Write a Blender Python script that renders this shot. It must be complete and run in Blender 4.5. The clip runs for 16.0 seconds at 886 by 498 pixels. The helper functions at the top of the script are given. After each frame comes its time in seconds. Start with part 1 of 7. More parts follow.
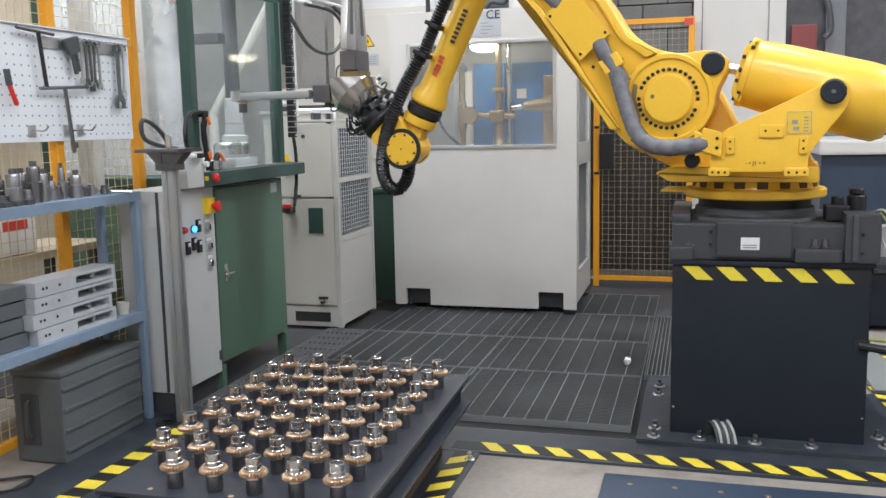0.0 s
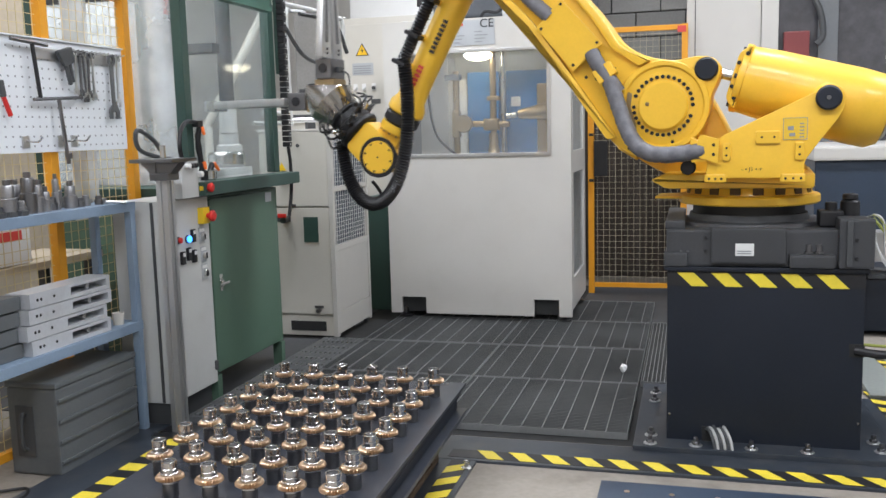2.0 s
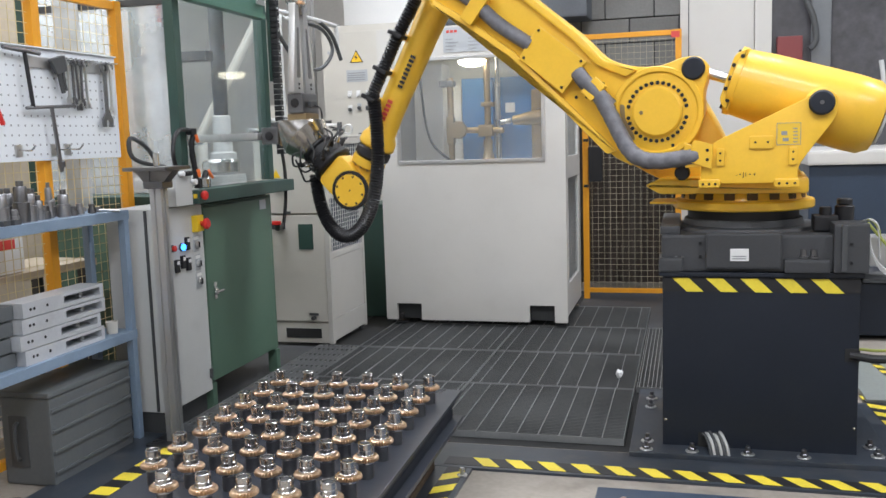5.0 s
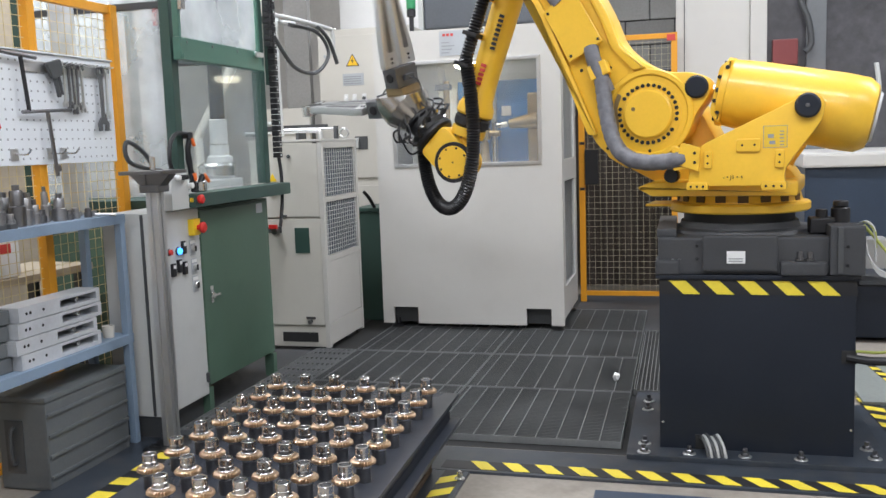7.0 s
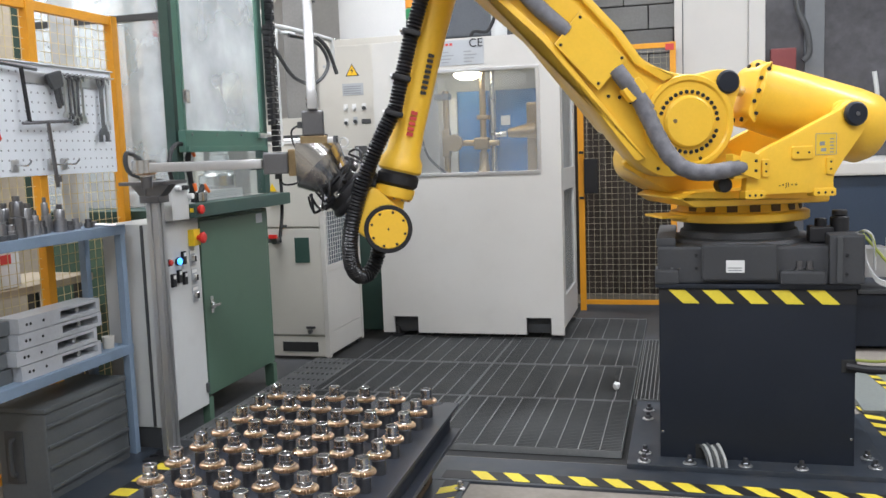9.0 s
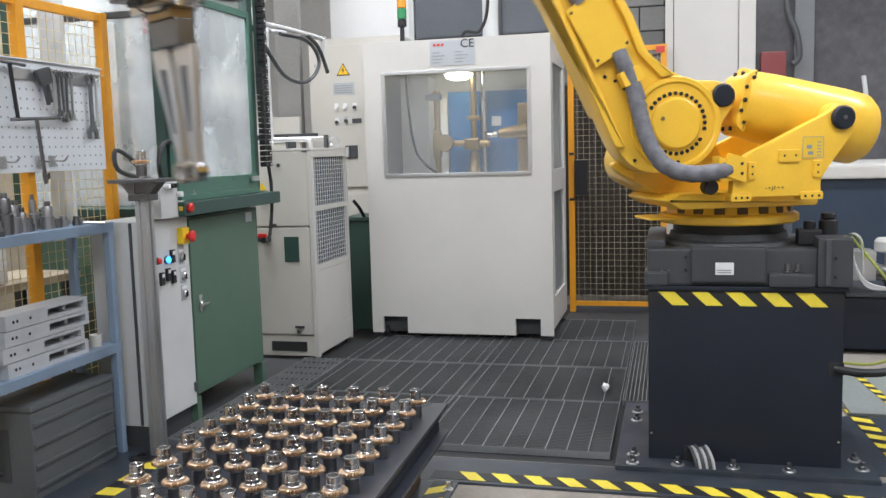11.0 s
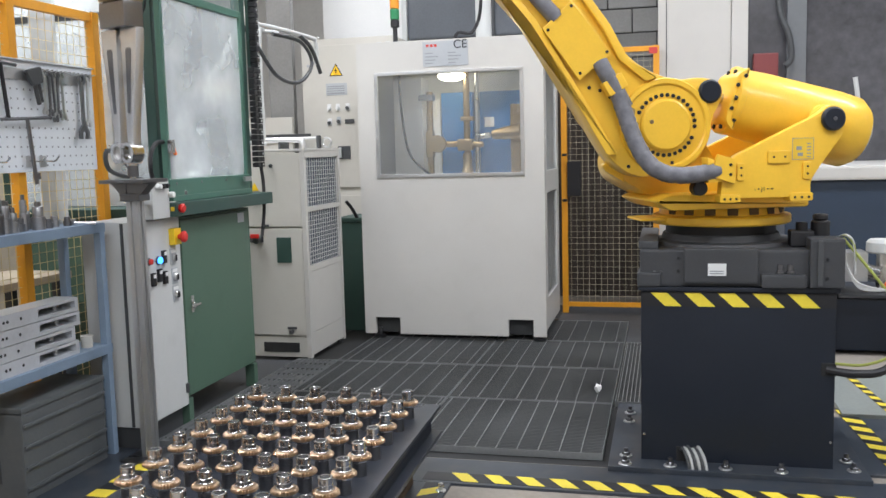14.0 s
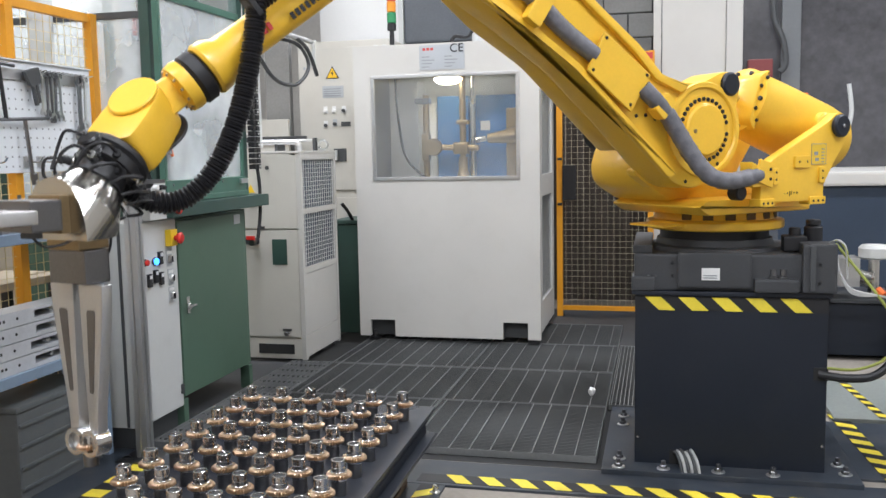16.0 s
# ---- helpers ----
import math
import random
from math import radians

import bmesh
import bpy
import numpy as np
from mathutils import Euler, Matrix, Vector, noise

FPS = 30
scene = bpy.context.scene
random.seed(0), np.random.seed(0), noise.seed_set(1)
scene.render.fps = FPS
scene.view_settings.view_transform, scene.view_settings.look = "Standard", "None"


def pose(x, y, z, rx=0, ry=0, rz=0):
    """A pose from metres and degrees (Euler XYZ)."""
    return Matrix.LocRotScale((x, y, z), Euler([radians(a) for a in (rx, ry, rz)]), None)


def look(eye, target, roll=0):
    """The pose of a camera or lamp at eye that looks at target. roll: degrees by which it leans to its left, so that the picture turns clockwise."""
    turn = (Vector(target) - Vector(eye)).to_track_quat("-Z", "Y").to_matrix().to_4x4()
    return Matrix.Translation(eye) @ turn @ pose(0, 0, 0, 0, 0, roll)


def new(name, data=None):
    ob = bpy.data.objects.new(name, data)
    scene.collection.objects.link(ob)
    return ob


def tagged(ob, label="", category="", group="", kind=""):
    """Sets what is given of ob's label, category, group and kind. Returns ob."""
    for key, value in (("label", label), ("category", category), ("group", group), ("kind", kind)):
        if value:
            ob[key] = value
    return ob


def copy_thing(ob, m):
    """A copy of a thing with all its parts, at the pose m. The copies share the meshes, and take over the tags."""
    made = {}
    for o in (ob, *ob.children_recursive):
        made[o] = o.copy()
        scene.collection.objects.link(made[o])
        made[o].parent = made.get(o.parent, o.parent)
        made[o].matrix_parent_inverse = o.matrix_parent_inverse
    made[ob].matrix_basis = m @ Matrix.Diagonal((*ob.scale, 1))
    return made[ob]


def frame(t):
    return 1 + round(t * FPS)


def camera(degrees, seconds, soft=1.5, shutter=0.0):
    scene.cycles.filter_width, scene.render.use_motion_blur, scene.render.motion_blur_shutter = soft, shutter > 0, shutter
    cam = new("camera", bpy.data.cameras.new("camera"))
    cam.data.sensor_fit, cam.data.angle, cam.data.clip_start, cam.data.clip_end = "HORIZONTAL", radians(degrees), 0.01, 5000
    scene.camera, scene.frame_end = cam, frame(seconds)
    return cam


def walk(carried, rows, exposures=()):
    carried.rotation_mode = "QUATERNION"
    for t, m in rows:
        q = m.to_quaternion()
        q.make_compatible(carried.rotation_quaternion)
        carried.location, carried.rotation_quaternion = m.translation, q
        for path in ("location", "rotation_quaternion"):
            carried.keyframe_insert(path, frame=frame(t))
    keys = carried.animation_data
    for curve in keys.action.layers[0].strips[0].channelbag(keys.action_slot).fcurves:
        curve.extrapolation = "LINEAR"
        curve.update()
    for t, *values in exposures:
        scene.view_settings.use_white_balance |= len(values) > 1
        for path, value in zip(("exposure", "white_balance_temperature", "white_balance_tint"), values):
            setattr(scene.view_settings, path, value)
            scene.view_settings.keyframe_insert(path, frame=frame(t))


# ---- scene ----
FOV = 52.5
cam = camera(FOV, 16.0, soft=1.5, shutter=0.8)


def aim(x, y, z, pitch, roll, yaw):
    """A camera pose from its eye, pitch, roll and yaw to the left of +y."""
    p, w = radians(pitch), radians(yaw)
    ahead = Vector((-math.sin(w) * math.cos(p), math.cos(w) * math.cos(p), math.sin(p)))
    return look((x, y, z), Vector((x, y, z)) + ahead, roll)


PATH = [
    (0.0, aim(0.001, -0.015, 1.257, -7.915, -1.155, 15.815)),
    (0.5, aim(0.005, -0.015, 1.258, -7.856, -1.191, 15.448)),
    (1.0, aim(0.006, -0.017, 1.258, -7.621, -1.383, 15.336)),
    (1.5, aim(0.002, -0.018, 1.259, -7.507, -1.420, 15.524)),
    (2.0, aim(0.004, -0.015, 1.257, -7.398, -1.524, 15.534)),
    (2.5, aim(0.003, -0.012, 1.256, -7.318, -1.614, 15.494)),
    (3.0, aim(0.003, -0.012, 1.255, -7.236, -1.713, 15.389)),
    (3.5, aim(0.004, -0.014, 1.259, -7.273, -1.722, 15.315)),
    (4.0, aim(0.007, -0.011, 1.260, -7.204, -1.796, 15.341)),
    (6.5, aim(0.002, -0.006, 1.258, -6.865, -1.861, 15.035)),
    (7.0, aim(0.004, -0.007, 1.258, -6.812, -1.916, 15.008)),
    (7.5, aim(-0.001, -0.011, 1.258, -6.684, -1.893, 15.024)),
    (8.0, aim(0.003, -0.013, 1.261, -6.699, -1.923, 15.216)),
    (8.5, aim(0.003, -0.013, 1.262, -6.508, -1.999, 15.096)),
    (9.0, aim(0.005, -0.011, 1.263, -6.260, -2.048, 14.969)),
    (11.5, aim(0.003, -0.007, 1.261, -6.278, -1.483, 14.183)),
    (12.0, aim(0.003, -0.006, 1.260, -6.287, -1.478, 14.079)),
    (12.5, aim(0.003, -0.000, 1.260, -6.246, -1.476, 13.986)),
    (13.0, aim(0.002, -0.001, 1.259, -6.234, -1.465, 14.089)),
    (13.5, aim(0.003, -0.002, 1.260, -6.244, -1.465, 14.095)),
    (14.0, aim(0.003, -0.001, 1.261, -6.211, -1.479, 13.866)),
    (14.5, aim(-0.000, 0.000, 1.260, -6.095, -1.460, 13.688)),
    (15.0, aim(0.002, 0.002, 1.259, -6.103, -1.334, 13.554)),
    (15.5, aim(-0.001, -0.003, 1.262, -6.091, -1.254, 13.464)),
    (16.0, aim(0.003, -0.020, 1.263, -6.033, -1.073, 13.511)),
]
walk(cam, PATH)

# ---- light ----
world = bpy.data.worlds.new("hall_air")
scene.world = world
world.use_nodes = True
world.node_tree.nodes["Background"].inputs[0].default_value = (0.80, 0.88, 1.0, 1)
world.node_tree.nodes["Background"].inputs[1].default_value = 0.20
scene.view_settings.exposure = 0.09
LAMPS = [(-2.9, 1.0, 95), (0.2, 1.0, 88), (3.0, 1.0, 88), (-2.9, 4.6, 95), (0.2, 4.4, 80), (3.0, 4.4, 85), (-1.5, 7.2, 60), (1.8, 7.8, 60), (0.2, -2.0, 90)]


# ---- materials ----
def mat(name, color, rough=0.5, metal=0.0, grain=60.0, vary=0.10, bump=0.02, blotch=2.5, rand=0.0, coat=0.0,
        dirt=0.0, dirt_color=(0.05, 0.045, 0.04), spec=0.5):
    """A painted or bare surface: base colour with fine grain, larger blotches, worn patches and a little relief."""
    m = bpy.data.materials.new(name)
    m.use_nodes = True
    nt = m.node_tree
    N, L = nt.nodes, nt.links
    b = N["Principled BSDF"]
    tc = N.new("ShaderNodeTexCoord")
    n1 = N.new("ShaderNodeTexNoise")
    n1.inputs["Scale"].default_value, n1.inputs["Detail"].default_value = grain, 5
    n2 = N.new("ShaderNodeTexNoise")
    n2.inputs["Scale"].default_value, n2.inputs["Detail"].default_value = blotch, 6
    L.new(tc.outputs["Object"], n1.inputs["Vector"]), L.new(tc.outputs["Object"], n2.inputs["Vector"])
    add = N.new("ShaderNodeMath")
    add.operation = "MULTIPLY_ADD"
    L.new(n1.outputs["Fac"], add.inputs[0])
    add.inputs[1].default_value = 0.5
    L.new(n2.outputs["Fac"], add.inputs[2])
    ramp = N.new("ShaderNodeMapRange")
    ramp.inputs["From Min"].default_value, ramp.inputs["From Max"].default_value = 0.45, 1.05
    ramp.inputs["To Min"].default_value, ramp.inputs["To Max"].default_value = 1 - vary, 1 + vary
    L.new(add.outputs[0], ramp.inputs["Value"])
    val = ramp.outputs["Result"]
    if rand:
        oi = N.new("ShaderNodeObjectInfo")
        rr = N.new("ShaderNodeMapRange")
        rr.inputs["To Min"].default_value, rr.inputs["To Max"].default_value = 1 - rand, 1 + rand
        L.new(oi.outputs["Random"], rr.inputs["Value"])
        mu = N.new("ShaderNodeMath")
        mu.operation = "MULTIPLY"
        L.new(val, mu.inputs[0]), L.new(rr.outputs["Result"], mu.inputs[1])
        val = mu.outputs[0]
    mix = N.new("ShaderNodeMix")
    mix.data_type, mix.blend_type = "RGBA", "MULTIPLY"
    mix.inputs["Factor"].default_value = 1.0
    mix.inputs["A"].default_value = (*color, 1)
    L.new(val, mix.inputs["B"])
    col = mix.outputs["Result"]
    if dirt:
        n3 = N.new("ShaderNodeTexNoise")
        n3.inputs["Scale"].default_value, n3.inputs["Detail"].default_value = blotch * 3.1, 9
        L.new(tc.outputs["Object"], n3.inputs["Vector"])
        dr = N.new("ShaderNodeMapRange")
        dr.inputs["From Min"].default_value, dr.inputs["From Max"].default_value = 0.52, 0.75
        dr.inputs["To Max"].default_value = dirt
        L.new(n3.outputs["Fac"], dr.inputs["Value"])
        m2 = N.new("ShaderNodeMix")
        m2.data_type = "RGBA"
        L.new(dr.outputs["Result"], m2.inputs["Factor"])
        L.new(col, m2.inputs["A"])
        m2.inputs["B"].default_value = (*dirt_color, 1)
        col = m2.outputs["Result"]
    L.new(col, b.inputs["Base Color"])
    rg = N.new("ShaderNodeMapRange")
    rg.inputs["From Min"].default_value, rg.inputs["From Max"].default_value = 0.3, 0.7
    rg.inputs["To Min"].default_value, rg.inputs["To Max"].default_value = max(0.03, rough - 0.08), min(1, rough + 0.08)
    L.new(n2.outputs["Fac"], rg.inputs["Value"])
    L.new(rg.outputs["Result"], b.inputs["Roughness"])
    b.inputs["Metallic"].default_value = metal
    b.inputs["Coat Weight"].default_value = coat
    b.inputs["Coat Roughness"].default_value = 0.12
    b.inputs["Specular IOR Level"].default_value = spec
    if bump:
        bp = N.new("ShaderNodeBump")
        bp.inputs["Strength"].default_value, bp.inputs["Distance"].default_value = bump * 5, 0.002
        L.new(n1.outputs["Fac"], bp.inputs["Height"])
        L.new(bp.outputs["Normal"], b.inputs["Normal"])
    return m


def glass(name, color=(1, 1, 1), rough=0.02, clear=0.85):
    """Thin pane: mostly clear with a gloss on top."""
    m = bpy.data.materials.new(name)
    m.use_nodes = True
    nt = m.node_tree
    N, L = nt.nodes, nt.links
    N.remove(N["Principled BSDF"])
    tr, gl, df, mx, mx2, fr = (N.new("ShaderNode" + k) for k in ("BsdfTransparent", "BsdfGlossy", "BsdfDiffuse", "MixShader", "MixShader", "LayerWeight"))
    weak = N.new("ShaderNodeMath")
    weak.operation = "MULTIPLY"
    weak.inputs[1].default_value = 0.12
    tr.inputs[0].default_value = (*color, 1)
    df.inputs[0].default_value = (0.75, 0.77, 0.78, 1)
    gl.inputs["Roughness"].default_value = rough
    tc, nz, mr = N.new("ShaderNodeTexCoord"), N.new("ShaderNodeTexNoise"), N.new("ShaderNodeMapRange")
    nz.inputs["Scale"].default_value, nz.inputs["Detail"].default_value = 3.0, 6
    L.new(tc.outputs["Object"], nz.inputs["Vector"])
    L.new(nz.outputs["Fac"], mr.inputs["Value"])
    mr.inputs["From Min"].default_value, mr.inputs["From Max"].default_value = 0.3, 0.75
    mr.inputs["To Min"].default_value, mr.inputs["To Max"].default_value = (1 - clear) * 0.55, (1 - clear) * 1.45
    L.new(mr.outputs["Result"], mx.inputs[0])
    L.new(tr.outputs[0], mx.inputs[1]), L.new(df.outputs[0], mx.inputs[2])
    fr.inputs["Blend"].default_value = 0.3
    L.new(fr.outputs["Facing"], weak.inputs[0])
    L.new(weak.outputs[0], mx2.inputs[0])
    L.new(mx.outputs[0], mx2.inputs[1]), L.new(gl.outputs[0], mx2.inputs[2])
    L.new(mx2.outputs[0], N["Material Output"].inputs[0])
    return m


def glow(name, color, strength):
    m = bpy.data.materials.new(name)
    m.use_nodes = True
    b = m.node_tree.nodes["Principled BSDF"]
    b.inputs["Base Color"].default_value = (*color, 1)
    b.inputs["Emission Color"].default_value = (*color, 1)
    b.inputs["Emission Strength"].default_value = strength
    return m


YEL = mat("robot_yellow", (0.87, 0.52, 0.040), 0.42, grain=90, vary=0.06, coat=0.25, dirt=0.10, dirt_color=(0.30, 0.18, 0.03))
CASTG = mat("cast_grey", (0.046, 0.048, 0.052), 0.5, grain=140, vary=0.22, bump=0.05, dirt=0.3)
BLACKP = mat("black_paint", (0.008, 0.012, 0.021), 0.42, grain=80, vary=0.2, dirt=0.06, dirt_color=(0.05, 0.05, 0.05))
BLACK = mat("black_rubber", (0.012, 0.012, 0.014), 0.5, grain=120, vary=0.2)
HOSE = mat("black_hose", (0.010, 0.010, 0.012), 0.35, grain=120, vary=0.2)
WHITE = mat("machine_white", (0.555, 0.540, 0.508), 0.45, grain=150, vary=0.04, dirt=0.06, dirt_color=(0.3, 0.28, 0.24))
CREAM = mat("cabinet_cream", (0.575, 0.553, 0.500), 0.5, grain=150, vary=0.04, dirt=0.08, dirt_color=(0.35, 0.32, 0.26))
LGREY = mat("light_grey_paint", (0.56, 0.57, 0.56), 0.5, grain=150, vary=0.05, dirt=0.1, dirt_color=(0.25, 0.24, 0.22))
PEG = mat("pegboard_white", (0.72, 0.75, 0.78), 0.5, grain=150, vary=0.04, dirt=0.06, dirt_color=(0.4, 0.4, 0.4))
GREEN = mat("cabinet_green", (0.080, 0.142, 0.100), 0.45, grain=120, vary=0.10, dirt=0.12, dirt_color=(0.03, 0.06, 0.04))
DGREEN = mat("frame_green", (0.035, 0.075, 0.062), 0.45, grain=120, vary=0.15, dirt=0.2)
MGREEN = mat("rail_green", (0.07, 0.165, 0.125), 0.4, grain=120, vary=0.1, dirt=0.15)
ORANGE = mat("fence_orange", (0.78, 0.34, 0.02), 0.45, grain=90, vary=0.08, dirt=0.12, dirt_color=(0.35, 0.18, 0.03))
BLUESTEEL = mat("shelf_blue_grey", (0.20, 0.27, 0.36), 0.45, grain=120, vary=0.12, dirt=0.15)
DKBLUE = mat("navy_paint", (0.028, 0.044, 0.072), 0.4, grain=90, vary=0.15, dirt=0.1)
STEEL = mat("machined_steel", (0.66, 0.66, 0.65), 0.26, 1.0, grain=200, vary=0.12)
DSTEEL = mat("dark_steel", (0.22, 0.22, 0.23), 0.35, 1.0, grain=200, vary=0.2)
ALU = mat("aluminium", (0.62, 0.62, 0.62), 0.38, 0.9, grain=160, vary=0.08)
TOOLST = mat("grey_tool_steel", (0.34, 0.34, 0.35), 0.38, 0.9, grain=180, vary=0.2)
SATIN = mat("satin_steel", (0.55, 0.53, 0.50), 0.25, 1.0, grain=220, vary=0.06)
GEARST = mat("turned_steel", (0.62, 0.61, 0.60), 0.20, 1.0, grain=200, vary=0.12)
BRASS = mat("bronze_gear", (0.72, 0.52, 0.36), 0.30, 1.0, grain=160, vary=0.12, rand=0.08)
YELTAPE = mat("tape_yellow", (0.78, 0.62, 0.05), 0.5, grain=90, vary=0.10, dirt=0.35, dirt_color=(0.2, 0.16, 0.05))
BLKTAPE = mat("tape_black", (0.014, 0.014, 0.016), 0.5, grain=90, vary=0.2, dirt=0.12, dirt_color=(0.06, 0.055, 0.05))
FRAMEP = mat("floor_frame_steel", (0.035, 0.043, 0.055), 0.38, grain=70, vary=0.25, dirt=0.5, dirt_color=(0.09, 0.085, 0.08))
PALLETP = mat("pallet_plate_black", (0.028, 0.032, 0.041), 0.30, grain=60, vary=0.25, dirt=0.35, dirt_color=(0.06, 0.06, 0.065))
GRATE = mat("grating_steel", (0.15, 0.155, 0.155), 0.5, 0.6, grain=120, vary=0.25)
GRATEB = mat("grating_steel_bright", (0.32, 0.33, 0.33), 0.42, 0.6, grain=120, vary=0.2)
# near-black that stands for shade in the pit and in openings
SHADEBLK = mat("recess_shade_black", (0.020, 0.020, 0.020), 0.8, grain=40, vary=0.3)
CONC = mat("concrete", (0.27, 0.24, 0.205), 0.75, grain=45, vary=0.22, bump=0.05, dirt=0.5, dirt_color=(0.10, 0.085, 0.07), blotch=1.6)
DCONC = mat("dark_concrete", (0.05, 0.052, 0.055), 0.6, grain=45, vary=0.3, bump=0.05, dirt=0.6, dirt_color=(0.04, 0.035, 0.03), blotch=1.6)
WALL = mat("hall_wall", (0.55, 0.53, 0.49), 0.8, grain=30, vary=0.12, bump=0.05, dirt=0.2, dirt_color=(0.35, 0.32, 0.28))
BLOCK = mat("concrete_block", (0.24, 0.235, 0.225), 0.85, grain=60, vary=0.2, bump=0.06, rand=0.12)
CEIL = mat("hall_ceiling", (0.40, 0.41, 0.42), 0.8, grain=20, vary=0.1)
WIRE = mat("mesh_yellow_wire", (0.62, 0.51, 0.28), 0.5, grain=90, vary=0.1)
WIREG = mat("mesh_pale_wire", (0.55, 0.50, 0.36), 0.45, 0.2, grain=90, vary=0.1)
DGREY = mat("dark_grey_plastic", (0.06, 0.063, 0.066), 0.55, grain=100, vary=0.15)
BOXG = mat("crate_grey", (0.105, 0.115, 0.12), 0.5, grain=80, vary=0.12, dirt=0.25, dirt_color=(0.16, 0.16, 0.15))
GRILL = mat("grille_blue_black", (0.025, 0.045, 0.075), 0.5, grain=90, vary=0.2)
RED = mat("red_plastic", (0.62, 0.025, 0.02), 0.4, vary=0.06)
REDL = mat("red_print", (0.60, 0.06, 0.05), 0.5, vary=0.06)
ORPL = mat("orange_plastic", (0.80, 0.16, 0.03), 0.4, vary=0.06)
ESY = mat("yellow_plastic", (0.82, 0.55, 0.02), 0.45, vary=0.05)
BLUEP = mat("blue_machine_paint", (0.03, 0.16, 0.42), 0.45, grain=90, vary=0.12, dirt=0.15)
BRONZE = mat("oiled_bronze", (0.34, 0.25, 0.14), 0.35, 0.8, grain=90, vary=0.2)
INK = mat("print_and_bore_black", (0.02, 0.02, 0.022), 0.6, vary=0.1)
INKG = mat("print_grey", (0.28, 0.29, 0.30), 0.6, vary=0.1)
PAPER = mat("label_white", (0.75, 0.75, 0.74), 0.5, vary=0.04)
TINL = mat("label_grey", (0.42, 0.44, 0.46), 0.45, vary=0.05)
SLEEVE = mat("grey_cloth_sleeve", (0.15, 0.15, 0.165), 0.55, grain=50, vary=0.35, bump=0.08, blotch=14)
WOOD = mat("pallet_wood", (0.085, 0.058, 0.036), 0.75, grain=50, vary=0.3, bump=0.06, dirt=0.3)
BEIGE = mat("beige_wall_panel", (0.54, 0.46, 0.35), 0.75, grain=30, vary=0.12, dirt=0.15, dirt_color=(0.28, 0.22, 0.15))
# base grey lifted and varied to carry the window's pale reflections
DARKGLASS = mat("tinted_window", (0.095, 0.094, 0.102), 0.12, grain=20, vary=0.3, bump=0, spec=0.6)
CLEAR = glass("clear_pane", (0.96, 0.97, 0.97), 0.03, 0.90)
HAZY = glass("scratched_plastic_pane", (0.92, 0.94, 0.95), 0.22, 0.66)
PANE = glass("guard_pane", (0.96, 0.98, 0.98), 0.05, 0.955)
TUBE = glow("lamp_tube", (1.0, 0.98, 0.94), 9.0)
BLUELED = glow("blue_lamp_lens", (0.05, 0.30, 1.0), 3.0)
WORKLAMP = glow("work_lamp_lens", (1.0, 0.91, 0.68), 14.0)
CABLEW = mat("pale_cable", (0.45, 0.45, 0.44), 0.5, vary=0.1)
CABLEY = mat("green_yellow_cable", (0.30, 0.33, 0.07), 0.5, vary=0.1)
FIXM = mat("ground_steel_bar", (0.60, 0.62, 0.65), 0.4, 0.35, grain=120, vary=0.12, dirt=0.15)
SLOT = mat("slot_shadow_paint", (0.10, 0.055, 0.012), 0.6, vary=0.1)



# ---- mesh helpers ----
def part(name, bm, material, parent=None, label="", smooth=False):
    """Links a bmesh as one mesh object, under a thing or part if given."""
    me = bpy.data.meshes.new(name)
    bmesh.ops.recalc_face_normals(bm, faces=bm.faces[:])
    bm.to_mesh(me)
    bm.free()
    if smooth:
        for p in me.polygons:
            p.use_smooth = True
        me.set_sharp_from_angle(angle=radians(35))
    me.materials.append(material)
    ob = new(name, me)
    if parent:
        ob.parent = parent
    if label:
        ob["label"] = label
    return ob


def thing(name, label, category, m=None, group="", kind=""):
    ob = new(name)
    ob.empty_display_size = 0.1
    ob.matrix_basis = m or Matrix()
    return tagged(ob, label, category, group, kind)


def box(x0, x1, y0, y1, z0, z1, bevel=0.004, bm=None):
    own = bm or bmesh.new()
    b = bmesh.new()
    bmesh.ops.create_cube(b, size=1, matrix=Matrix.Translation(((x0 + x1) / 2, (y0 + y1) / 2, (z0 + z1) / 2)) @ Matrix.Diagonal((abs(x1 - x0), abs(y1 - y0), abs(z1 - z0), 1)))
    if bevel:
        bmesh.ops.bevel(b, geom=b.edges[:], offset=min(bevel, 0.3 * min(abs(x1 - x0), abs(y1 - y0), abs(z1 - z0))), segments=2, affect="EDGES", profile=0.7)
    return merge(own, b)


def merge(own, b, m=None):
    """Adds the bmesh b to own."""
    if m:
        b.transform(m)
    vs = [own.verts.new(v.co) for v in b.verts]
    b.verts.index_update()
    for f in b.faces:
        try:
            own.faces.new([vs[v.index] for v in f.verts])
        except ValueError:
            pass
    b.free()
    return own


def frame_of(a, b):
    """A pose with z from a towards b, at a."""
    d = (Vector(b) - Vector(a))
    return Matrix.Translation(a) @ d.to_track_quat("Z", "Y").to_matrix().to_4x4(), d.length


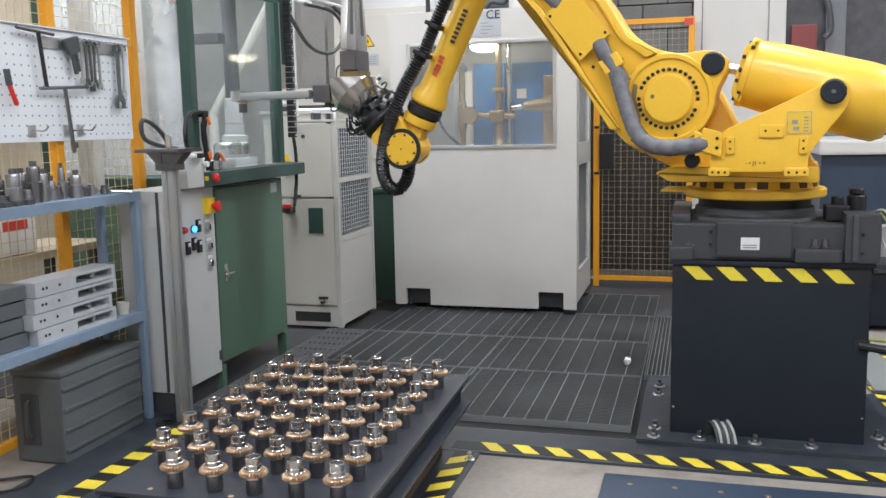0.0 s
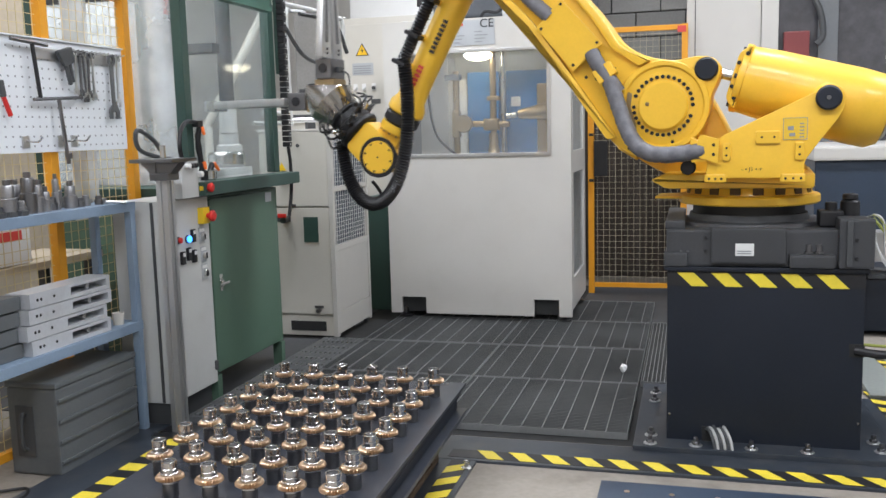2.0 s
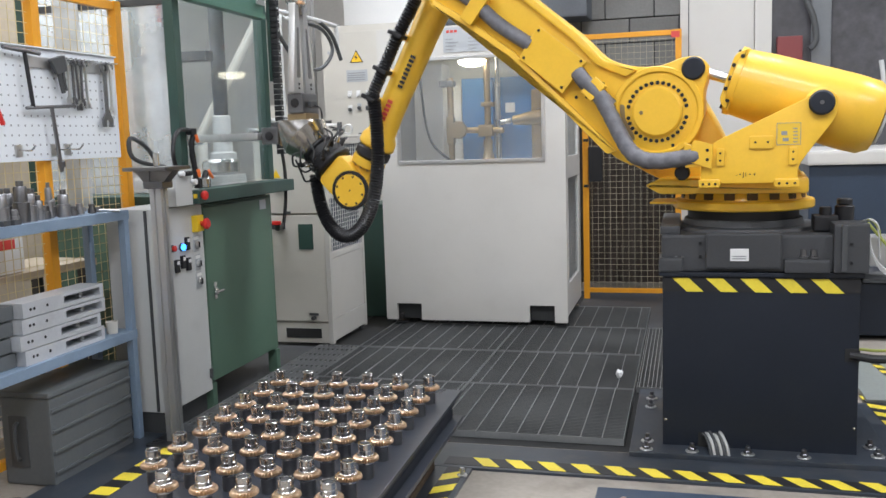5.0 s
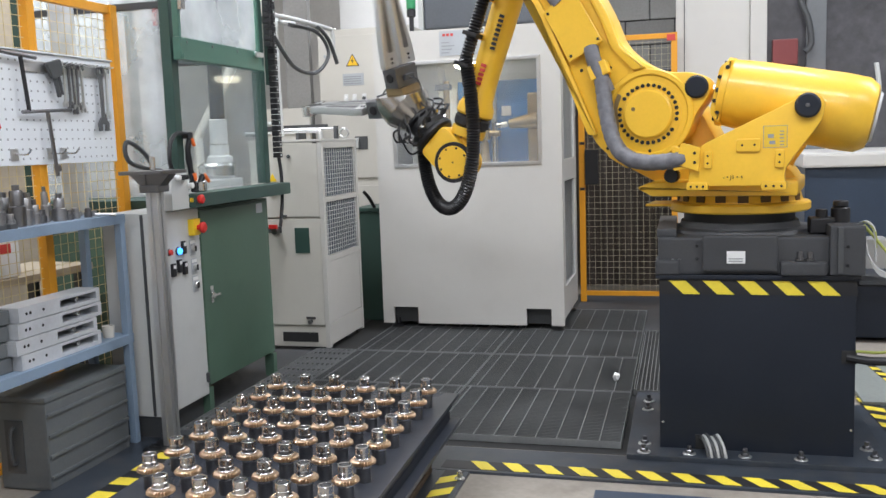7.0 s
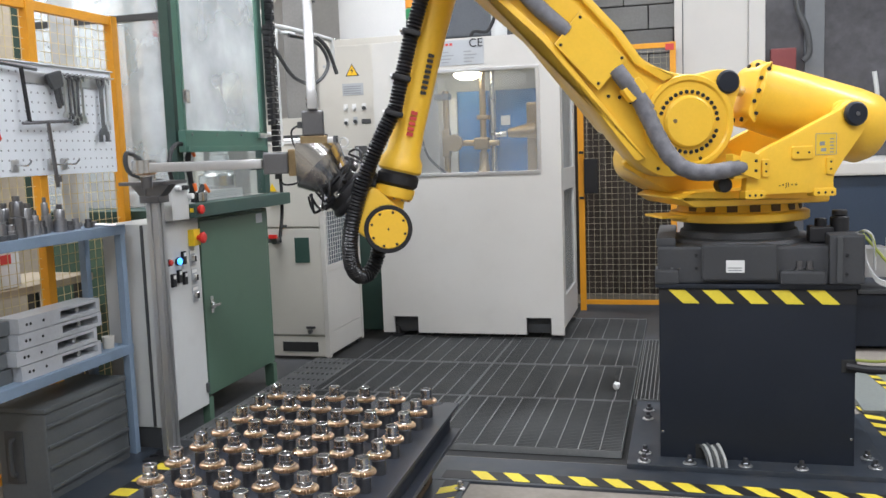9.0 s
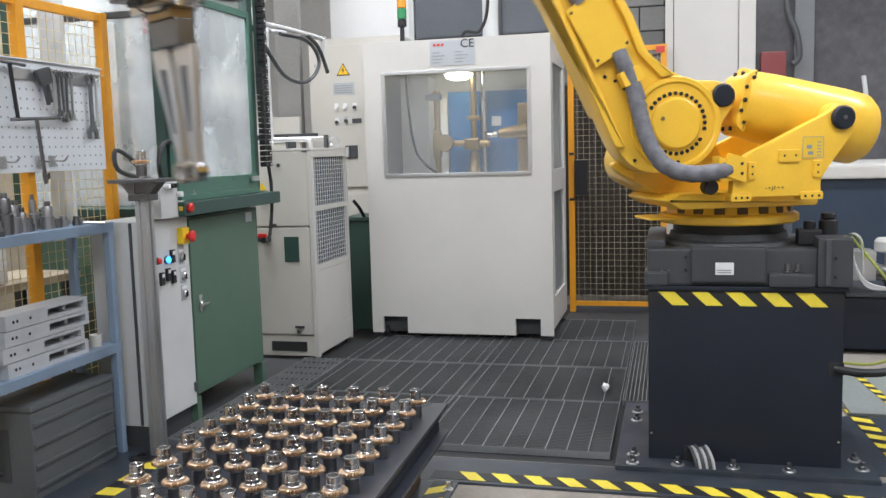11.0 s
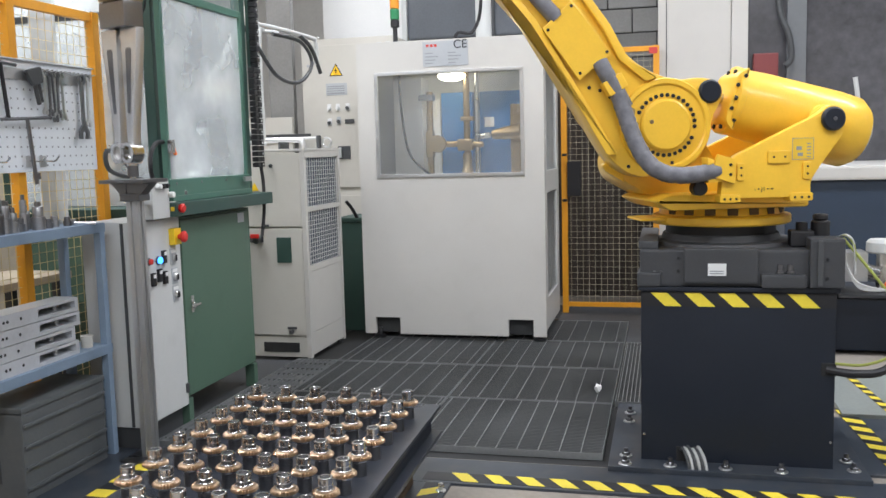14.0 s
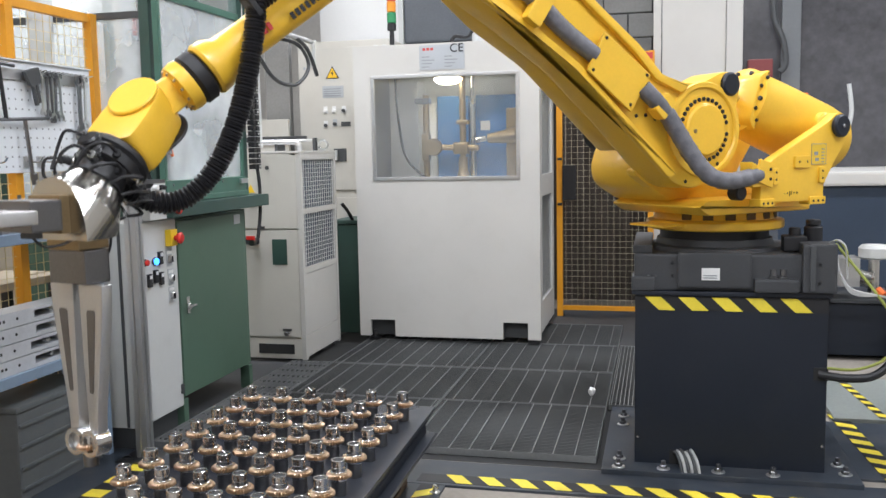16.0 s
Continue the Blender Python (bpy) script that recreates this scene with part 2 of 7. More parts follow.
def lathe(profile, a=(0, 0, 0), b=None, seg=24, bm=None):
    """Turns (radius, height) pairs round the axis from a towards b."""
    own = bm or bmesh.new()
    m = frame_of(a, b)[0] if b else Matrix.Translation(a)
    rings = []
    for r, z in profile:
        if r < 1e-6:
            rings.append([own.verts.new(m @ Vector((0, 0, z)))])
        else:
            rings.append([own.verts.new(m @ Vector((r * math.cos(2 * math.pi * i / seg), r * math.sin(2 * math.pi * i / seg), z))) for i in range(seg)])
    for p, q in zip(rings, rings[1:]):
        for i in range(seg):
            j = (i + 1) % seg
            if len(p) == 1 and len(q) == 1:
                continue
            if len(p) == 1:
                own.faces.new((p[0], q[j], q[i]))
            elif len(q) == 1:
                own.faces.new((p[i], p[j], q[0]))
            else:
                own.faces.new((p[i], p[j], q[j], q[i]))
    return own


def cyl(a, b, r, seg=16, bm=None, r2=None, ch=0.15):
    """A solid rod from a to b with chamfered rims."""
    n = (Vector(b) - Vector(a)).length
    r2 = r if r2 is None else r2
    c, c2 = min(r * ch, n * 0.3), min(r2 * ch, n * 0.3)
    return lathe([(0, 0), (r - c, 0), (r, c), (r2, n - c2), (r2 - c2, n), (0, n)], a, b, seg, bm)


def pipe(points, r, seg=10, bm=None, ring=0.0, closed_ends=True):
    """A round hose through points; ring: height of its corrugation."""
    own = bm or bmesh.new()
    pts = [Vector(p) for p in points]
    prev, rings = None, []
    up = Vector((0.13, 0.27, 0.95)).normalized()
    for i, p in enumerate(pts):
        d = (pts[min(i + 1, len(pts) - 1)] - pts[max(i - 1, 0)]).normalized()
        if prev is None:
            u = d.cross(up).normalized()
        else:
            u = (prev - d * prev.dot(d)).normalized()
        prev = u
        v = d.cross(u)
        rr = r + (ring if i % 2 else 0)
        rings.append([own.verts.new(p + rr * (u * math.cos(2 * math.pi * k / seg) + v * math.sin(2 * math.pi * k / seg))) for k in range(seg)])
    for a, b in zip(rings, rings[1:]):
        for k in range(seg):
            own.faces.new((a[k], a[(k + 1) % seg], b[(k + 1) % seg], b[k]))
    if closed_ends:
        own.faces.new(rings[0][::-1])
        own.faces.new(rings[-1])
    return own


def curve(points, n=24):
    """Points on a smooth line through the given ones."""
    p = [Vector(q) for q in points]
    out = []
    for i in range(len(p) - 1):
        a, b, c, d = p[max(i - 1, 0)], p[i], p[i + 1], p[min(i + 2, len(p) - 1)]
        k = max(2, n // (len(p) - 1))
        for j in range(k):
            t = j / k
            out.append(0.5 * (2 * b + (c - a) * t + (2 * a - 5 * b + 4 * c - d) * t * t + (3 * b - a - 3 * c + d) * t ** 3))
    return out + [p[-1]]


def slab(outline, depth, m=None, bevel=0.006, bm=None, seg=2):
    """An outline in x, z extruded along y by depth (centred), with rounded rims."""
    b = bmesh.new()
    f = b.faces.new([b.verts.new((x, -depth / 2, z)) for x, z in outline])
    ex = bmesh.ops.extrude_face_region(b, geom=[f])
    bmesh.ops.translate(b, verts=[v for v in ex["geom"] if isinstance(v, bmesh.types.BMVert)], vec=(0, depth, 0))
    if bevel:
        rim = [e for e in b.edges if abs(e.verts[0].co.y - e.verts[1].co.y) < 1e-6]
        bmesh.ops.bevel(b, geom=rim, offset=bevel, segments=seg, affect="EDGES", profile=0.6)
    own = bm or bmesh.new()
    return merge(own, b, m)


def rounded(points, r, n=5):
    """The outline of points (x, z) with its corners rounded; r a number or one for each corner."""
    out = []
    k = len(points)
    for i in range(k):
        a, b, c = Vector(points[i - 1]), Vector(points[i]), Vector(points[(i + 1) % k])
        rr = r[i] if isinstance(r, (list, tuple)) else r
        u, v = (a - b), (c - b)
        d = min(rr, u.length * 0.48, v.length * 0.48)
        p, q = b + u.normalized() * d, b + v.normalized() * d
        for j in range(n + 1):
            t = j / n
            out.append(tuple((1 - t) ** 2 * p + 2 * t * (1 - t) * b + t * t * q))
    return out


def ring_frame(x0, x1, z0, z1, w, y0, y1, bm=None, bevel=0.003):
    """A rectangular frame of bars in the x-z plane."""
    own = bm or bmesh.new()
    box(x0, x1, y0, y1, z0, z0 + w, bevel, own)
    box(x0, x1, y0, y1, z1 - w, z1, bevel, own)
    box(x0, x0 + w, y0, y1, z0 + w, z1 - w, bevel, own)
    box(x1 - w, x1, y0, y1, z0 + w, z1 - w, bevel, own)
    return own


def wires(lines, r, bm=None):
    """Thin square wires along the given straight lines."""
    own = bm or bmesh.new()
    for a, b in lines:
        a, b = Vector(a), Vector(b)
        d = (b - a).normalized()
        u = d.orthogonal().normalized() * r
        v = d.cross(u)
        p = [own.verts.new(a + s) for s in (u, v, -u, -v)]
        q = [own.verts.new(b + s) for s in (u, v, -u, -v)]
        for i in range(4):
            own.faces.new((p[i], p[(i + 1) % 4], q[(i + 1) % 4], q[i]))
    return own


def text(body, size, m, material, parent, name="lettering", depth=0.0008, width=None):
    cu = bpy.data.curves.new(name, "FONT")
    cu.body, cu.size, cu.extrude, cu.align_x, cu.align_y = body, size, depth, "CENTER", "CENTER"
    tmp = bpy.data.objects.new(name, cu)
    dg = bpy.context.evaluated_depsgraph_get()
    me = bpy.data.meshes.new_from_object(tmp.evaluated_get(dg))
    bpy.data.objects.remove(tmp)
    me.materials.clear()
    me.materials.append(material)
    me.transform(m)
    ob = new(name, me)
    ob.parent = parent
    return ob


def bars(spec, y, bm=None, t=0.0012):
    """Small flat bars standing for print, on a face that looks towards -y: (x0, x1, z0, z1)."""
    own = bm or bmesh.new()
    for x0, x1, z0, z1 in spec:
        box(x0, x1, y - t, y, z0, z1, 0, own)
    return own


# ---- the hall ----
def structure(name, bm, material, label, category):
    return tagged(part(name, bm, material), label, category, kind="structure")


floor = structure("floor", box(-6, 6, -4.5, 9.5, -0.30, -0.004, 0), CONC, "stained brown-grey concrete workshop floor", "floor")
structure("ceiling", box(-6, 6, -4.5, 9.5, 4.6, 4.8, 0), CEIL, "grey hall ceiling", "ceiling")
structure("wall_north", box(-6, 6, 9.3, 9.5, 0, 4.6, 0), WALL, "pale hall wall behind the machines", "wall")
structure("wall_south", box(-6, 6, -4.5, -4.3, 0, 4.6, 0), WALL, "plain pale hall wall", "wall")
structure("wall_east", box(5.8, 6, -4.3, 9.3, 0, 4.6, 0), WALL, "plain pale hall wall", "wall")
structure("wall_west", box(-6, -5.8, -4.3, 9.3, 0, 4.6, 0), WALL, "plain pale hall wall", "wall")
structure("backdrop", box(-3.9, -3.86, 0.5, 6.4, 0, 3.2, 0), BEIGE, "beige sheet partition behind the wire fence", "wall")


def ceiling_lamp(x, y, along, watt):
    """A long twin-tube luminaire on two rods."""
    t = thing("ceiling_light", "long white fluorescent ceiling light with two tubes", "lamp", pose(x, y, 4.1, 0, 0, along), "ceiling lights")
    part("housing", box(-0.9, 0.9, -0.14, 0.14, 0.03, 0.10), LGREY, t)
    for dy in (-0.07, 0.07):
        part("tube", cyl((-0.85, dy, 0), (0.85, dy, 0), 0.025, 10), TUBE, t)
    for dx in (-0.6, 0.6):
        part("rod", cyl((dx, 0, 0.10), (dx, 0, 0.5), 0.008, 6), DSTEEL, t)
    la = bpy.data.lights.new("ceiling_light_glow", "AREA")
    la.shape, la.size, la.size_y, la.energy, la.color = "RECTANGLE", 1.8, 0.4, watt, (0.87, 0.91, 1.0)
    lo = new("ceiling_light_glow", la)
    lo.matrix_basis = pose(x, y, 4.04, 0, 0, along)


for lx, ly, lw in LAMPS:
    ceiling_lamp(lx, ly, 0, lw)


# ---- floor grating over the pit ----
# sheet close under the grating, coloured as the pit's shade
structure("pit_tray", box(-2.35, -0.20, 3.5, 7.2, -0.10, -0.003, 0), SHADEBLK, "near-black sheet painting the pit's shade beneath the grating", "tray")


def grating(x0, x1, y0, y1, fine, coarse, z=0.028, bright=GRATEB):
    """A steel grating panel: close cross bars, and brighter bearing bars across them."""
    t = thing("floor_grating", "galvanised steel floor grating panel, oily and worn", "grating", pose(0, 0, 0), "floor gratings", "structure")
    bm = bmesh.new()
    y = y0 + fine / 2
    while y < y1:
        box(x0, x1, y - 0.0022, y + 0.0022, z - 0.020, z - 0.004, 0, bm)
        y += fine
    part("cross_bars", bm, GRATE, t)
    x = x0 + coarse * (0.3 + 0.5 * ((y0 * 7.3) % 1))
    while x < x1 - 0.01:
        part("bearing_bar", box(x - 0.0016, x + 0.0016, y0, y1, z - 0.026, z, 0), bright, t)
        x += coarse
    part("rim", ring_bars(x0, x1, y0, y1, z - 0.028, z + 0.001, 0.0025), bright, t)


def ring_bars(x0, x1, y0, y1, z0, z1, w):
    bm = box(x0, x1, y0, y0 + w, z0, z1, 0)
    box(x0, x1, y1 - w, y1, z0, z1, 0, bm)
    box(x0, x0 + w, y0 + w, y1 - w, z0, z1, 0, bm)
    box(x1 - w, x1, y0 + w, y1 - w, z0, z1, 0, bm)
    return bm


ROWS_Y = (3.56, 4.305, 5.0, 5.70, 6.40)
for gi in range(4):
    for gx0, gx1 in ((-1.90, -1.06), (-1.055, -0.235)):
        grating(gx0, gx1, ROWS_Y[gi] + 0.004, ROWS_Y[gi + 1] - 0.004, 0.020, (0.088, 0.098, 0.092, 0.10)[gi])
for gy0, gy1 in ((3.42, 4.2), (4.205, 5.0)):
    grating(-2.16, -1.905, gy0, gy1, 0.13, 0.030)
grating(-0.225, -0.085, 4.33, 5.7, 0.022, 0.020, 0.03)

# darker sheet laid over the concrete from the cell to the cooling unit
structure("oily_floor", box(-3.6, -2.165, 3.42, 6.6, -0.003, 0.003, 0), DCONC, "dark floor beneath the machines", "floor")

# steel floor frame with hazard tape
structure("floor_frame", box(-0.98, 2.6, 3.205, 3.47, -0.02, 0.006, 0.002), FRAMEP, "dark painted steel floor frame beside the pit", "frame")
structure("floor_frame_side", box(-0.98, -0.78, 1.2, 3.20, -0.02, 0.006, 0.002), FRAMEP, "dark painted steel floor frame beside the pallet", "frame")
structure("floor_frame_west", box(-2.32, -1.98, 1.2, 3.40, -0.02, 0.006, 0.002), FRAMEP, "dark painted steel floor frame beside the shelf", "frame")
structure("floor_frame_back", box(-2.32, -0.99, 3.30, 3.555, -0.02, 0.005, 0.002), FRAMEP, "dark painted steel floor strip before the grating", "frame")


def hazard(name, a, b, w, z, n, slant, parent=None, upright=False, lead=0.25):
    """Black and yellow tape from a to b, its yellow bands as pieces of their own."""
    a, b = Vector(a), Vector(b)
    d = (b - a)
    L = d.length
    d.normalize()
    side = Vector((0, 0, 1)) if upright else Vector((-d.y, d.x, 0))
    nor = d.cross(side)
    if not upright and nor.z < 0 or upright and nor.y > 0:
        nor = -nor

    def quad(p, t):
        bm = bmesh.new()
        lo = [bm.verts.new(q) for q in p]
        hi = [bm.verts.new(q + nor * t) for q in p]
        bm.faces.new(hi)
        for i in range(4):
            bm.faces.new((lo[i], lo[(i + 1) % 4], hi[(i + 1) % 4], hi[i]))
        return bm
    t = thing(name, "black and yellow hazard tape, scuffed", "tape", kind="structure") if parent is None else parent
    part("tape_base", quad([a, b, b + side * w, a + side * w], 0.0012), BLKTAPE, t)
    p = L / n
    for i in range(math.ceil(n)):
        s0 = (i + lead) * p
        s1 = s0 + p * 0.5
        if s1 + max(slant, 0) > L or s0 + min(slant, 0) < 0:
            continue
        q = [a + d * s0, a + d * s1, a + d * (s1 + slant) + side * w, a + d * (s0 + slant) + side * w]
        part("yellow_band", quad([v + nor * 0.0013 for v in q], 0.0008), YELTAPE, t)
    return t


hazard("hazard_tape_front", (-0.90, 3.225, 0.006), (2.4, 3.225, 0.006), 0.085, 0, 26, -0.06)
hazard("hazard_tape_side", (-0.80, 1.4, 0.006), (-0.80, 3.20, 0.006), 0.075, 0, 14, -0.05)
hazard("hazard_tape_west", (-2.02, 1.4, 0.006), (-2.02, 3.25, 0.006), 0.085, 0, 13, 0.0, lead=0.1)


# ---- robot pedestal ----
PX0, PX1, PY0, PY1, PZ = -0.082, 0.628, 3.539, 4.20, 0.715
ped = thing("robot_pedestal", "tall black painted steel pedestal with hazard tape under its top", "pedestal")
bm = box(PX0, PX1, PY0, PY1, 0.02, PZ - 0.012, 0.006)
part("column", bm, BLACKP, ped)
part("top_plate", box(PX0 - 0.012, PX1 + 0.012, PY0 - 0.012, PY1 + 0.012, PZ - 0.012, PZ + 0.004, 0.003), BLACKP, ped)
part("base_plate", box(PX0 - 0.125, PX1 + 0.12, PY0 - 0.105, PY1 + 0.12, 0.004, 0.026, 0.004), FRAMEP, ped)
part("side_box", box(PX1 + 0.002, PX1 + 0.32, PY0 + 0.05, PY0 + 0.5, 0.475, 0.672, 0.005), BLACKP, ped)
# cable openings are solid near-black boxes, shade given as colour
part("cable_notch", box(PX0 + 0.135, PX0 + 0.235, PY0 - 0.004, PY0 + 0.01, 0.026, 0.085, 0.002), SHADEBLK, ped, "near-black box drawn for a cable opening's shade")
part("side_notch", box(PX1 - 0.05, PX1 + 0.003, PY0 - 0.003, PY0 + 0.02, 0.385, 0.435, 0.002), SHADEBLK, ped, "near-black box drawn for a cable opening's shade")
hazard("", (PX0, PY0 - 0.0015, PZ - 0.072), (PX1, PY0 - 0.0015, PZ - 0.072), 0.053, 0, 5.67, -0.055, ped, True, 0.727)


def bolt_at(x, y, z, parent, s=1.0, up=(0, 0, 1)):
    b = bmesh.new()
    cyl((0, 0, 0), (0, 0, 0.005 * s), 0.026 * s, 14, b)
    part("washer", b, ALU, parent, "bright steel washer").matrix_basis = Matrix.Translation((x, y, z))
    b = bmesh.new()
    cyl((0, 0, 0.005 * s), (0, 0, 0.018 * s), 0.016 * s, 6, b)
    cyl((0, 0, 0.018 * s), (0, 0, 0.034 * s), 0.009 * s, 8, b)
    part("bolt", b, DSTEEL, parent).matrix_basis = Matrix.Translation((x, y, z))


for bx, by in ((-0.142, 3.468), (-0.142, 3.565), (-0.146, 4.03), (-0.146, 4.16), (0.03, 3.475), (0.235, 3.475), (0.435, 3.475), (0.70, 3.53), (0.69, 3.63)):
    bolt_at(bx, by, 0.026, ped)
for dx in (0.012, PX1 - PX0 - 0.012):
    part("screw", cyl((PX0 + dx, PY0, 0.13), (PX0 + dx, PY0 - 0.004, 0.13), 0.005, 8), STEEL, ped)
cab = thing("floor_cables", "bundle of grey and white cables bending out of the pedestal", "cable")
for k in range(6):
    ox = PX0 + 0.15 + k * 0.013
    part("cable", pipe(curve([(ox, PY0 + 0.01, 0.07 + 0.008 * (k % 3)), (ox + 0.01, PY0 - 0.035, 0.085), (ox + 0.025, PY0 - 0.075, 0.06), (ox + 0.035, PY0 - 0.09, 0.007)], 14), 0.006, 8), CABLEW if k % 2 else DGREY, cab, smooth=True)
cab = thing("side_cables", "thick black hose and green-yellow earth cable from the pedestal side", "cable")
part("hose", pipe(curve([(PX1 - 0.03, PY0 + 0.0, 0.41), (PX1 + 0.06, PY0 - 0.03, 0.405), (PX1 + 0.16, PY0 - 0.03, 0.42), (PX1 + 0.235, PY0 - 0.01, 0.50), (PX1 + 0.245, PY0 + 0.02, 0.62), (PX1 + 0.22, PY0 + 0.06, 0.74)], 30), 0.016, 10), BLACK, cab, smooth=True)
part("earth_cable", pipe(curve([(PX1 + 0.0, PY0 - 0.005, 0.435), (PX1 + 0.10, PY0 - 0.045, 0.445), (PX1 + 0.20, PY0 - 0.045, 0.50), (PX1 + 0.215, PY0 - 0.03, 0.62), (PX1 + 0.16, PY0 - 0.02, 0.72), (PX1 + 0.02, PY0 + 0.02, 0.905)], 36), 0.0055, 8), CABLEY, cab, smooth=True)
pump = thing("robot_connector_block", "silver pneumatic block with fittings beside the robot base", "connector")
part("block", box(0.665, 0.745, 3.60, 3.72, 0.735, 0.845), ALU, pump)
part("cap", lathe([(0, 0), (0.05, 0), (0.056, 0.006), (0.056, 0.04), (0.045, 0.052), (0, 0.054)], (0.80, 3.64, 0.84), None, 24), LGREY, pump, smooth=True)
part("stem", cyl((0.80, 3.64, 0.70), (0.80, 3.64, 0.84), 0.02, 12), STEEL, pump)
part("bracket", box(0.64, 0.86, 3.58, 3.78, 0.676, 0.69, 0.002), DGREY, pump)
for k in range(3):
    part("fitting", cyl((0.745, 3.615 + 0.03 * k, 0.79 - 0.02 * k), (0.79, 3.595 + 0.03 * k, 0.775 - 0.02 * k), 0.013, 10), STEEL, pump)
part("orange_knob", cyl((0.80, 3.58, 0.73), (0.82, 3.56, 0.71), 0.016, 10), ORPL, pump)
for k in range(3):
    part("tube", pipe(curve([(0.655, 3.56, 0.86 - 0.02 * k), (0.66, 3.53, 0.80), (0.70, 3.51, 0.74 - 0.008 * k), (0.80, 3.52, 0.715), (0.84, 3.56, 0.70)], 20), 0.004, 6), CABLEW, pump, smooth=True)


# ---- testing machine behind the grating ----
MX0, MX1, MY0, MY1, MZ0, MZ1 = -1.94, -0.722, 5.645, 6.42, 0.06, 1.968
WX0, WX1, WZ0, WZ1 = -1.817, -0.852, 1.10, 1.772
mach = thing("testing_machine", "large off-white machine enclosure with a wide window, standing on feet", "machine")
bm = bmesh.new()
xs, zs = (MX0, -1.865, WX0, -1.695, -0.968, WX1, -0.805, MX1), (MZ0, 0.17, WZ0, WZ1, MZ1)
for i in range(7):
    for j in range(4):
        if j == 0 and (xs[i] >= -1.866 and xs[i + 1] <= -1.694 or xs[i] >= -0.969 and xs[i + 1] <= -0.804):
            continue
        if j == 2 and xs[i] >= WX0 - 0.001 and xs[i + 1] <= WX1 + 0.001:
            continue
        box(xs[i], xs[i + 1], MY0, MY0 + 0.03, zs[j], zs[j + 1], 0, bm)
bmesh.ops.remove_doubles(bm, verts=bm.verts[:], dist=0.0005)
part("front_panel", bm, WHITE, mach)
part("rear_panel", box(MX0, MX1, MY1 - 0.02, MY1, 0.1, MZ1, 0.003), WHITE, mach)
part("left_panel", box(MX0, MX0 + 0.02, MY0 + 0.031, MY1 - 0.021, 0.1, MZ1, 0.003), WHITE, mach)
bm = bmesh.new()
ys = (MY0 + 0.031, MY0 + 0.11, MY1 - 0.10, MY1 - 0.021)
zs = (0.10, 0.30, 0.98, 1.12, 1.80, MZ1)
for i in range(3):
    for j in range(5):
        if i != 1 or j % 2 == 0:
            box(MX1 - 0.02, MX1, ys[i], ys[i + 1], zs[j], zs[j + 1], 0, bm)
bmesh.ops.remove_doubles(bm, verts=bm.verts[:], dist=0.0005)
part("side_panel", bm, WHITE, mach)
for z0, z1 in ((0.302, 0.978), (1.122, 1.798)):
    part("side_pane", box(MX1 - 0.014, MX1 - 0.008, MY0 + 0.111, MY1 - 0.101, z0, z1, 0), CLEAR, mach).visible_shadow = False
part("roof", box(MX0, MX1, MY0 + 0.031, MY1 - 0.021, MZ1 - 0.02, MZ1 - 0.002, 0.002), WHITE, mach)
part("inner_floor", box(MX0 + 0.022, MX1 - 0.022, MY0 + 0.032, MY1 - 0.022, 0.98, 1.02, 0.002), LGREY, mach)
part("underframe", box(MX0 + 0.05, MX1 - 0.05, MY0 + 0.06, MY1 - 0.05, 0.06, 0.2, 0.003), DGREY, mach)
part("window_frame", ring_frame(WX0 - 0.004, WX1 + 0.004, WZ0 - 0.004, WZ1 + 0.004, 0.022, MY0 - 0.006, MY0 + 0.02), ALU, mach, "thin aluminium window frame")
p = part("window_pane", box(WX0 + 0.019, WX1 - 0.019, MY0 + 0.004, MY0 + 0.010, WZ0 + 0.019, WZ1 - 0.019, 0), CLEAR, mach)
p.visible_shadow = False
for fx in (MX0 + 0.09, MX1 - 0.05):
    for fy in (MY0 + 0.05, MY1 - 0.06):
        part("foot", lathe([(0, 0), (0.04, 0), (0.042, 0.012), (0.012, 0.02), (0.012, 0.062), (0, 0.062)], (fx, fy, 0.03), None, 14), DSTEEL, mach)
part("data_plate", box(-1.49, -1.195, MY0 - 0.003, MY0 - 0.0005, 1.80, 1.955, 0), TINL, mach, "grey label with small print")
spec = []
for col in range(2):
    for row in range(4):
        x = -1.475 + col * 0.15
        spec.append((x, x + 0.05 + 0.035 * ((row * 7 + col * 3) % 3) / 2, 1.816 + row * 0.021, 1.822 + row * 0.021))
for k in (0, 4):
    part("print_lines", bars(spec[k:k + 4], MY0 - 0.0035), INKG, mach)
part("logo_mark", bars([(-1.468 + 0.026 * k, -1.450 + 0.026 * k, 1.922, 1.938) for k in range(3)], MY0 - 0.0035), REDL, mach, "small red maker's mark")
text("CE", 0.075, Matrix.Translation((-1.245, MY0 - 0.0045, 1.93)) @ pose(0, 0, 0, 90, 0, 0), INK, mach)

# what stands inside the window
rig = thing("test_rig", "bronze test fixture with clamps before two blue panels", "fixture")
for x0, x1 in ((-1.49, -1.27), (-1.22, -0.90)):
    part("blue_panel", box(x0, x1, 6.10, 6.16, 1.022, 1.66, 0.004), BLUEP, rig)
part("back_screen", box(-1.80, -0.80, 6.30, 6.32, 1.022, 1.9, 0), LGREY, rig)
part("white_board", box(-1.63, -1.50, 6.12, 6.14, 1.022, 1.62, 0.003), PAPER, rig)
part("column", cyl((-1.285, 5.98, 1.022), (-1.285, 5.98, 1.80), 0.022, 14), BRONZE, rig, smooth=True)
part("column", cyl((-1.225, 6.02, 1.022), (-1.225, 6.02, 1.80), 0.016, 14), STEEL, rig, smooth=True)
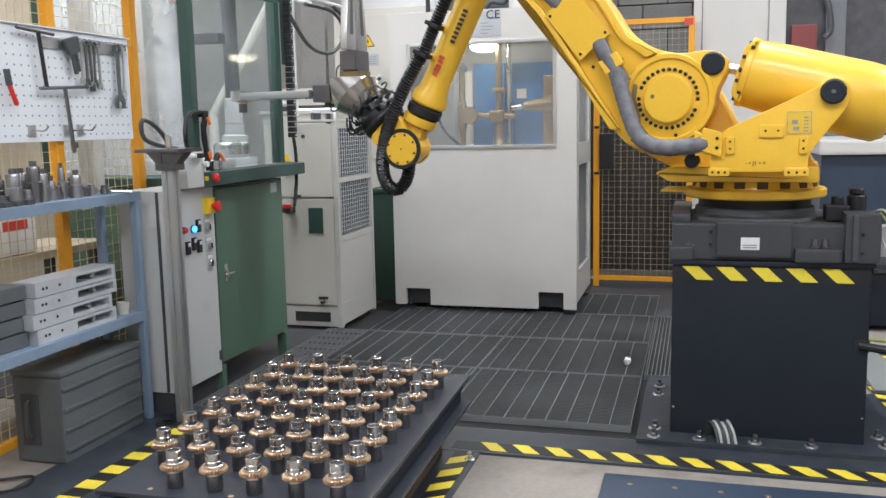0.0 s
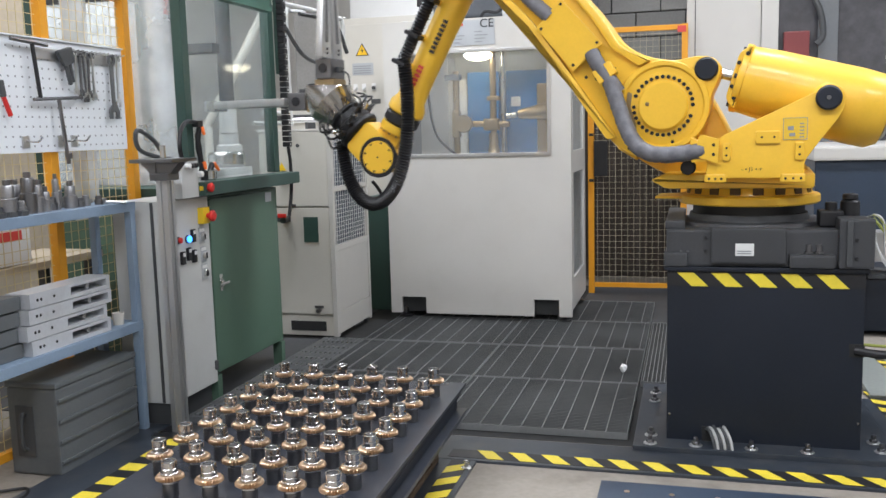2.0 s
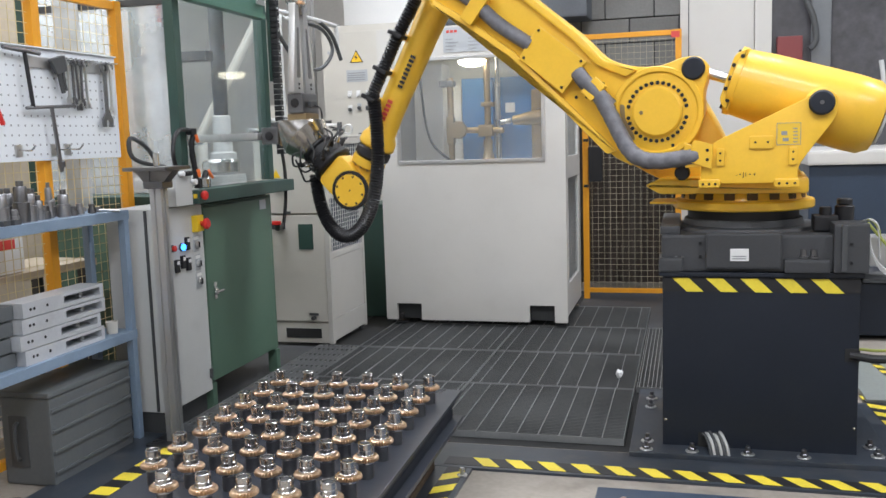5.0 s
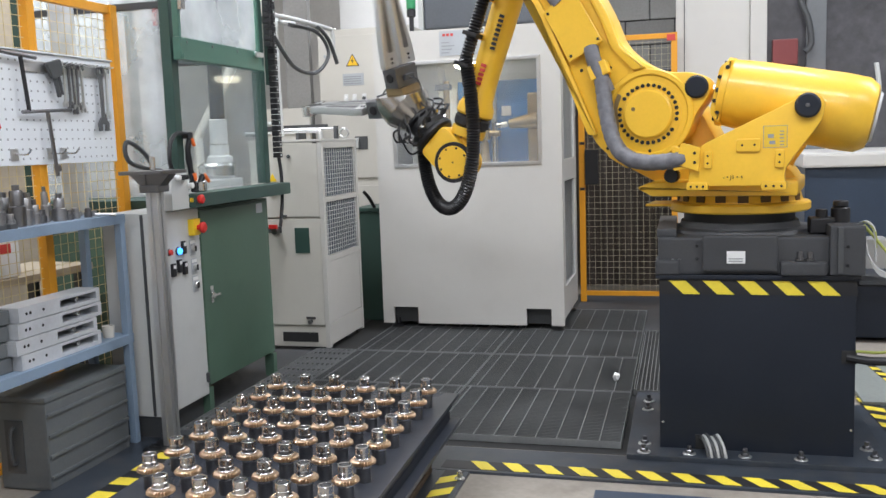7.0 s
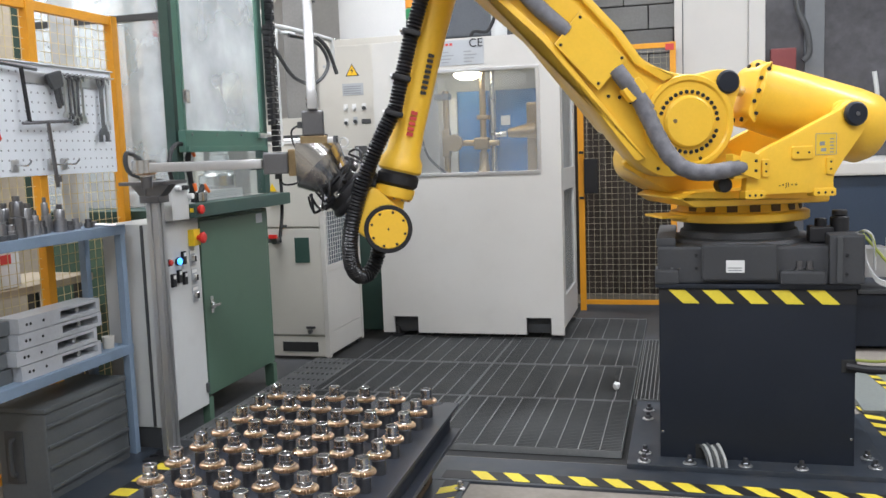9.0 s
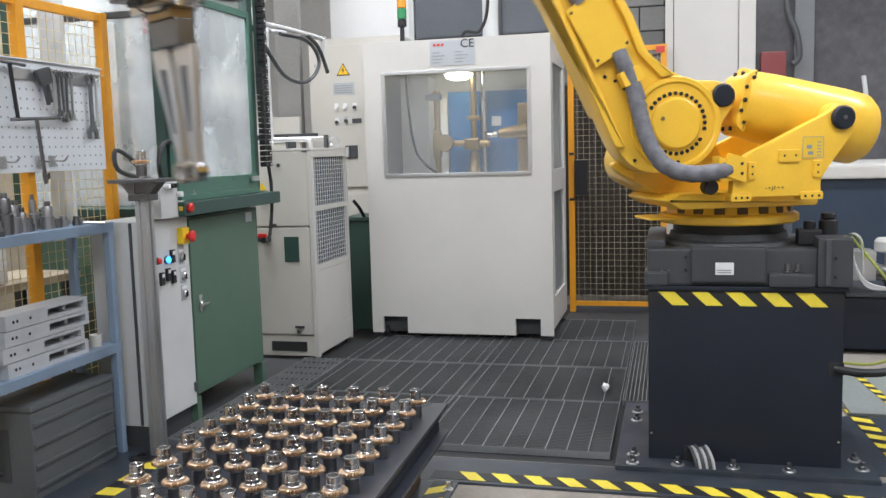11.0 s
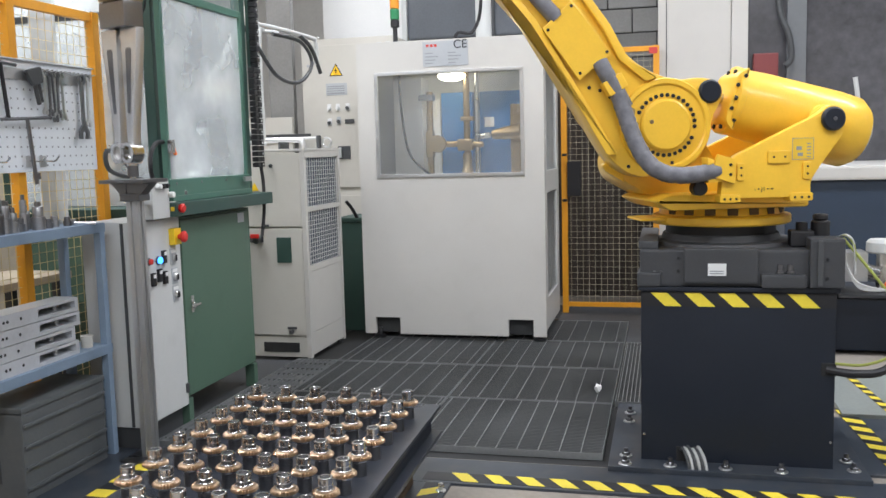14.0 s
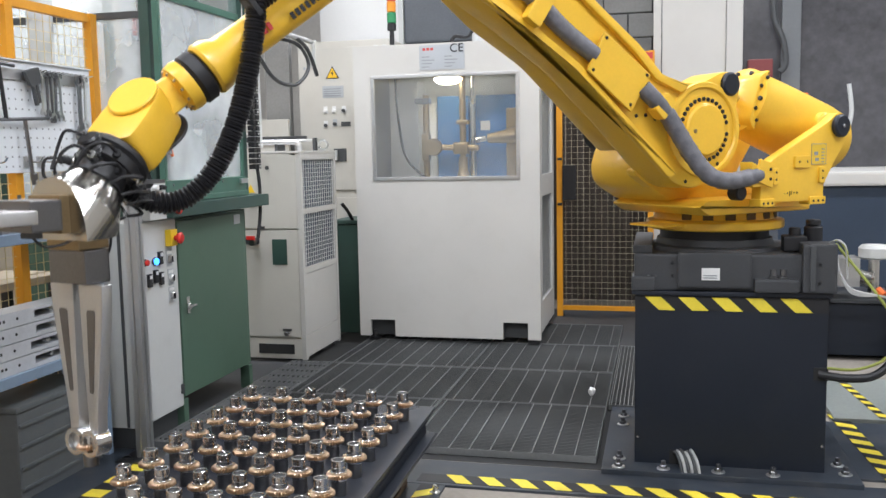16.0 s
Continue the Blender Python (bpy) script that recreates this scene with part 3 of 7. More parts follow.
part("pedestal", lathe([(0.085, 0), (0.05, 0.05), (0.032, 0.14), (0.03, 0.22), (0, 0.22)], (-1.275, 5.93, 1.022), None, 16), BRONZE, rig, smooth=True)
part("spindle_head", lathe([(0, 0), (0.055, 0), (0.06, 0.02), (0.05, 0.06), (0.03, 0.07), (0.03, 0.12), (0, 0.12)], (-1.46, 5.84, 1.31), (-1.46, 6.0, 1.31), 20), BRONZE, rig, smooth=True)
part("left_slide", box(-1.555, -1.505, 5.90, 5.97, 1.22, 1.40, 0.01), BRONZE, rig)
part("left_post", cyl((-1.53, 5.94, 1.022), (-1.53, 5.94, 1.66), 0.022, 12), BRONZE, rig, smooth=True)
part("post_head", box(-1.60, -1.50, 5.90, 5.98, 1.60, 1.64, 0.008), DSTEEL, rig)
part("cross_arm", cyl((-1.50, 5.90, 1.31), (-1.16, 5.90, 1.30), 0.02, 12), BRONZE, rig, smooth=True)
part("clamp", box(-1.33, -1.23, 5.86, 5.95, 1.26, 1.34, 0.014), BRONZE, rig)
part("clamp", box(-1.32, -1.24, 5.93, 6.02, 1.46, 1.49, 0.008), BRONZE, rig)
part("right_spindle", cyl((-1.10, 5.90, 1.36), (-0.90, 5.90, 1.38), 0.03, 16, r2=0.055), BRONZE, rig, smooth=True)
part("right_spindle_tip", cyl((-1.18, 5.90, 1.35), (-1.11, 5.90, 1.36), 0.018, 12), STEEL, rig, smooth=True)
part("right_bracket", box(-0.98, -0.90, 5.92, 6.02, 1.022, 1.56, 0.012), BRONZE, rig)
part("note", box(-1.185, -1.12, 6.096, 6.099, 1.42, 1.485, 0), PAPER, rig, "small white notice")
part("curtain_rail", box(-1.80, -1.60, 6.0, 6.2, 1.022, 1.76, 0.004), ALU, rig)
part("hose", pipe(curve([(-1.70, 5.80, 1.80), (-1.69, 5.80, 1.55), (-1.64, 5.80, 1.25), (-1.50, 5.82, 1.10)], 20), 0.008, 8), BLACK, rig, smooth=True)
part("floor_flange", cyl((-1.56, 5.82, 1.02), (-1.56, 5.82, 1.05), 0.04, 16), DSTEEL, rig)
wl = thing("work_lamp", "bright oval work lamp under the enclosure roof", "lamp")
part("lens", lathe([(0, 0), (0.05, 0.004), (0.085, 0.02), (0.095, 0.04), (0.04, 0.07), (0, 0.07)], (-1.36, 5.88, 1.72), None, 24), WORKLAMP, wl, smooth=True)
part("arm", cyl((-1.36, 5.88, 1.79), (-1.36, 5.88, 1.95), 0.012, 8), DSTEEL, wl)

# signal tower on the machine
sig = thing("signal_tower", "red, orange and green signal tower on a black stem", "signal light")
sx, sy = -1.76, 5.95
part("stem", cyl((sx, sy, MZ1), (sx, sy, 2.11), 0.016, 10), BLACK, sig)
part("base", cyl((sx, sy, 2.10), (sx, sy, 2.15), 0.030, 16), BLACK, sig, smooth=True)
for k, (c, n) in enumerate(((mat("green_lens", (0.03, 0.22, 0.09), 0.3), "green_lens"), (mat("orange_lens", (0.75, 0.28, 0.03), 0.3), "orange_lens"), (mat("red_lens", (0.62, 0.06, 0.04), 0.3), "red_lens"))):
    part(n, cyl((sx, sy, 2.151 + k * 0.072), (sx, sy, 2.221 + k * 0.072), 0.031, 18), c, sig, smooth=True)
part("cap", cyl((sx, sy, 2.368), (sx, sy, 2.39), 0.030, 16), BLACK, sig)
vp = thing("vent_pipe", "pale pipe rising from the machine roof with a black hose", "pipe")
part("pipe", cyl((-1.20, 6.2, MZ1 - 0.002), (-1.20, 6.2, 3.3), 0.055, 16), LGREY, vp, smooth=True)
part("hose", pipe(curve([(-1.40, 6.1, MZ1), (-1.36, 6.1, 2.06), (-1.25, 6.1, 2.07), (-1.19, 6.08, 2.3), (-1.22, 6.08, 3.0)], 24), 0.012, 8), BLACK, vp, smooth=True)
part("flange", cyl((-1.20, 6.2, MZ1), (-1.20, 6.2, MZ1 + 0.03), 0.09, 18), LGREY, vp)
for k in range(2):
    el = thing("roof_fitting", "small grey fitting on the machine roof", "fitting")
    part("body", cyl((-1.86 + 0.06 * k, 5.9, MZ1 - 0.002), (-1.86 + 0.06 * k, 5.9, MZ1 + 0.035), 0.018, 10), LGREY, el)


# ---- electric cabinet behind ----
ec = thing("electric_cabinet", "cream electric cabinet with warning sign, switches and buttons", "cabinet")
EX0, EX1, EY0, EY1, EZ = -2.72, -1.98, 6.60, 7.0, 2.14
part("body", box(EX0, EX1, EY0 + 0.02, EY1, 0.0, EZ, 0.004), CREAM, ec)
part("door", box(EX0 + 0.006, EX1 - 0.006, EY0, EY0 + 0.019, 1.0, EZ - 0.05, 0.006), CREAM, ec)
part("lower_door", box(EX0 + 0.006, EX1 - 0.006, EY0, EY0 + 0.019, 0.1, 0.94, 0.006), CREAM, ec)
bm = bmesh.new()
wx, wz = -2.435, 1.90
slab([(wx - 0.055, wz - 0.045), (wx + 0.055, wz - 0.045), (wx, wz + 0.05)], 0.002, Matrix.Translation((0, EY0 - 0.0015, 0)), 0, bm)
part("warning_border", bm, INK, ec)
part("warning_sign", slab([(wx - 0.044, wz - 0.039), (wx + 0.044, wz - 0.039), (wx, wz + 0.038)], 0.002, Matrix.Translation((0, EY0 - 0.004, 0)), 0), mat("sign_yellow", (0.85, 0.50, 0.02), 0.5), ec, "yellow warning triangle with a black bolt mark")
part("bolt_mark", slab([(wx - 0.004, wz - 0.03), (wx + 0.012, wz - 0.002), (wx, wz - 0.002), (wx + 0.006, wz + 0.022), (wx - 0.012, wz - 0.008), (wx, wz - 0.008)], 0.002, Matrix.Translation((0, EY0 - 0.006, 0)), 0), INK, ec)
part("instruction_label", box(-2.52, -2.35, EY0 - 0.003, EY0 - 0.0005, 1.71, 1.80, 0), TINL, ec)
part("print_lines", bars([(-2.51, -2.37, 1.722 + 0.017 * k, 1.729 + 0.017 * k) for k in range(4)], EY0 - 0.0035), INKG, ec)
for k, (bx, bz) in enumerate(((-2.50, 1.61), (-2.43, 1.61), (-2.35, 1.61), (-2.50, 1.50), (-2.425, 1.51))):
    part("button_plate", box(bx - 0.016, bx + 0.016, EY0 - 0.004, EY0, bz - 0.02, bz + 0.035, 0.001), PAPER if k < 4 else TINL, ec)
    part("button", cyl((bx, EY0 - 0.004, bz), (bx, EY0 - 0.022, bz), 0.014, 12), DGREY if k > 1 else PAPER, ec)
part("meter", box(-2.375, -2.30, EY0 - 0.006, EY0, 1.49, 1.525, 0.002), DGREY, ec)
part("switch_plate", box(-2.44, -2.34, EY0 - 0.008, EY0, 1.22, 1.32, 0.003), DGREY, ec)
part("switch_knob", box(-2.425, -2.405, EY0 - 0.035, EY0 - 0.008, 1.23, 1.31, 0.006), LGREY, ec)
part("lock", cyl((-2.66, EY0, 1.94), (-2.66, EY0 - 0.006, 1.94), 0.012, 10), TINL, ec)
part("roof_eye", pipe([(-2.66 + 0.02 * math.cos(a / 8 * math.pi), 6.8, EZ + 0.02 + 0.02 * math.sin(a / 8 * math.pi)) for a in range(17)], 0.005, 6), STEEL, ec)


# ---- chiller ----
CX0, CX1, CY0, CY1, CZ = -2.56, -2.085, 5.045, 5.653, 1.283
ch = thing("chiller_unit", "off-white cooling unit with dark grilles on its side", "cooling unit")
part("front_upper_panel", box(CX0, CX1 - 0.03, CY0, CY0 + 0.02, 0.83, CZ - 0.01, 0.004), CREAM, ch)
part("front_lower_panel", box(CX0, CX1 - 0.03, CY0, CY0 + 0.02, 0.16, 0.82, 0.004), CREAM, ch)
part("body", box(CX0, CX1 - 0.032, CY0 + 0.021, CY1 - 0.01, 0.12, CZ - 0.012, 0.003), CREAM, ch)
part("corner_post", box(CX1 - 0.029, CX1, CY0 - 0.002, CY0 + 0.035, 0.02, CZ, 0.004), WHITE, ch)
part("corner_post", box(CX1 - 0.029, CX1, CY1 - 0.035, CY1, 0.02, CZ, 0.004), WHITE, ch)
part("lid", box(CX0 - 0.004, CX1 + 0.002, CY0 - 0.004, CY1 + 0.002, CZ + 0.001, CZ + 0.016, 0.003), WHITE, ch)
for z0, z1 in ((0.035, 0.17), (0.55, 0.585), (0.915, 0.945), (1.245, CZ)):
    part("side_rail", box(CX1 - 0.028, CX1 - 0.001, CY0 + 0.036, CY1 - 0.036, z0, z1, 0.002), WHITE, ch)
part("side_panel", box(CX1 - 0.02, CX1 - 0.004, CY0 + 0.037, CY1 - 0.037, 0.172, 0.548, 0.002), WHITE, ch)
for z0, z1 in ((0.587, 0.913), (0.947, 1.243)):
    g = part("grille", box(CX1 - 0.028, CX1 - 0.02, CY0 + 0.037, CY1 - 0.037, z0, z1, 0), GRILL, ch, "dark blue-black grille behind pale wire")
    L_ = [((CX1 - 0.012, CY0 + 0.04 + k * 0.0378, z0), (CX1 - 0.012, CY0 + 0.04 + k * 0.0378, z1)) for k in range(15)]
    L_ += [((CX1 - 0.010, CY0 + 0.037, z0 + k * 0.027), (CX1 - 0.010, CY1 - 0.037, z0 + k * 0.027)) for k in range(1, 12)]
    tagged(part("grille_mesh", wires(L_, 0.0022), PAPER, g), kind="stuff")
part("plinth", box(CX0 + 0.006, CX1 - 0.03, CY0 + 0.004, CY0 + 0.03, 0.025, 0.15, 0.003), CREAM, ch)
# plinth slots are uncut: near-black boxes paint their shade
part("plinth_opening", box(-2.40, -2.165, CY0 - 0.001, CY0 + 0.02, 0.055, 0.115, 0.002), SHADEBLK, ch, "near-black box drawn for the plinth slot's shade")
part("plinth_opening", box(CX0 + 0.02, -2.47, CY0 - 0.001, CY0 + 0.02, 0.055, 0.115, 0.002), SHADEBLK, ch)
part("drain_cock", cyl((-2.205, CY0, 0.185), (-2.205, CY0 - 0.03, 0.185), 0.013, 10), DSTEEL, ch)
part("drain_handle", box(-2.235, -2.175, CY0 - 0.008, CY0 - 0.002, 0.20, 0.215, 0.002), DSTEEL, ch)
part("gauge_glass", box(-2.285, -2.19, CY0 - 0.004, CY0 + 0.002, 0.61, 0.765, 0.003), DGREEN, ch, "dark sight glass")
part("name_strip", box(-2.50, -2.37, CY0 - 0.004, CY0, 0.735, 0.772, 0.002), DGREY, ch)
part("valve_body", cyl((-2.40, CY0, 0.75), (-2.40, CY0 - 0.05, 0.75), 0.022, 12), DSTEEL, ch)
part("valve_handle", box(-2.43, -2.375, CY0 - 0.06, CY0 - 0.045, 0.765, 0.79, 0.005), RED, ch, "red lever")
part("latch", cyl((-2.30, CY0, 1.20), (-2.30, CY0 - 0.008, 1.20), 0.012, 10), DGREY, ch)
part("latch", box(-2.36, -2.33, CY0 - 0.008, CY0, 0.83, 0.845, 0.002), DGREY, ch)
part("warning_sign", slab([(-2.44, 1.05), (-2.385, 1.05), (-2.412, 1.10)], 0.002, Matrix.Translation((0, CY0 - 0.002, 0)), 0), ESY, ch, "small yellow warning triangle")
part("switch_box", box(-2.435, -2.375, CY0 - 0.035, CY0, 0.985, 1.045, 0.004), BLACK, ch)
for fx, fy in ((CX0 + 0.03, CY0 + 0.05), (CX1 - 0.04, CY0 + 0.05), (CX1 - 0.04, CY1 - 0.05), (CX0 + 0.03, CY1 - 0.05)):
    part("foot", box(fx - 0.02, fx + 0.02, fy - 0.02, fy + 0.02, 0.0, 0.03, 0.002), DGREY, ch)
part("rear_plinth", box(CX1 - 0.028, CX1 - 0.006, CY0 + 0.3, CY0 + 0.46, 0.02, 0.08, 0.002), SHADEBLK, ch)
cond = thing("pipe_run", "grey pipes and fittings on top of the cooling unit", "pipe")
part("pipe", pipe(curve([(-2.56, 5.49, 1.36), (-2.35, 5.49, 1.36), (-2.28, 5.49, 1.35), (-2.27, 5.49, 1.30)], 16), 0.018, 10), ALU, cond, smooth=True)
part("pipe", cyl((-2.56, 5.59, 1.37), (-2.19, 5.59, 1.37), 0.010, 10), ALU, cond, smooth=True)
part("ring_eye", pipe([(-2.14 + 0.03 * math.cos(a / 8 * math.pi), 5.58, 1.337 + 0.03 * math.sin(a / 8 * math.pi)) for a in range(17)], 0.008, 8), STEEL, cond, smooth=True)
part("saddle", box(-2.44, -2.42, 5.48, 5.61, CZ + 0.016, 1.385, 0.003), DGREY, cond)
part("saddle", box(-2.21, -2.19, 5.57, 5.61, CZ + 0.016, 1.385, 0.003), DGREY, cond)
dark = thing("waste_bin", "dark green steel bin between the machines", "bin")
part("body", box(-2.25, -2.00, 6.0, 6.4, 0.0, 0.78, 0.01), DGREEN, dark)
part("lid", box(-2.26, -1.995, 5.99, 6.41, 0.782, 0.81, 0.008), DGREEN, dark)
part("handle", pipe(curve([(-2.10, 6.02, 0.80), (-2.12, 5.96, 0.88), (-2.15, 5.93, 0.93)], 8), 0.012, 8), BLACK, dark)


# ---- robot ----
JX, JY, U2, Z2, ARM = 0.229, 3.847, 0.303, 1.343, 1.069
DW, OW, LF = 1.304, 0.148, -0.112
robot = thing("industrial_robot", "yellow six-axis industrial robot arm on a dark grey cast base", "robot", pose(JX, JY, 0, 0, 0, 180))


def at(ob, m):
    ob.matrix_basis = m
    return ob


def bolt(parent, x, y, z, r=0.008, h=0.006, axis="y", material=None):
    d = {"y": (0, h, 0), "x": (h, 0, 0), "z": (0, 0, h)}[axis]
    return part("bolt", cyl((x, y, z), (x + d[0], y + d[1], z + d[2]), r, 8), material or BLACK, parent)


# cast base, in world terms a wide low block
bm = box(-0.405, 0.315, -0.30, 0.305, 0.72, 0.862, 0.010)
box(-0.12, 0.15, 0.300, 0.328, 0.735, 0.870, 0.012, bm)
box(0.235, 0.325, 0.18, 0.325, 0.72, 0.775, 0.010, bm)
box(0.245, 0.320, -0.30, 0.29, 0.86, 0.895, 0.010, bm)
base = part("base_casting", bm, CASTG, robot, "dark grey cast iron base")
part("base_flank", box(-0.422, -0.30, 0.20, 0.335, 0.721, 0.905, 0.010), CASTG, base)
part("base_foot", box(-0.29, -0.13, 0.22, 0.338, 0.7205, 0.772, 0.010), CASTG, base)
part("base_rib", box(-0.345, -0.325, 0.337, 0.345, 0.73, 0.90, 0.004), DGREY, base)
part("shoulder_ring", lathe([(0, 0), (0.285, 0), (0.29, 0.01), (0.275, 0.03), (0.235, 0.035), (0.228, 0.06), (0, 0.06)], (0, 0, 0.845), None, 48), CASTG, base, smooth=True)
part("label_plate", box(-0.005, 0.062, 0.3285, 0.331, 0.765, 0.812, 0.001), PAPER, base, "white rating label")
part("print_lines", bars([(0.005, 0.055, 0.772 + 0.009 * k, 0.776 + 0.009 * k) for k in range(2)], 0.3325), INKG, base)
for x, z in ((0.17, 0.78), (0.17, 0.83), (-0.36, 0.76), (-0.36, 0.83)):
    bolt(base, x, 0.304 if x > 0 else 0.335, z, 0.006)
for x in (0.26, 0.235, -0.20, -0.235):
    part("hold_down_bolt", lathe([(0, 0), (0.017, 0), (0.017, 0.006), (0.011, 0.008), (0.011, 0.032), (0, 0.033)], (x, 0.29 if x > 0 else 0.305, 0.774), None, 8), DSTEEL, base)
mot = part("axis_motor", cyl((-0.36, 0.16, 0.86), (-0.36, 0.16, 0.96), 0.035, 18), BLACK, base, "black motor plug", True)
part("plug", cyl((-0.36, 0.16, 0.962), (-0.36, 0.16, 0.985), 0.028, 18), BLACK, mot, smooth=True)
mot = part("connector", cyl((-0.29, 0.18, 0.86), (-0.29, 0.18, 0.955), 0.022, 14), BLACK, base, "", True)
part("cover_block", box(-0.33, -0.245, 0.13, 0.23, 0.866, 0.925, 0.008), BLACK, base)
for k in range(2):
    part("base_cable", pipe(curve([(-0.40, 0.25, 0.90), (-0.43, 0.29, 0.915), (-0.455, 0.30, 0.88), (-0.46, 0.30, 0.82 - 0.05 * k)], 14), 0.005, 6), CABLEY if k == 0 else CABLEW, base, smooth=True)

# turret, turning about the upright axis
turret = part("turret", lathe([(0, 0), (0.268, 0), (0.274, 0.006), (0.274, 0.030), (0.268, 0.036), (0.245, 0.040), (0.235, 0.075), (0.245, 0.095), (0, 0.095)], (0, 0, 0.944), None, 56), YEL, robot, "", True)
part("black_seal_ring", lathe([(0, 0), (0.216, 0), (0.216, 0.04), (0, 0.04)], (0, 0, 0.9035), None, 48), BLACK, turret, "black bearing seal", True)
out = rounded([(-0.25, 1.03), (0.24, 1.03), (0.345, 1.075), (0.44, 1.13), (0.46, 1.20), (0.40, 1.36), (0.30, 1.46), (0.20, 1.45), (0.13, 1.34), (0.05, 1.18), (-0.20, 1.12)], 0.04)
part("turret_body", slab(out, 0.34, Matrix.Translation((0, -0.07, 0)), 0.02), YEL, turret, "", True)
part("deck", slab(rounded([(-0.24, 1.015), (0.30, 1.015), (0.36, 1.05), (0.30, 1.075), (-0.24, 1.075)], 0.015), 0.50, Matrix.Translation((0, 0.03, 0)), 0.012), YEL, turret, "", True)
part("nose_plate", slab([(0.25, 0.962), (0.36, 0.964), (0.36, 0.972), (0.25, 0.974)], 0.20, Matrix.Translation((0, 0.0, 0)), 0.002), YEL, turret)
part("front_hook", slab(rounded([(0.43, 1.12), (0.51, 1.17), (0.52, 1.19), (0.50, 1.20), (0.43, 1.16)], 0.01), 0.05, Matrix.Translation((0, 0.09, 0)), 0.006), YEL, turret)
for a in range(-70, 80, 20):
    r = radians(a + 90)
    # raised dark brown box, coloured as the shade inside a slot
    part("vent_slot", box(-0.020, 0.020, -0.003, 0.003, -0.014, 0.014, 0.002), SLOT, turret, "dark slot in the ring").matrix_basis = Matrix.Translation((0.2415 * math.cos(r), 0.2415 * math.sin(r), 1.0)) @ pose(0, 0, 0, 0, 0, a)
out = rounded([(0.143, 1.060), (-0.199, 1.060), (-0.197, 1.117), (-0.237, 1.177), (-0.325, 1.295), (-0.328, 1.372), (-0.27, 1.40), (-0.225, 1.362), (0.085, 1.218), (0.135, 1.16)], [0.008, 0.008, 0.02, 0.03, 0.045, 0.045, 0.045, 0.03, 0.02, 0.02], 6)
br = part("side_bracket", slab(out, 0.045, Matrix.Translation((0, 0.350, 0)), 0.004), YEL, turret, "", True)
part("far_bracket", slab(out, 0.04, Matrix.Translation((0, -0.12, 0)), 0.004), YEL, turret, "", True)
for x0, x1 in ((0.07, 0.148), (-0.205, -0.118)):
    part("bracket_foot", slab(rounded([(x0, 1.045), (x1, 1.045), (x1, 1.076), (x0, 1.076)], 0.008), 0.055, Matrix.Translation((0, 0.352, 0)), 0.004), YEL, br)
    for k in range(3):
        bolt(br, x0 + 0.017 + k * (x1 - x0 - 0.034) / 2, 0.379, 1.059, 0.0048, 0.003)
for x0, x1, z0, z1 in ((0.055, 0.085, 1.125, 1.19), (-0.197, -0.165, 1.125, 1.19), (-0.115, -0.03, 1.185, 1.232)):
    part("boss", slab(rounded([(x0, z0), (x1, z0), (x1, z1), (x0, z1)], 0.009), 0.012, Matrix.Translation((0, 0.376, 0)), 0.004), YEL, br)
for x, z in ((0.07, 1.145), (0.07, 1.172), (-0.181, 1.145), (-0.181, 1.172), (-0.052, 1.209), (-0.095, 1.209)):
    bolt(br, x, 0.381, z, 0.0042, 0.003)
part("caution_label", box(-0.205, -0.125, 0.3728, 0.3745, 1.198, 1.275, 0), mat("label_yellow", (0.80, 0.52, 0.04), 0.5, vary=0.03), br, "yellow caution label")
part("label_border", ring_frame(-0.206, -0.124, 1.197, 1.276, 0.002, 0.3745, 0.3752, None, 0), INKG, br)
part("print_lines", bars([(-0.195, -0.180, 1.205 + 0.012 * k, 1.209 + 0.012 * k) for k in range(5)] + [(-0.165, -0.145, 1.21, 1.222), (-0.160, -0.140, 1.232, 1.246)], 0.3757), INKG, br)
text("- • J1 • +", 0.021, Matrix.Translation((-0.02, 0.3735, 1.092)) @ pose(0, 0, 0, 90, 0, 180), INK, br, "axis_lettering")
part("pivot_cap", cyl((-0.273, 0.372, 1.343), (-0.273, 0.398, 1.343), 0.044, 28), BLACKP, br, "black pivot cap", True)
part("pivot_screw", cyl((-0.273, 0.398, 1.343), (-0.273, 0.403, 1.343), 0.008, 8), DSTEEL, br)
cb = part("cable_bracket", slab(rounded([(0.13, 1.125), (0.165, 1.20), (0.20, 1.215), (0.195, 1.12)], 0.006), 0.06, Matrix.Translation((0, 0.355, 0)), 0.003), YEL, turret)
part("cable_bracket_face", slab(rounded([(0.10, 1.115), (0.185, 1.145), (0.165, 1.225), (0.095, 1.205)], 0.005), 0.01, Matrix.Translation((0, 0.389, 0)), 0.002), YEL, cb)
for z in (1.15, 1.185):
    bolt(cb, 0.115, 0.394, z, 0.006, 0.004)
part("reducer_collar", cyl((U2, -0.20, Z2), (U2, 0.098, Z2), 0.155, 40), YEL, turret, "", True)
part("shoulder_motor", cyl((U2, -0.40, Z2), (U2, -0.202, Z2), 0.075, 24), BLACK, turret, "black axis motor", True)
part("lower_knob", cyl((0.21, 0.30, 1.10), (0.21, 0.35, 1.10), 0.028, 16), BLACK, turret)

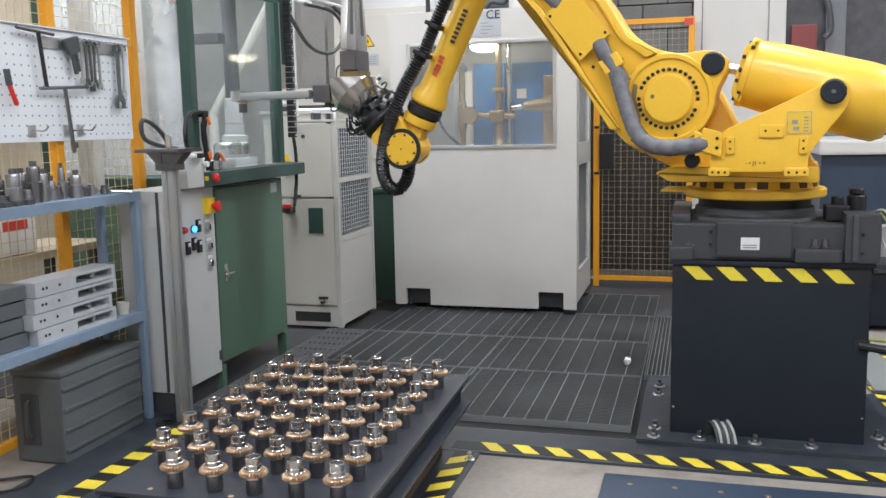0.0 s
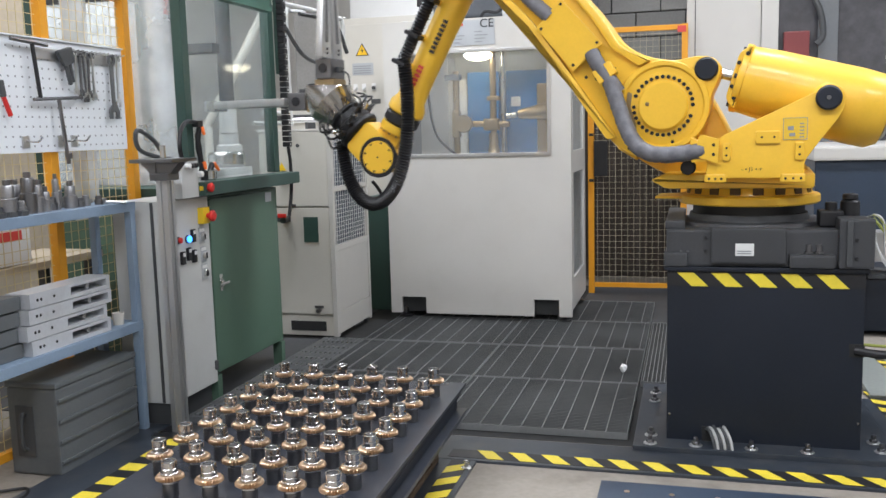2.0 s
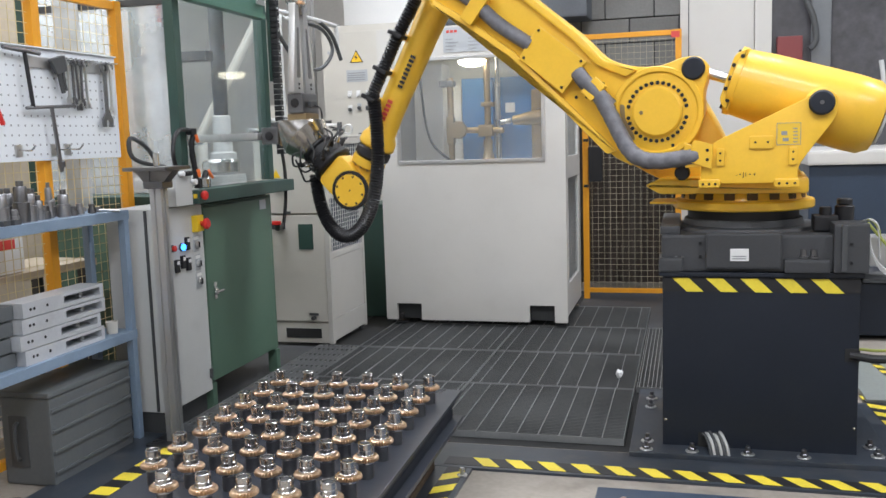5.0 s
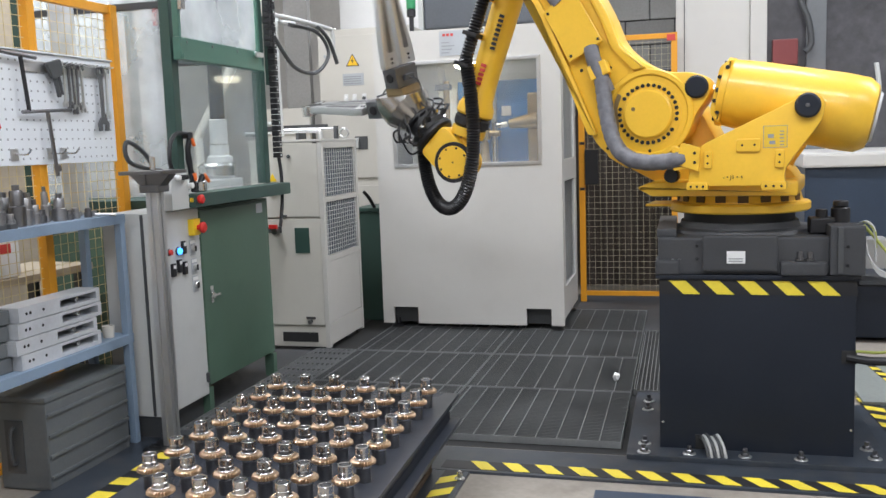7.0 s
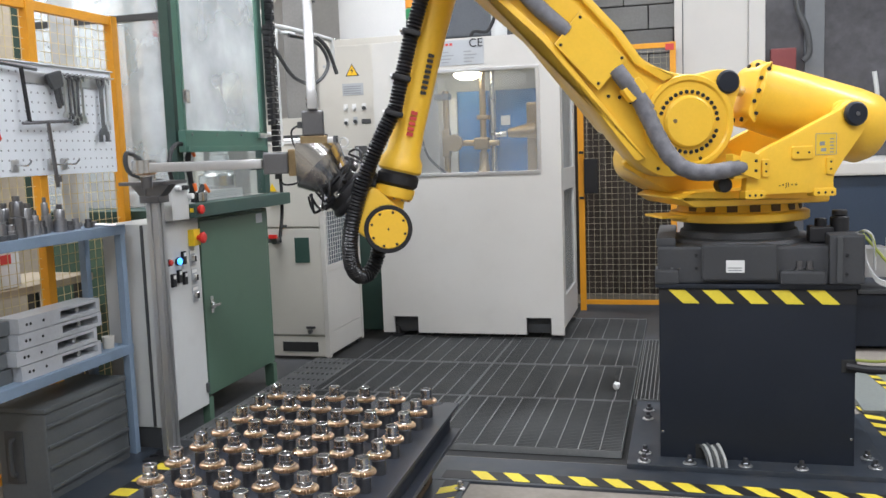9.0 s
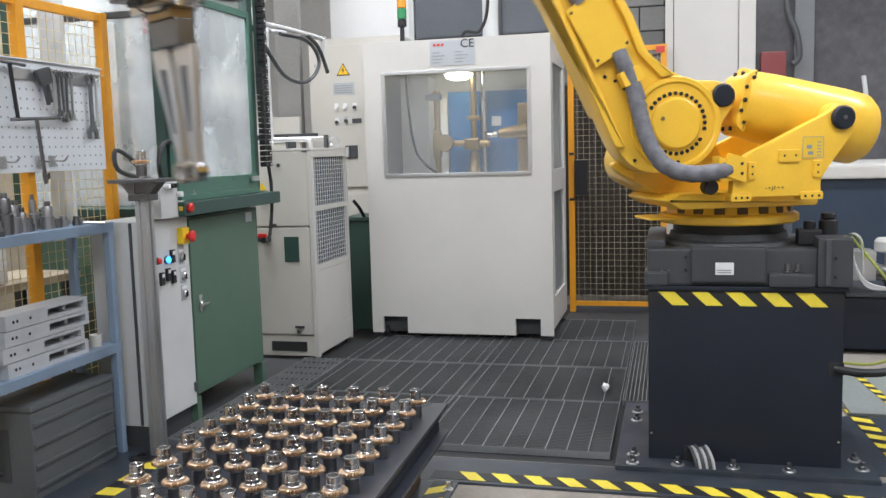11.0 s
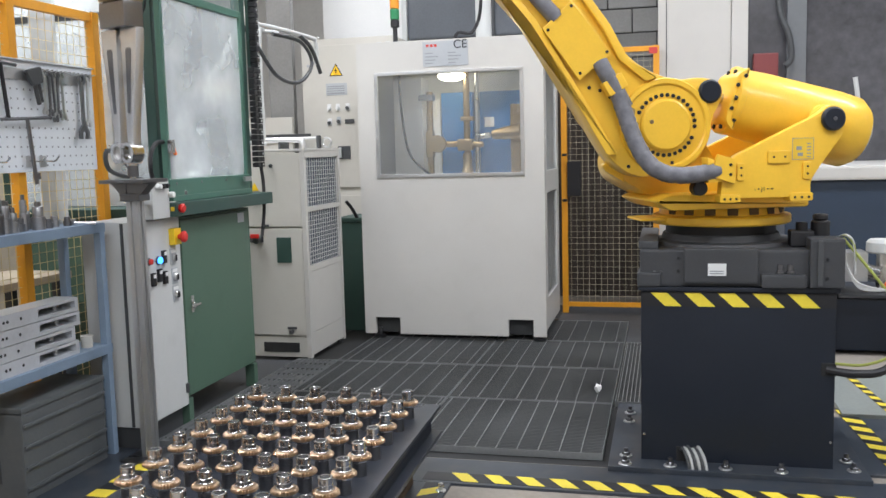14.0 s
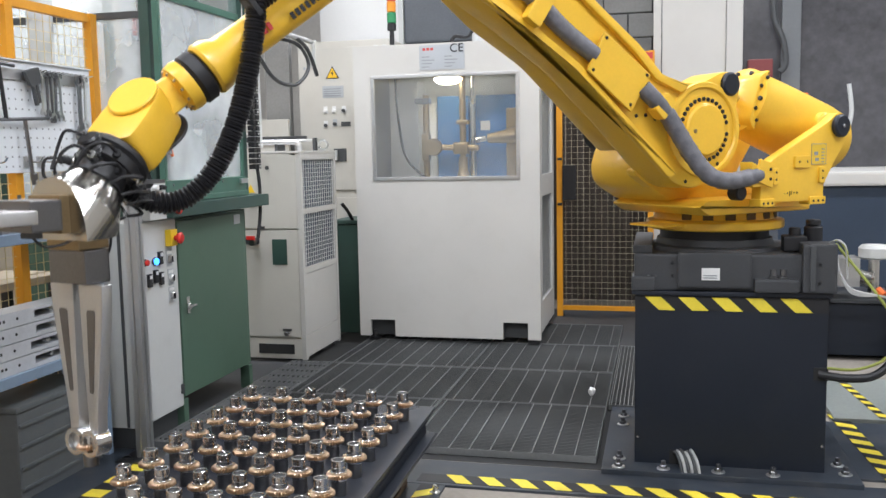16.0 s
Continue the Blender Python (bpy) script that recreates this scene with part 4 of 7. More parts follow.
# counterbalance cylinder
balancer = part("counterbalance_cylinder", lathe([(0, -0.225), (0.07, -0.225), (0.115, -0.215), (0.138, -0.18), (0.142, -0.10), (0.135, 0.20), (0.128, 0.30), (0.132, 0.302), (0.132, 0.325), (0.09, 0.335), (0, 0.335)], (0, 0, 0), (1, 0, 0), 44), YEL, robot, "", True)
for v in balancer.data.vertices:
    v.co.y += 0.16
part("rear_cap", lathe([(0, -0.232), (0.09, -0.232), (0.095, -0.222), (0, -0.222)], (0, 0.16, 0), (1, 0.16, 0), 32), LGREY, balancer, "pale end cap", True)
part("front_flange", slab(rounded([(0.302, -0.125), (0.345, -0.09), (0.345, 0.09), (0.302, 0.13)], 0.02), 0.20, Matrix.Translation((0, 0.16, 0)), 0.01), YEL, balancer, "", True)
for k in range(10):
    a = 2 * math.pi * k / 10
    part("bolt", cyl((0.326, 0.16 + 0.112 * math.cos(a), 0.112 * math.sin(a)), (0.338, 0.16 + 0.112 * math.cos(a), 0.112 * math.sin(a)), 0.009, 8), BLACK, balancer)
for x, z in ((0.315, 0.09), (0.315, -0.08), (0.335, 0.05), (0.335, -0.04)):
    bolt(balancer, x, 0.262, z, 0.008)
part("trunnion_lug", cyl((0, 0.28, 0), (0, 0.326, 0), 0.055, 24), YEL, balancer, "", True)
rod = part("piston_rod", cyl((0, 0.16, 0), (-0.22, 0.16, 0), 0.020, 16), STEEL, robot, "polished piston rod", True)
part("rod_eye", cyl((0, 0.12, 0), (0, 0.20, 0), 0.04, 20), YEL, rod, "", True)

# upper arm
ARM_OUT = [(-0.02, -0.165), (0.10, -0.158), (0.20, -0.122), (0.252, -0.03), (0.258, 0.10), (0.252, 0.25), (0.262, 0.58), (0.30, 0.80), (0.345, 1.00), (0.33, 1.14), (0.22, 1.20), (0.10, 1.18), (0.06, 1.02), (0.045, 0.82), (0.028, 0.64), (0.004, 0.43), (0.008, 0.30), (-0.045, 0.19), (-0.12, 0.115), (-0.195, 0.085), (-0.245, 0.04), (-0.245, -0.015), (-0.20, -0.048), (-0.16, -0.07), (-0.11, -0.13)]
arm = part("upper_arm", slab(rounded(ARM_OUT, 0.05, 3), 0.16, Matrix.Translation((0, 0.175, 0)), 0.014), YEL, robot, "", True)
part("inner_web", slab(rounded([(0.07, 0.12), (0.23, 0.12), (0.24, 0.6), (0.29, 0.85), (0.30, 1.05), (0.12, 1.05), (0.06, 0.7)], 0.03, 3), 0.16, Matrix.Translation((0, 0.02, 0)), 0.02), YEL, arm, "", True)
part("edge_rib", slab(rounded([(0.225, 0.0), (0.262, 0.02), (0.262, 0.25), (0.268, 0.58), (0.306, 0.80), (0.345, 0.98), (0.315, 0.98), (0.272, 0.80), (0.236, 0.58), (0.228, 0.25)], 0.012, 3), 0.03, Matrix.Translation((0, 0.262, 0)), 0.008), YEL, arm, "", True)
part("edge_rib", slab(rounded([(-0.05, 0.17), (0.012, 0.29), (0.008, 0.43), (0.032, 0.64), (0.052, 0.84), (0.082, 0.84), (0.062, 0.64), (0.042, 0.43), (0.046, 0.30), (0.0, 0.18)], 0.012, 3), 0.03, Matrix.Translation((0, 0.262, 0)), 0.008), YEL, arm, "", True)
part("reducer_pocket", lathe([(0.168, 0.0), (0.160, -0.02), (0.135, -0.024), (0, -0.024), (0, -0.04), (0.168, -0.04)], (0.012, 0.256, 0.0), (0.012, 1, 0.0), 48), YEL, arm, "", True)
ringp = part("pocket_rim", lathe([(0.150, 0.0), (0.172, 0.0), (0.176, 0.006), (0.172, 0.012), (0.156, 0.012), (0.150, 0.006), (0.150, 0.0)], (0.012, 0.252, 0.0), (0.012, 1, 0.0), 48), YEL, arm, "", True)
part("reducer_cover", lathe([(0, 0.020), (0.088, 0.020), (0.096, 0.014), (0.098, 0.004), (0.128, 0.003), (0.130, -0.008), (0, -0.008)], (0.012, 0.254, 0.0), (0.012, 1, 0.0), 48), YEL, arm, "round reducer cover with a ring of bolts", True)
for k in range(32):
    if k in (4, 20):
        continue
    a = 2 * math.pi * k / 32
    bolt(arm, 0.012 + 0.112 * math.cos(a), 0.256, 0.112 * math.sin(a), 0.0078, 0.007)
part("oil_plug", cyl((0.055, 0.274, 0.04), (0.055, 0.278, 0.04), 0.008, 10), BRONZE, arm)
# flat patch; its bronze tone stands for shade in a slot
part("dark_slot", slab(rounded([(0.09, 0.125), (0.115, 0.10), (0.155, 0.02), (0.150, -0.02), (0.135, 0.0), (0.115, 0.07), (0.08, 0.11)], 0.008), 0.004, Matrix.Translation((0, 0.256, 0)), 0), BRONZE, arm, "patch painting a slot's shade beside the cover")
part("lug_cap", cyl((-0.196, 0.236, 0.02), (-0.196, 0.272, 0.02), 0.044, 28), BLACKP, arm, "black pivot cap", True)
cp = part("cover_plate", slab(rounded([(0.062, 0.335), (0.215, 0.315), (0.238, 0.545), (0.092, 0.578)], 0.006), 0.012, Matrix.Translation((0, 0.285, 0)), 0.003), YEL, arm, "flat bolted cover plate")
for x, z in ((0.075, 0.35), (0.20, 0.335), (0.222, 0.53), (0.105, 0.56)):
    bolt(cp, x, 0.291, z, 0.006, 0.004)
for x, z in ((0.245, 0.18), (0.247, 0.34), (0.258, 0.62), (0.03, 0.34), (0.04, 0.60), (0.14, 0.20), (0.08, 0.23), (0.21, -0.06), (0.06, -0.135), (-0.15, 0.02), (0.16, 0.24), (0.19, 0.27)):
    bolt(arm, x, 0.256 if abs(x - 0.14) < 0.12 or x < 0 else 0.277, z, 0.007, 0.004)
part("sleeve_clamp", slab(rounded([(0.075, 0.205), (0.155, 0.205), (0.155, 0.262), (0.075, 0.262)], 0.008), 0.05, Matrix.Translation((0, 0.30, 0)), 0.004), YEL, arm, "yellow sleeve clamp")
part("upper_sleeve", pipe(curve([(0.115, 0.285, 0.33), (0.12, 0.30, 0.28), (0.118, 0.30, 0.22), (0.118, 0.29, 0.14)], 12), 0.030, 12), SLEEVE, arm, "grey cloth cable sleeve", True)
part("upper_sleeve", pipe(curve([(0.17, 0.27, 0.55), (0.20, 0.275, 0.70), (0.21, 0.275, 0.86), (0.24, 0.27, 1.02)], 16), 0.030, 12), SLEEVE, arm, "grey cloth cable sleeve", True)
part("sleeve_loop_clamp", slab(rounded([(0.14, 0.80), (0.28, 0.78), (0.29, 0.84), (0.15, 0.86)], 0.008), 0.04, Matrix.Translation((0, 0.29, 0)), 0.004), YEL, arm)

# elbow housing and forearm
forearm = part("forearm", lathe([(0, 0.16), (0.085, 0.16), (0.088, 0.24), (0.076, 0.36), (0.068, 0.50), (0.064, 0.90), (0.069, 1.0), (0.086, 1.03), (0.088, 1.065), (0.080, 1.075), (0, 1.075)], (0, LF, 0.305), (1, LF, 0.305), 36), YEL, robot, "", True)
part("elbow_housing", slab(rounded([(-0.18, 0.05), (0.16, 0.03), (0.24, 0.25), (0.22, 0.40), (-0.08, 0.42), (-0.20, 0.30)], 0.06), 0.24, Matrix.Translation((0, LF, 0)), 0.03), YEL, forearm, "", True)
part("elbow_shaft", cyl((0, LF, 0.157), (0, 0.095, 0.157), 0.10, 32), YEL, forearm, "", True)
for oz in (0.22, 0.32):
    part("wrist_motor", cyl((-0.30, LF + (0.05 if oz > 0.3 else -0.06), oz), (-0.16, LF + (0.05 if oz > 0.3 else -0.06), oz), 0.05, 18), BLACK, forearm, "black wrist motor", True)
part("elbow_motor", cyl((0.10, LF - 0.26, 0.177), (0.10, LF - 0.12, 0.177), 0.06, 20), BLACK, forearm, "black axis motor", True)
part("elbow_valves", box(0.22, 0.30, LF - 0.02, LF + 0.10, 0.10, 0.21, 0.01), DGREY, forearm, "dark valve block under the elbow")
part("wrist_seal", cyl((1.076, LF, 0.305), (1.135, LF, 0.305), 0.084, 36), BLACK, forearm, "black wrist seal", True)
part("wrist_collar", lathe([(0, 1.136), (0.080, 1.136), (0.082, 1.15), (0.078, 1.175), (0.058, 1.185), (0, 1.185)], (0, LF, 0.308), (1, LF, 0.308), 36), YEL, forearm, "", True)
for k in range(12):
    a = 2 * math.pi * k / 12
    part("bolt", cyl((1.1765, LF + 0.068 * math.cos(a), 0.308 + 0.068 * math.sin(a)), (1.186, LF + 0.068 * math.cos(a), 0.308 + 0.068 * math.sin(a)), 0.005, 6), BRONZE, forearm)
part("wrist_neck", slab(rounded([(1.15, 0.262), (1.30, 0.255), (1.33, 0.30), (1.33, 0.34), (1.30, 0.372), (1.15, 0.362)], 0.02), 0.10, Matrix.Translation((0, LF - 0.01, 0)), 0.018), YEL, forearm, "", True)
spec = [(0.915 - 0.021 * k, 0.929 - 0.021 * k, 0.288, 0.314) for k in range(5)]
bm = bmesh.new()
for x0, x1, z0, z1 in spec:
    slab(rounded([(x0, z0), (x1, z0), (x1, z1), (x0, z1)], 0.003), 0.003, Matrix.Translation((0, LF + 0.0712, 0)), 0, bm)
part("maker_marks", bm, REDL, forearm, "red maker's mark as plain bars")
bm = bmesh.new()
for k in range(8):
    x1 = 0.760 - 0.021 * k
    slab(rounded([(x1 - 0.013, 0.272), (x1, 0.272), (x1, 0.296), (x1 - 0.013, 0.296)], 0.003), 0.003, Matrix.Translation((0, LF + 0.0712, 0)), 0, bm)
part("model_marks", bm, INK, forearm, "dark model mark as plain bars")
for d in (0.545, 0.72, 0.86):
    cl = part("hose_clamp", box(d - 0.010, d + 0.010, LF + 0.065, LF + 0.145, 0.346, 0.418, 0.006), BLACK, forearm, "black hose clamp")
    part("clamp_screw", cyl((d, LF + 0.10, 0.418), (d, LF + 0.10, 0.426), 0.006, 8), STEEL, cl)
    part("hose_lug", cyl((d, LF + 0.03, 0.34), (d, LF + 0.07, 0.375), 0.016, 10), YEL, forearm)
HOSE_L = LF + 0.105
part("hose_run", pipe([(0.36 + 0.007 * k, HOSE_L, 0.368 + 0.012 * min(1, k / 30)) for k in range(74)], 0.026, 14, None, 0.006), HOSE, forearm, "black corrugated hose along the forearm", True)
part("sleeve_bend", pipe(curve([(0.37, HOSE_L, 0.37), (0.28, HOSE_L + 0.02, 0.44), (0.12, HOSE_L + 0.06, 0.44), (-0.05, 0.16, 0.32), (-0.10, 0.20, 0.10)], 24), 0.032, 12), SLEEVE, forearm, "grey cloth cable sleeve bending over the elbow", True)

# the forearm's axis lies OW above the elbow's pivot
for o in (forearm, *forearm.children_recursive):
    o.data.transform(Matrix.Translation((0, 0, OW - 0.305)))

# wrist
wrist = part("wrist", slab(rounded([(-0.070, -0.055), (-0.03, -0.075), (0.035, -0.075), (0.075, -0.04), (0.092, 0.06), (0.088, 0.165), (-0.088, 0.165), (-0.092, 0.06)], 0.035), 0.15, Matrix.Translation((0, LF, 0)), 0.02), YEL, robot, "", True)
part("wrist_disc_rim", cyl((0, LF + 0.074, 0), (0, LF + 0.085, 0), 0.096, 40), BLACK, wrist, "black rim", True)
disc = part("wrist_disc", cyl((0, LF + 0.074, 0), (0, LF + 0.088, 0), 0.079, 40), YEL, wrist, "round yellow bolted cover", True)
for k in range(8):
    a = 2 * math.pi * k / 8 + 0.3
    bolt(disc, 0.068 * math.cos(a), LF + 0.088, 0.068 * math.sin(a), 0.0055, 0.003)
bolt(disc, 0, LF + 0.088, 0, 0.004, 0.003)
part("wrist_disc_far", cyl((0, LF - 0.088, 0), (0, LF - 0.074, 0), 0.079, 32), YEL, wrist, "", True)
part("wrist_flange", cyl((0, LF, 0.166), (0, LF, 0.20), 0.105, 36), BLACK, wrist, "black flange ring", True)

# double gripper
bm = lathe([(0, 0.322), (0.080, 0.322), (0.084, 0.326), (0.126, 0.408), (0.126, 0.56), (0, 0.56)], (0, 0, 0), None, 64)
for sgn in (1, -1):
    cut = bmesh.ops.bisect_plane(bm, geom=bm.verts[:] + bm.edges[:] + bm.faces[:], plane_co=(0, 0, 0.520), plane_no=(sgn, 0, 1), clear_outer=True)
    bmesh.ops.contextual_create(bm, geom=[e for e in cut["geom_cut"] if isinstance(e, bmesh.types.BMEdge)])
bm.transform(Matrix.Translation((0, LF, 0)))
tool = part("tool_cone", bm, SATIN, robot, "brushed steel cone carrying two grippers")
part("adapter", lathe([(0, 0.205), (0.085, 0.205), (0.095, 0.22), (0.095, 0.26), (0.072, 0.272), (0.072, 0.305), (0.086, 0.312), (0.086, 0.321), (0, 0.321)], (0, LF, 0), None, 32), BLACK, tool, "black rotary feed-through", True)
random.seed(11)
for k in range(14):
    a = 2 * math.pi * k / 14 + random.uniform(-0.1, 0.1)
    r0 = 0.09
    z0 = random.uniform(0.22, 0.30)
    part("fitting", cyl((r0 * math.cos(a), LF + r0 * math.sin(a), z0), ((r0 + 0.035) * math.cos(a), LF + (r0 + 0.035) * math.sin(a), z0 + 0.012), 0.012, 8), STEEL if k % 3 == 0 else BLACK, tool)
    part("air_tube", pipe(curve([((r0 + 0.03) * math.cos(a), LF + (r0 + 0.03) * math.sin(a), z0 + 0.01), ((r0 + 0.065) * math.cos(a + 0.25), LF + (r0 + 0.065) * math.sin(a + 0.25), z0 + 0.02), ((r0 + 0.055) * math.cos(a + 0.5), LF + (r0 + 0.055) * math.sin(a + 0.5), z0 + 0.05), ((r0 + 0.03) * math.cos(a + 0.6), LF + (r0 + 0.03) * math.sin(a + 0.6), 0.345)], 12), 0.005, 6), BLACK, tool, smooth=True)


def gripper(sign):
    """A long two-finger gripper on one flank of the cone; in its own space it points along +z."""
    m = Matrix.Translation((sign * 0.052, LF, 0.470)) @ pose(0, 0, 0, 0, sign * 45, 0)
    g = part("gripper_body", box(-0.042, 0.042, -0.075, 0.075, 0.03, 0.125, 0.006), DSTEEL, tool, "dark steel gripper body")
    g.matrix_basis = m
    part("mount_plate", box(-0.052, 0.052, -0.065, 0.065, -0.003, 0.029, 0.005), BRONZE, g, "bronze-toned mounting block")
    part("cylinder_nose", cyl((0, -0.082, 0.08), (0, -0.076, 0.08), 0.022, 14), BLACK, g)
    part("sensor", box(0.043, 0.062, -0.03, 0.03, 0.06, 0.085, 0.003), DGREY, g)
    part("sensor_cable", pipe(curve([(0.06, 0.0, 0.07), (0.085, 0.02, 0.05), (0.08, 0.04, 0.0), (0.05, 0.05, -0.05)], 12), 0.004, 6), BLACK, g)
    for s in (-1, 1):
        f = part("finger", slab(rounded([(s * 0.012, 0.127), (s * 0.108, 0.127), (s * 0.104, 0.20), (s * 0.060, 0.50), (s * 0.055, 0.61), (s * 0.028, 0.61), (s * 0.020, 0.52), (s * 0.014, 0.30)], 0.006, 3), 0.036, pose(0, 0, 0, 0, 0, 90), 0.004), ALU, g, "long tapered aluminium finger", True)
        part("slot", slab(rounded([(s * 0.040, 0.20), (s * 0.075, 0.20), (s * 0.050, 0.44), (s * 0.034, 0.44)], 0.01, 3), 0.038, pose(0, 0, 0, 0, 0, 90), 0), DSTEEL, f, "milled slot")
        part("jaw", lathe([(0.026, 0), (0.040, 0), (0.040, 0.05), (0.026, 0.05), (0.026, 0)], (-0.03, s * 0.03, 0.585), (1, s * 0.03, 0.585), 16), STEEL, f, "", True)
        for z in (0.15, 0.17):
            part("bolt", cyl((0.018, s * 0.06, z), (0.023, s * 0.06, z), 0.006, 8), BLACK, f)
    return g


gripper(1)
gripper(-1)

# free hose from forearm to tool, in rigid lengths
HOSE_N = 30
hose_parts = []
for k in range(HOSE_N):
    hose_parts.append(part("hose_length", pipe([(0, 0, -0.026 + 0.0065 * j) for j in range(9)], 0.028, 14, None, 0.006), HOSE, robot, "black corrugated hose" if k == 0 else "", True))
SLV_N = 9
sleeve_parts = []
for k in range(SLV_N):
    sleeve_parts.append(part("sleeve_length", lathe([(0, -0.040), (0.028, -0.040), (0.0315, -0.02), (0.030, 0.0), (0.032, 0.02), (0.028, 0.040), (0, 0.040)], (0, 0, 0), None, 14), SLEEVE, robot, "grey cloth cable sleeve" if k == 0 else "", True))


def glide(rows, t):
    """The values at t, by a cubic through the rows that does not overshoot."""
    n = len(rows)
    i = max(0, min(n - 2, next((k for k in range(n - 1) if rows[k + 1][0] >= t), n - 2)))
    t0, t1 = rows[i][0], rows[i + 1][0]
    s, h = (t - t0) / (t1 - t0), t1 - t0
    out = []
    for c in range(1, len(rows[0])):
        def slope(k):
            if k <= 0 or k >= n - 1:
                return 0.0
            a = (rows[k][c] - rows[k - 1][c]) / (rows[k][0] - rows[k - 1][0])
            b = (rows[k + 1][c] - rows[k][c]) / (rows[k + 1][0] - rows[k][0])
            return 0.0 if a * b <= 0 else 2 * a * b / (a + b)
        p, q = rows[i][c], rows[i + 1][c]
        out.append((2 * s ** 3 - 3 * s * s + 1) * p + (s ** 3 - 2 * s * s + s) * h * slope(i) + (3 * s * s - 2 * s ** 3) * q + (s ** 3 - s * s) * h * slope(i + 1))
    return out


def chain(p0, p1, p2, p3, n):
    """Poses of n pieces along a bent line."""
    p0, p1, p2, p3 = (Vector(p) for p in (p0, p1, p2, p3))

    def b(u):
        return (1 - u) ** 3 * p0 + 3 * u * (1 - u) ** 2 * p1 + 3 * u * u * (1 - u) * p2 + u ** 3 * p3
    fine = [b(k / 120) for k in range(121)]
    run = [0.0]
    for p, q in zip(fine, fine[1:]):
        run.append(run[-1] + (q - p).length)
    out, j = [], 0
    for k in range(n):
        want = run[-1] * (k + 0.5) / n
        while run[j + 1] < want:
            j += 1
        w = (want - run[j]) / (run[j + 1] - run[j])
        d = (fine[min(j + 3, 120)] - fine[max(j - 2, 0)]).normalized()
        x = Vector((0, 1, 0)).cross(d).normalized()
        y = d.cross(x)
        m = Matrix((x, y, d)).transposed().to_4x4()
        m.translation = fine[j].lerp(fine[j + 1], w)
        out.append(m)
    return out


def links(j1, j2, phi, j4, bend, spin):
    """Poses of the robot's links in its base space."""
    m1 = pose(0, 0, 0, 0, 0, j1)
    m2 = m1 @ pose(U2, 0, Z2, 0, j2, 0)
    s = radians(j2)
    m3 = m1 @ pose(U2 + ARM * math.sin(s), 0, Z2 + ARM * math.cos(s), 0, phi, 0)
    wr = m3 @ pose(DW, LF, OW) @ pose(0, 0, 0, j4) @ pose(0, 0, 0, 0, 90 - bend, 0)
    c = wr.translation
    back = Matrix.Translation((0, -LF, 0))
    wrist_m = wr @ back
    tool_m = wr @ pose(0, 0, -0.03, 0, 0, spin) @ back
    bl, dl = m1 @ Vector((-0.273, 0, 1.343)), m2 @ Vector((-0.196, 0, 0.02))
    v = m1.inverted() @ dl - m1.inverted() @ bl
    el = -math.degrees(math.atan2(v.z, v.x))
    bal = m1 @ pose(-0.273, 0, 1.343, 0, el, 0)
    r0 = m1.inverted() @ dl
    rod_m = m1 @ pose(r0.x, 0, r0.z, 0, el, 0)
    down = Vector((0, 0, -1))
    a0, ad = m3 @ Vector((0.84, HOSE_L, OW + 0.075)), (m3.to_3x3() @ Vector((1, 0, 0)))
    side = m1.to_3x3() @ Vector((0, 1, 0))
    flange = wr @ pose(0, 0, 0, 0, 0, spin)
    e = flange @ Vector((-0.115, 0.02, 0.215))
    fwd = m1.to_3x3() @ Vector((1, 0, 0))
    rolled = min(1.0, abs(j4) / 60)
    n = (0.5 + 0.5 * math.cos(radians(spin))) * (1 - rolled)
    p1 = c + fwd * (-0.25 + 0.68 * n) + down * (0.30 + 0.05 * n) + side * 0.12
    p2 = c + fwd * (0.20 - 0.32 * n - 0.20 * rolled) + down * (0.42 - 0.02 * n) - side * 0.25 * n
    h = chain(a0, p1, p2, e, HOSE_N)
    g0 = m2 @ Vector((0.118, 0.30, 0.20))
    g3 = m1 @ Vector((0.16, 0.37, 1.165))
    sl = chain(g0, g0 + m2.to_3x3() @ Vector((0.06, 0.03, -0.26)), g3 + m1.to_3x3() @ Vector((0.27, 0.03, -0.05)), g3, SLV_N)
    return m1, m2, m3, wrist_m, tool_m, bal, rod_m, h, sl


# ---- pallet of gears ----
PZT = 0.292
pm = pose(-1.497, 3.064, 0, 0, 0, 1.4)
pal = thing("parts_pallet", "black steel parts pallet on a wooden pallet, holding rows of gears", "pallet", pm)
part("top_plate", box(-0.085, 0.672, -1.100, 0.188, PZT - 0.012, PZT, 0.002), PALLETP, pal)
part("rim_rail", box(0.60, 0.655, -1.12, 0.14, PZT - 0.045, PZT - 0.0125, 0.003), BLACKP, pal)
part("rim_rail", box(-0.07, -0.02, -1.12, 0.14, PZT - 0.045, PZT - 0.0125, 0.003), BLACKP, pal)
part("lower_plate", box(-0.09, 0.690, -1.14, 0.125, 0.198, 0.212, 0.002), PALLETP, pal)
for x in (-0.05, 0.29, 0.62):
    part("bearer", box(x - 0.035, x + 0.035, -1.10, 0.10, 0.2125, PZT - 0.0455, 0.004), BLACKP, pal)
for k in range(5):
    x = -0.09 + k * 0.145
    part("deck_board", box(x, x + 0.09, -1.13, 0.09, 0.175, 0.197, 0.003), WOOD, pal)
for y in (-1.08, -0.52, 0.04):
    part("cross_board", box(-0.09, 0.58, y - 0.05, y + 0.05, 0.150, 0.174, 0.003), WOOD, pal)
    for x in (-0.04, 0.25, 0.53):
        part("block", box(x - 0.05, x + 0.05, y - 0.05, y + 0.05, 0.028, 0.149, 0.004), WOOD, pal)
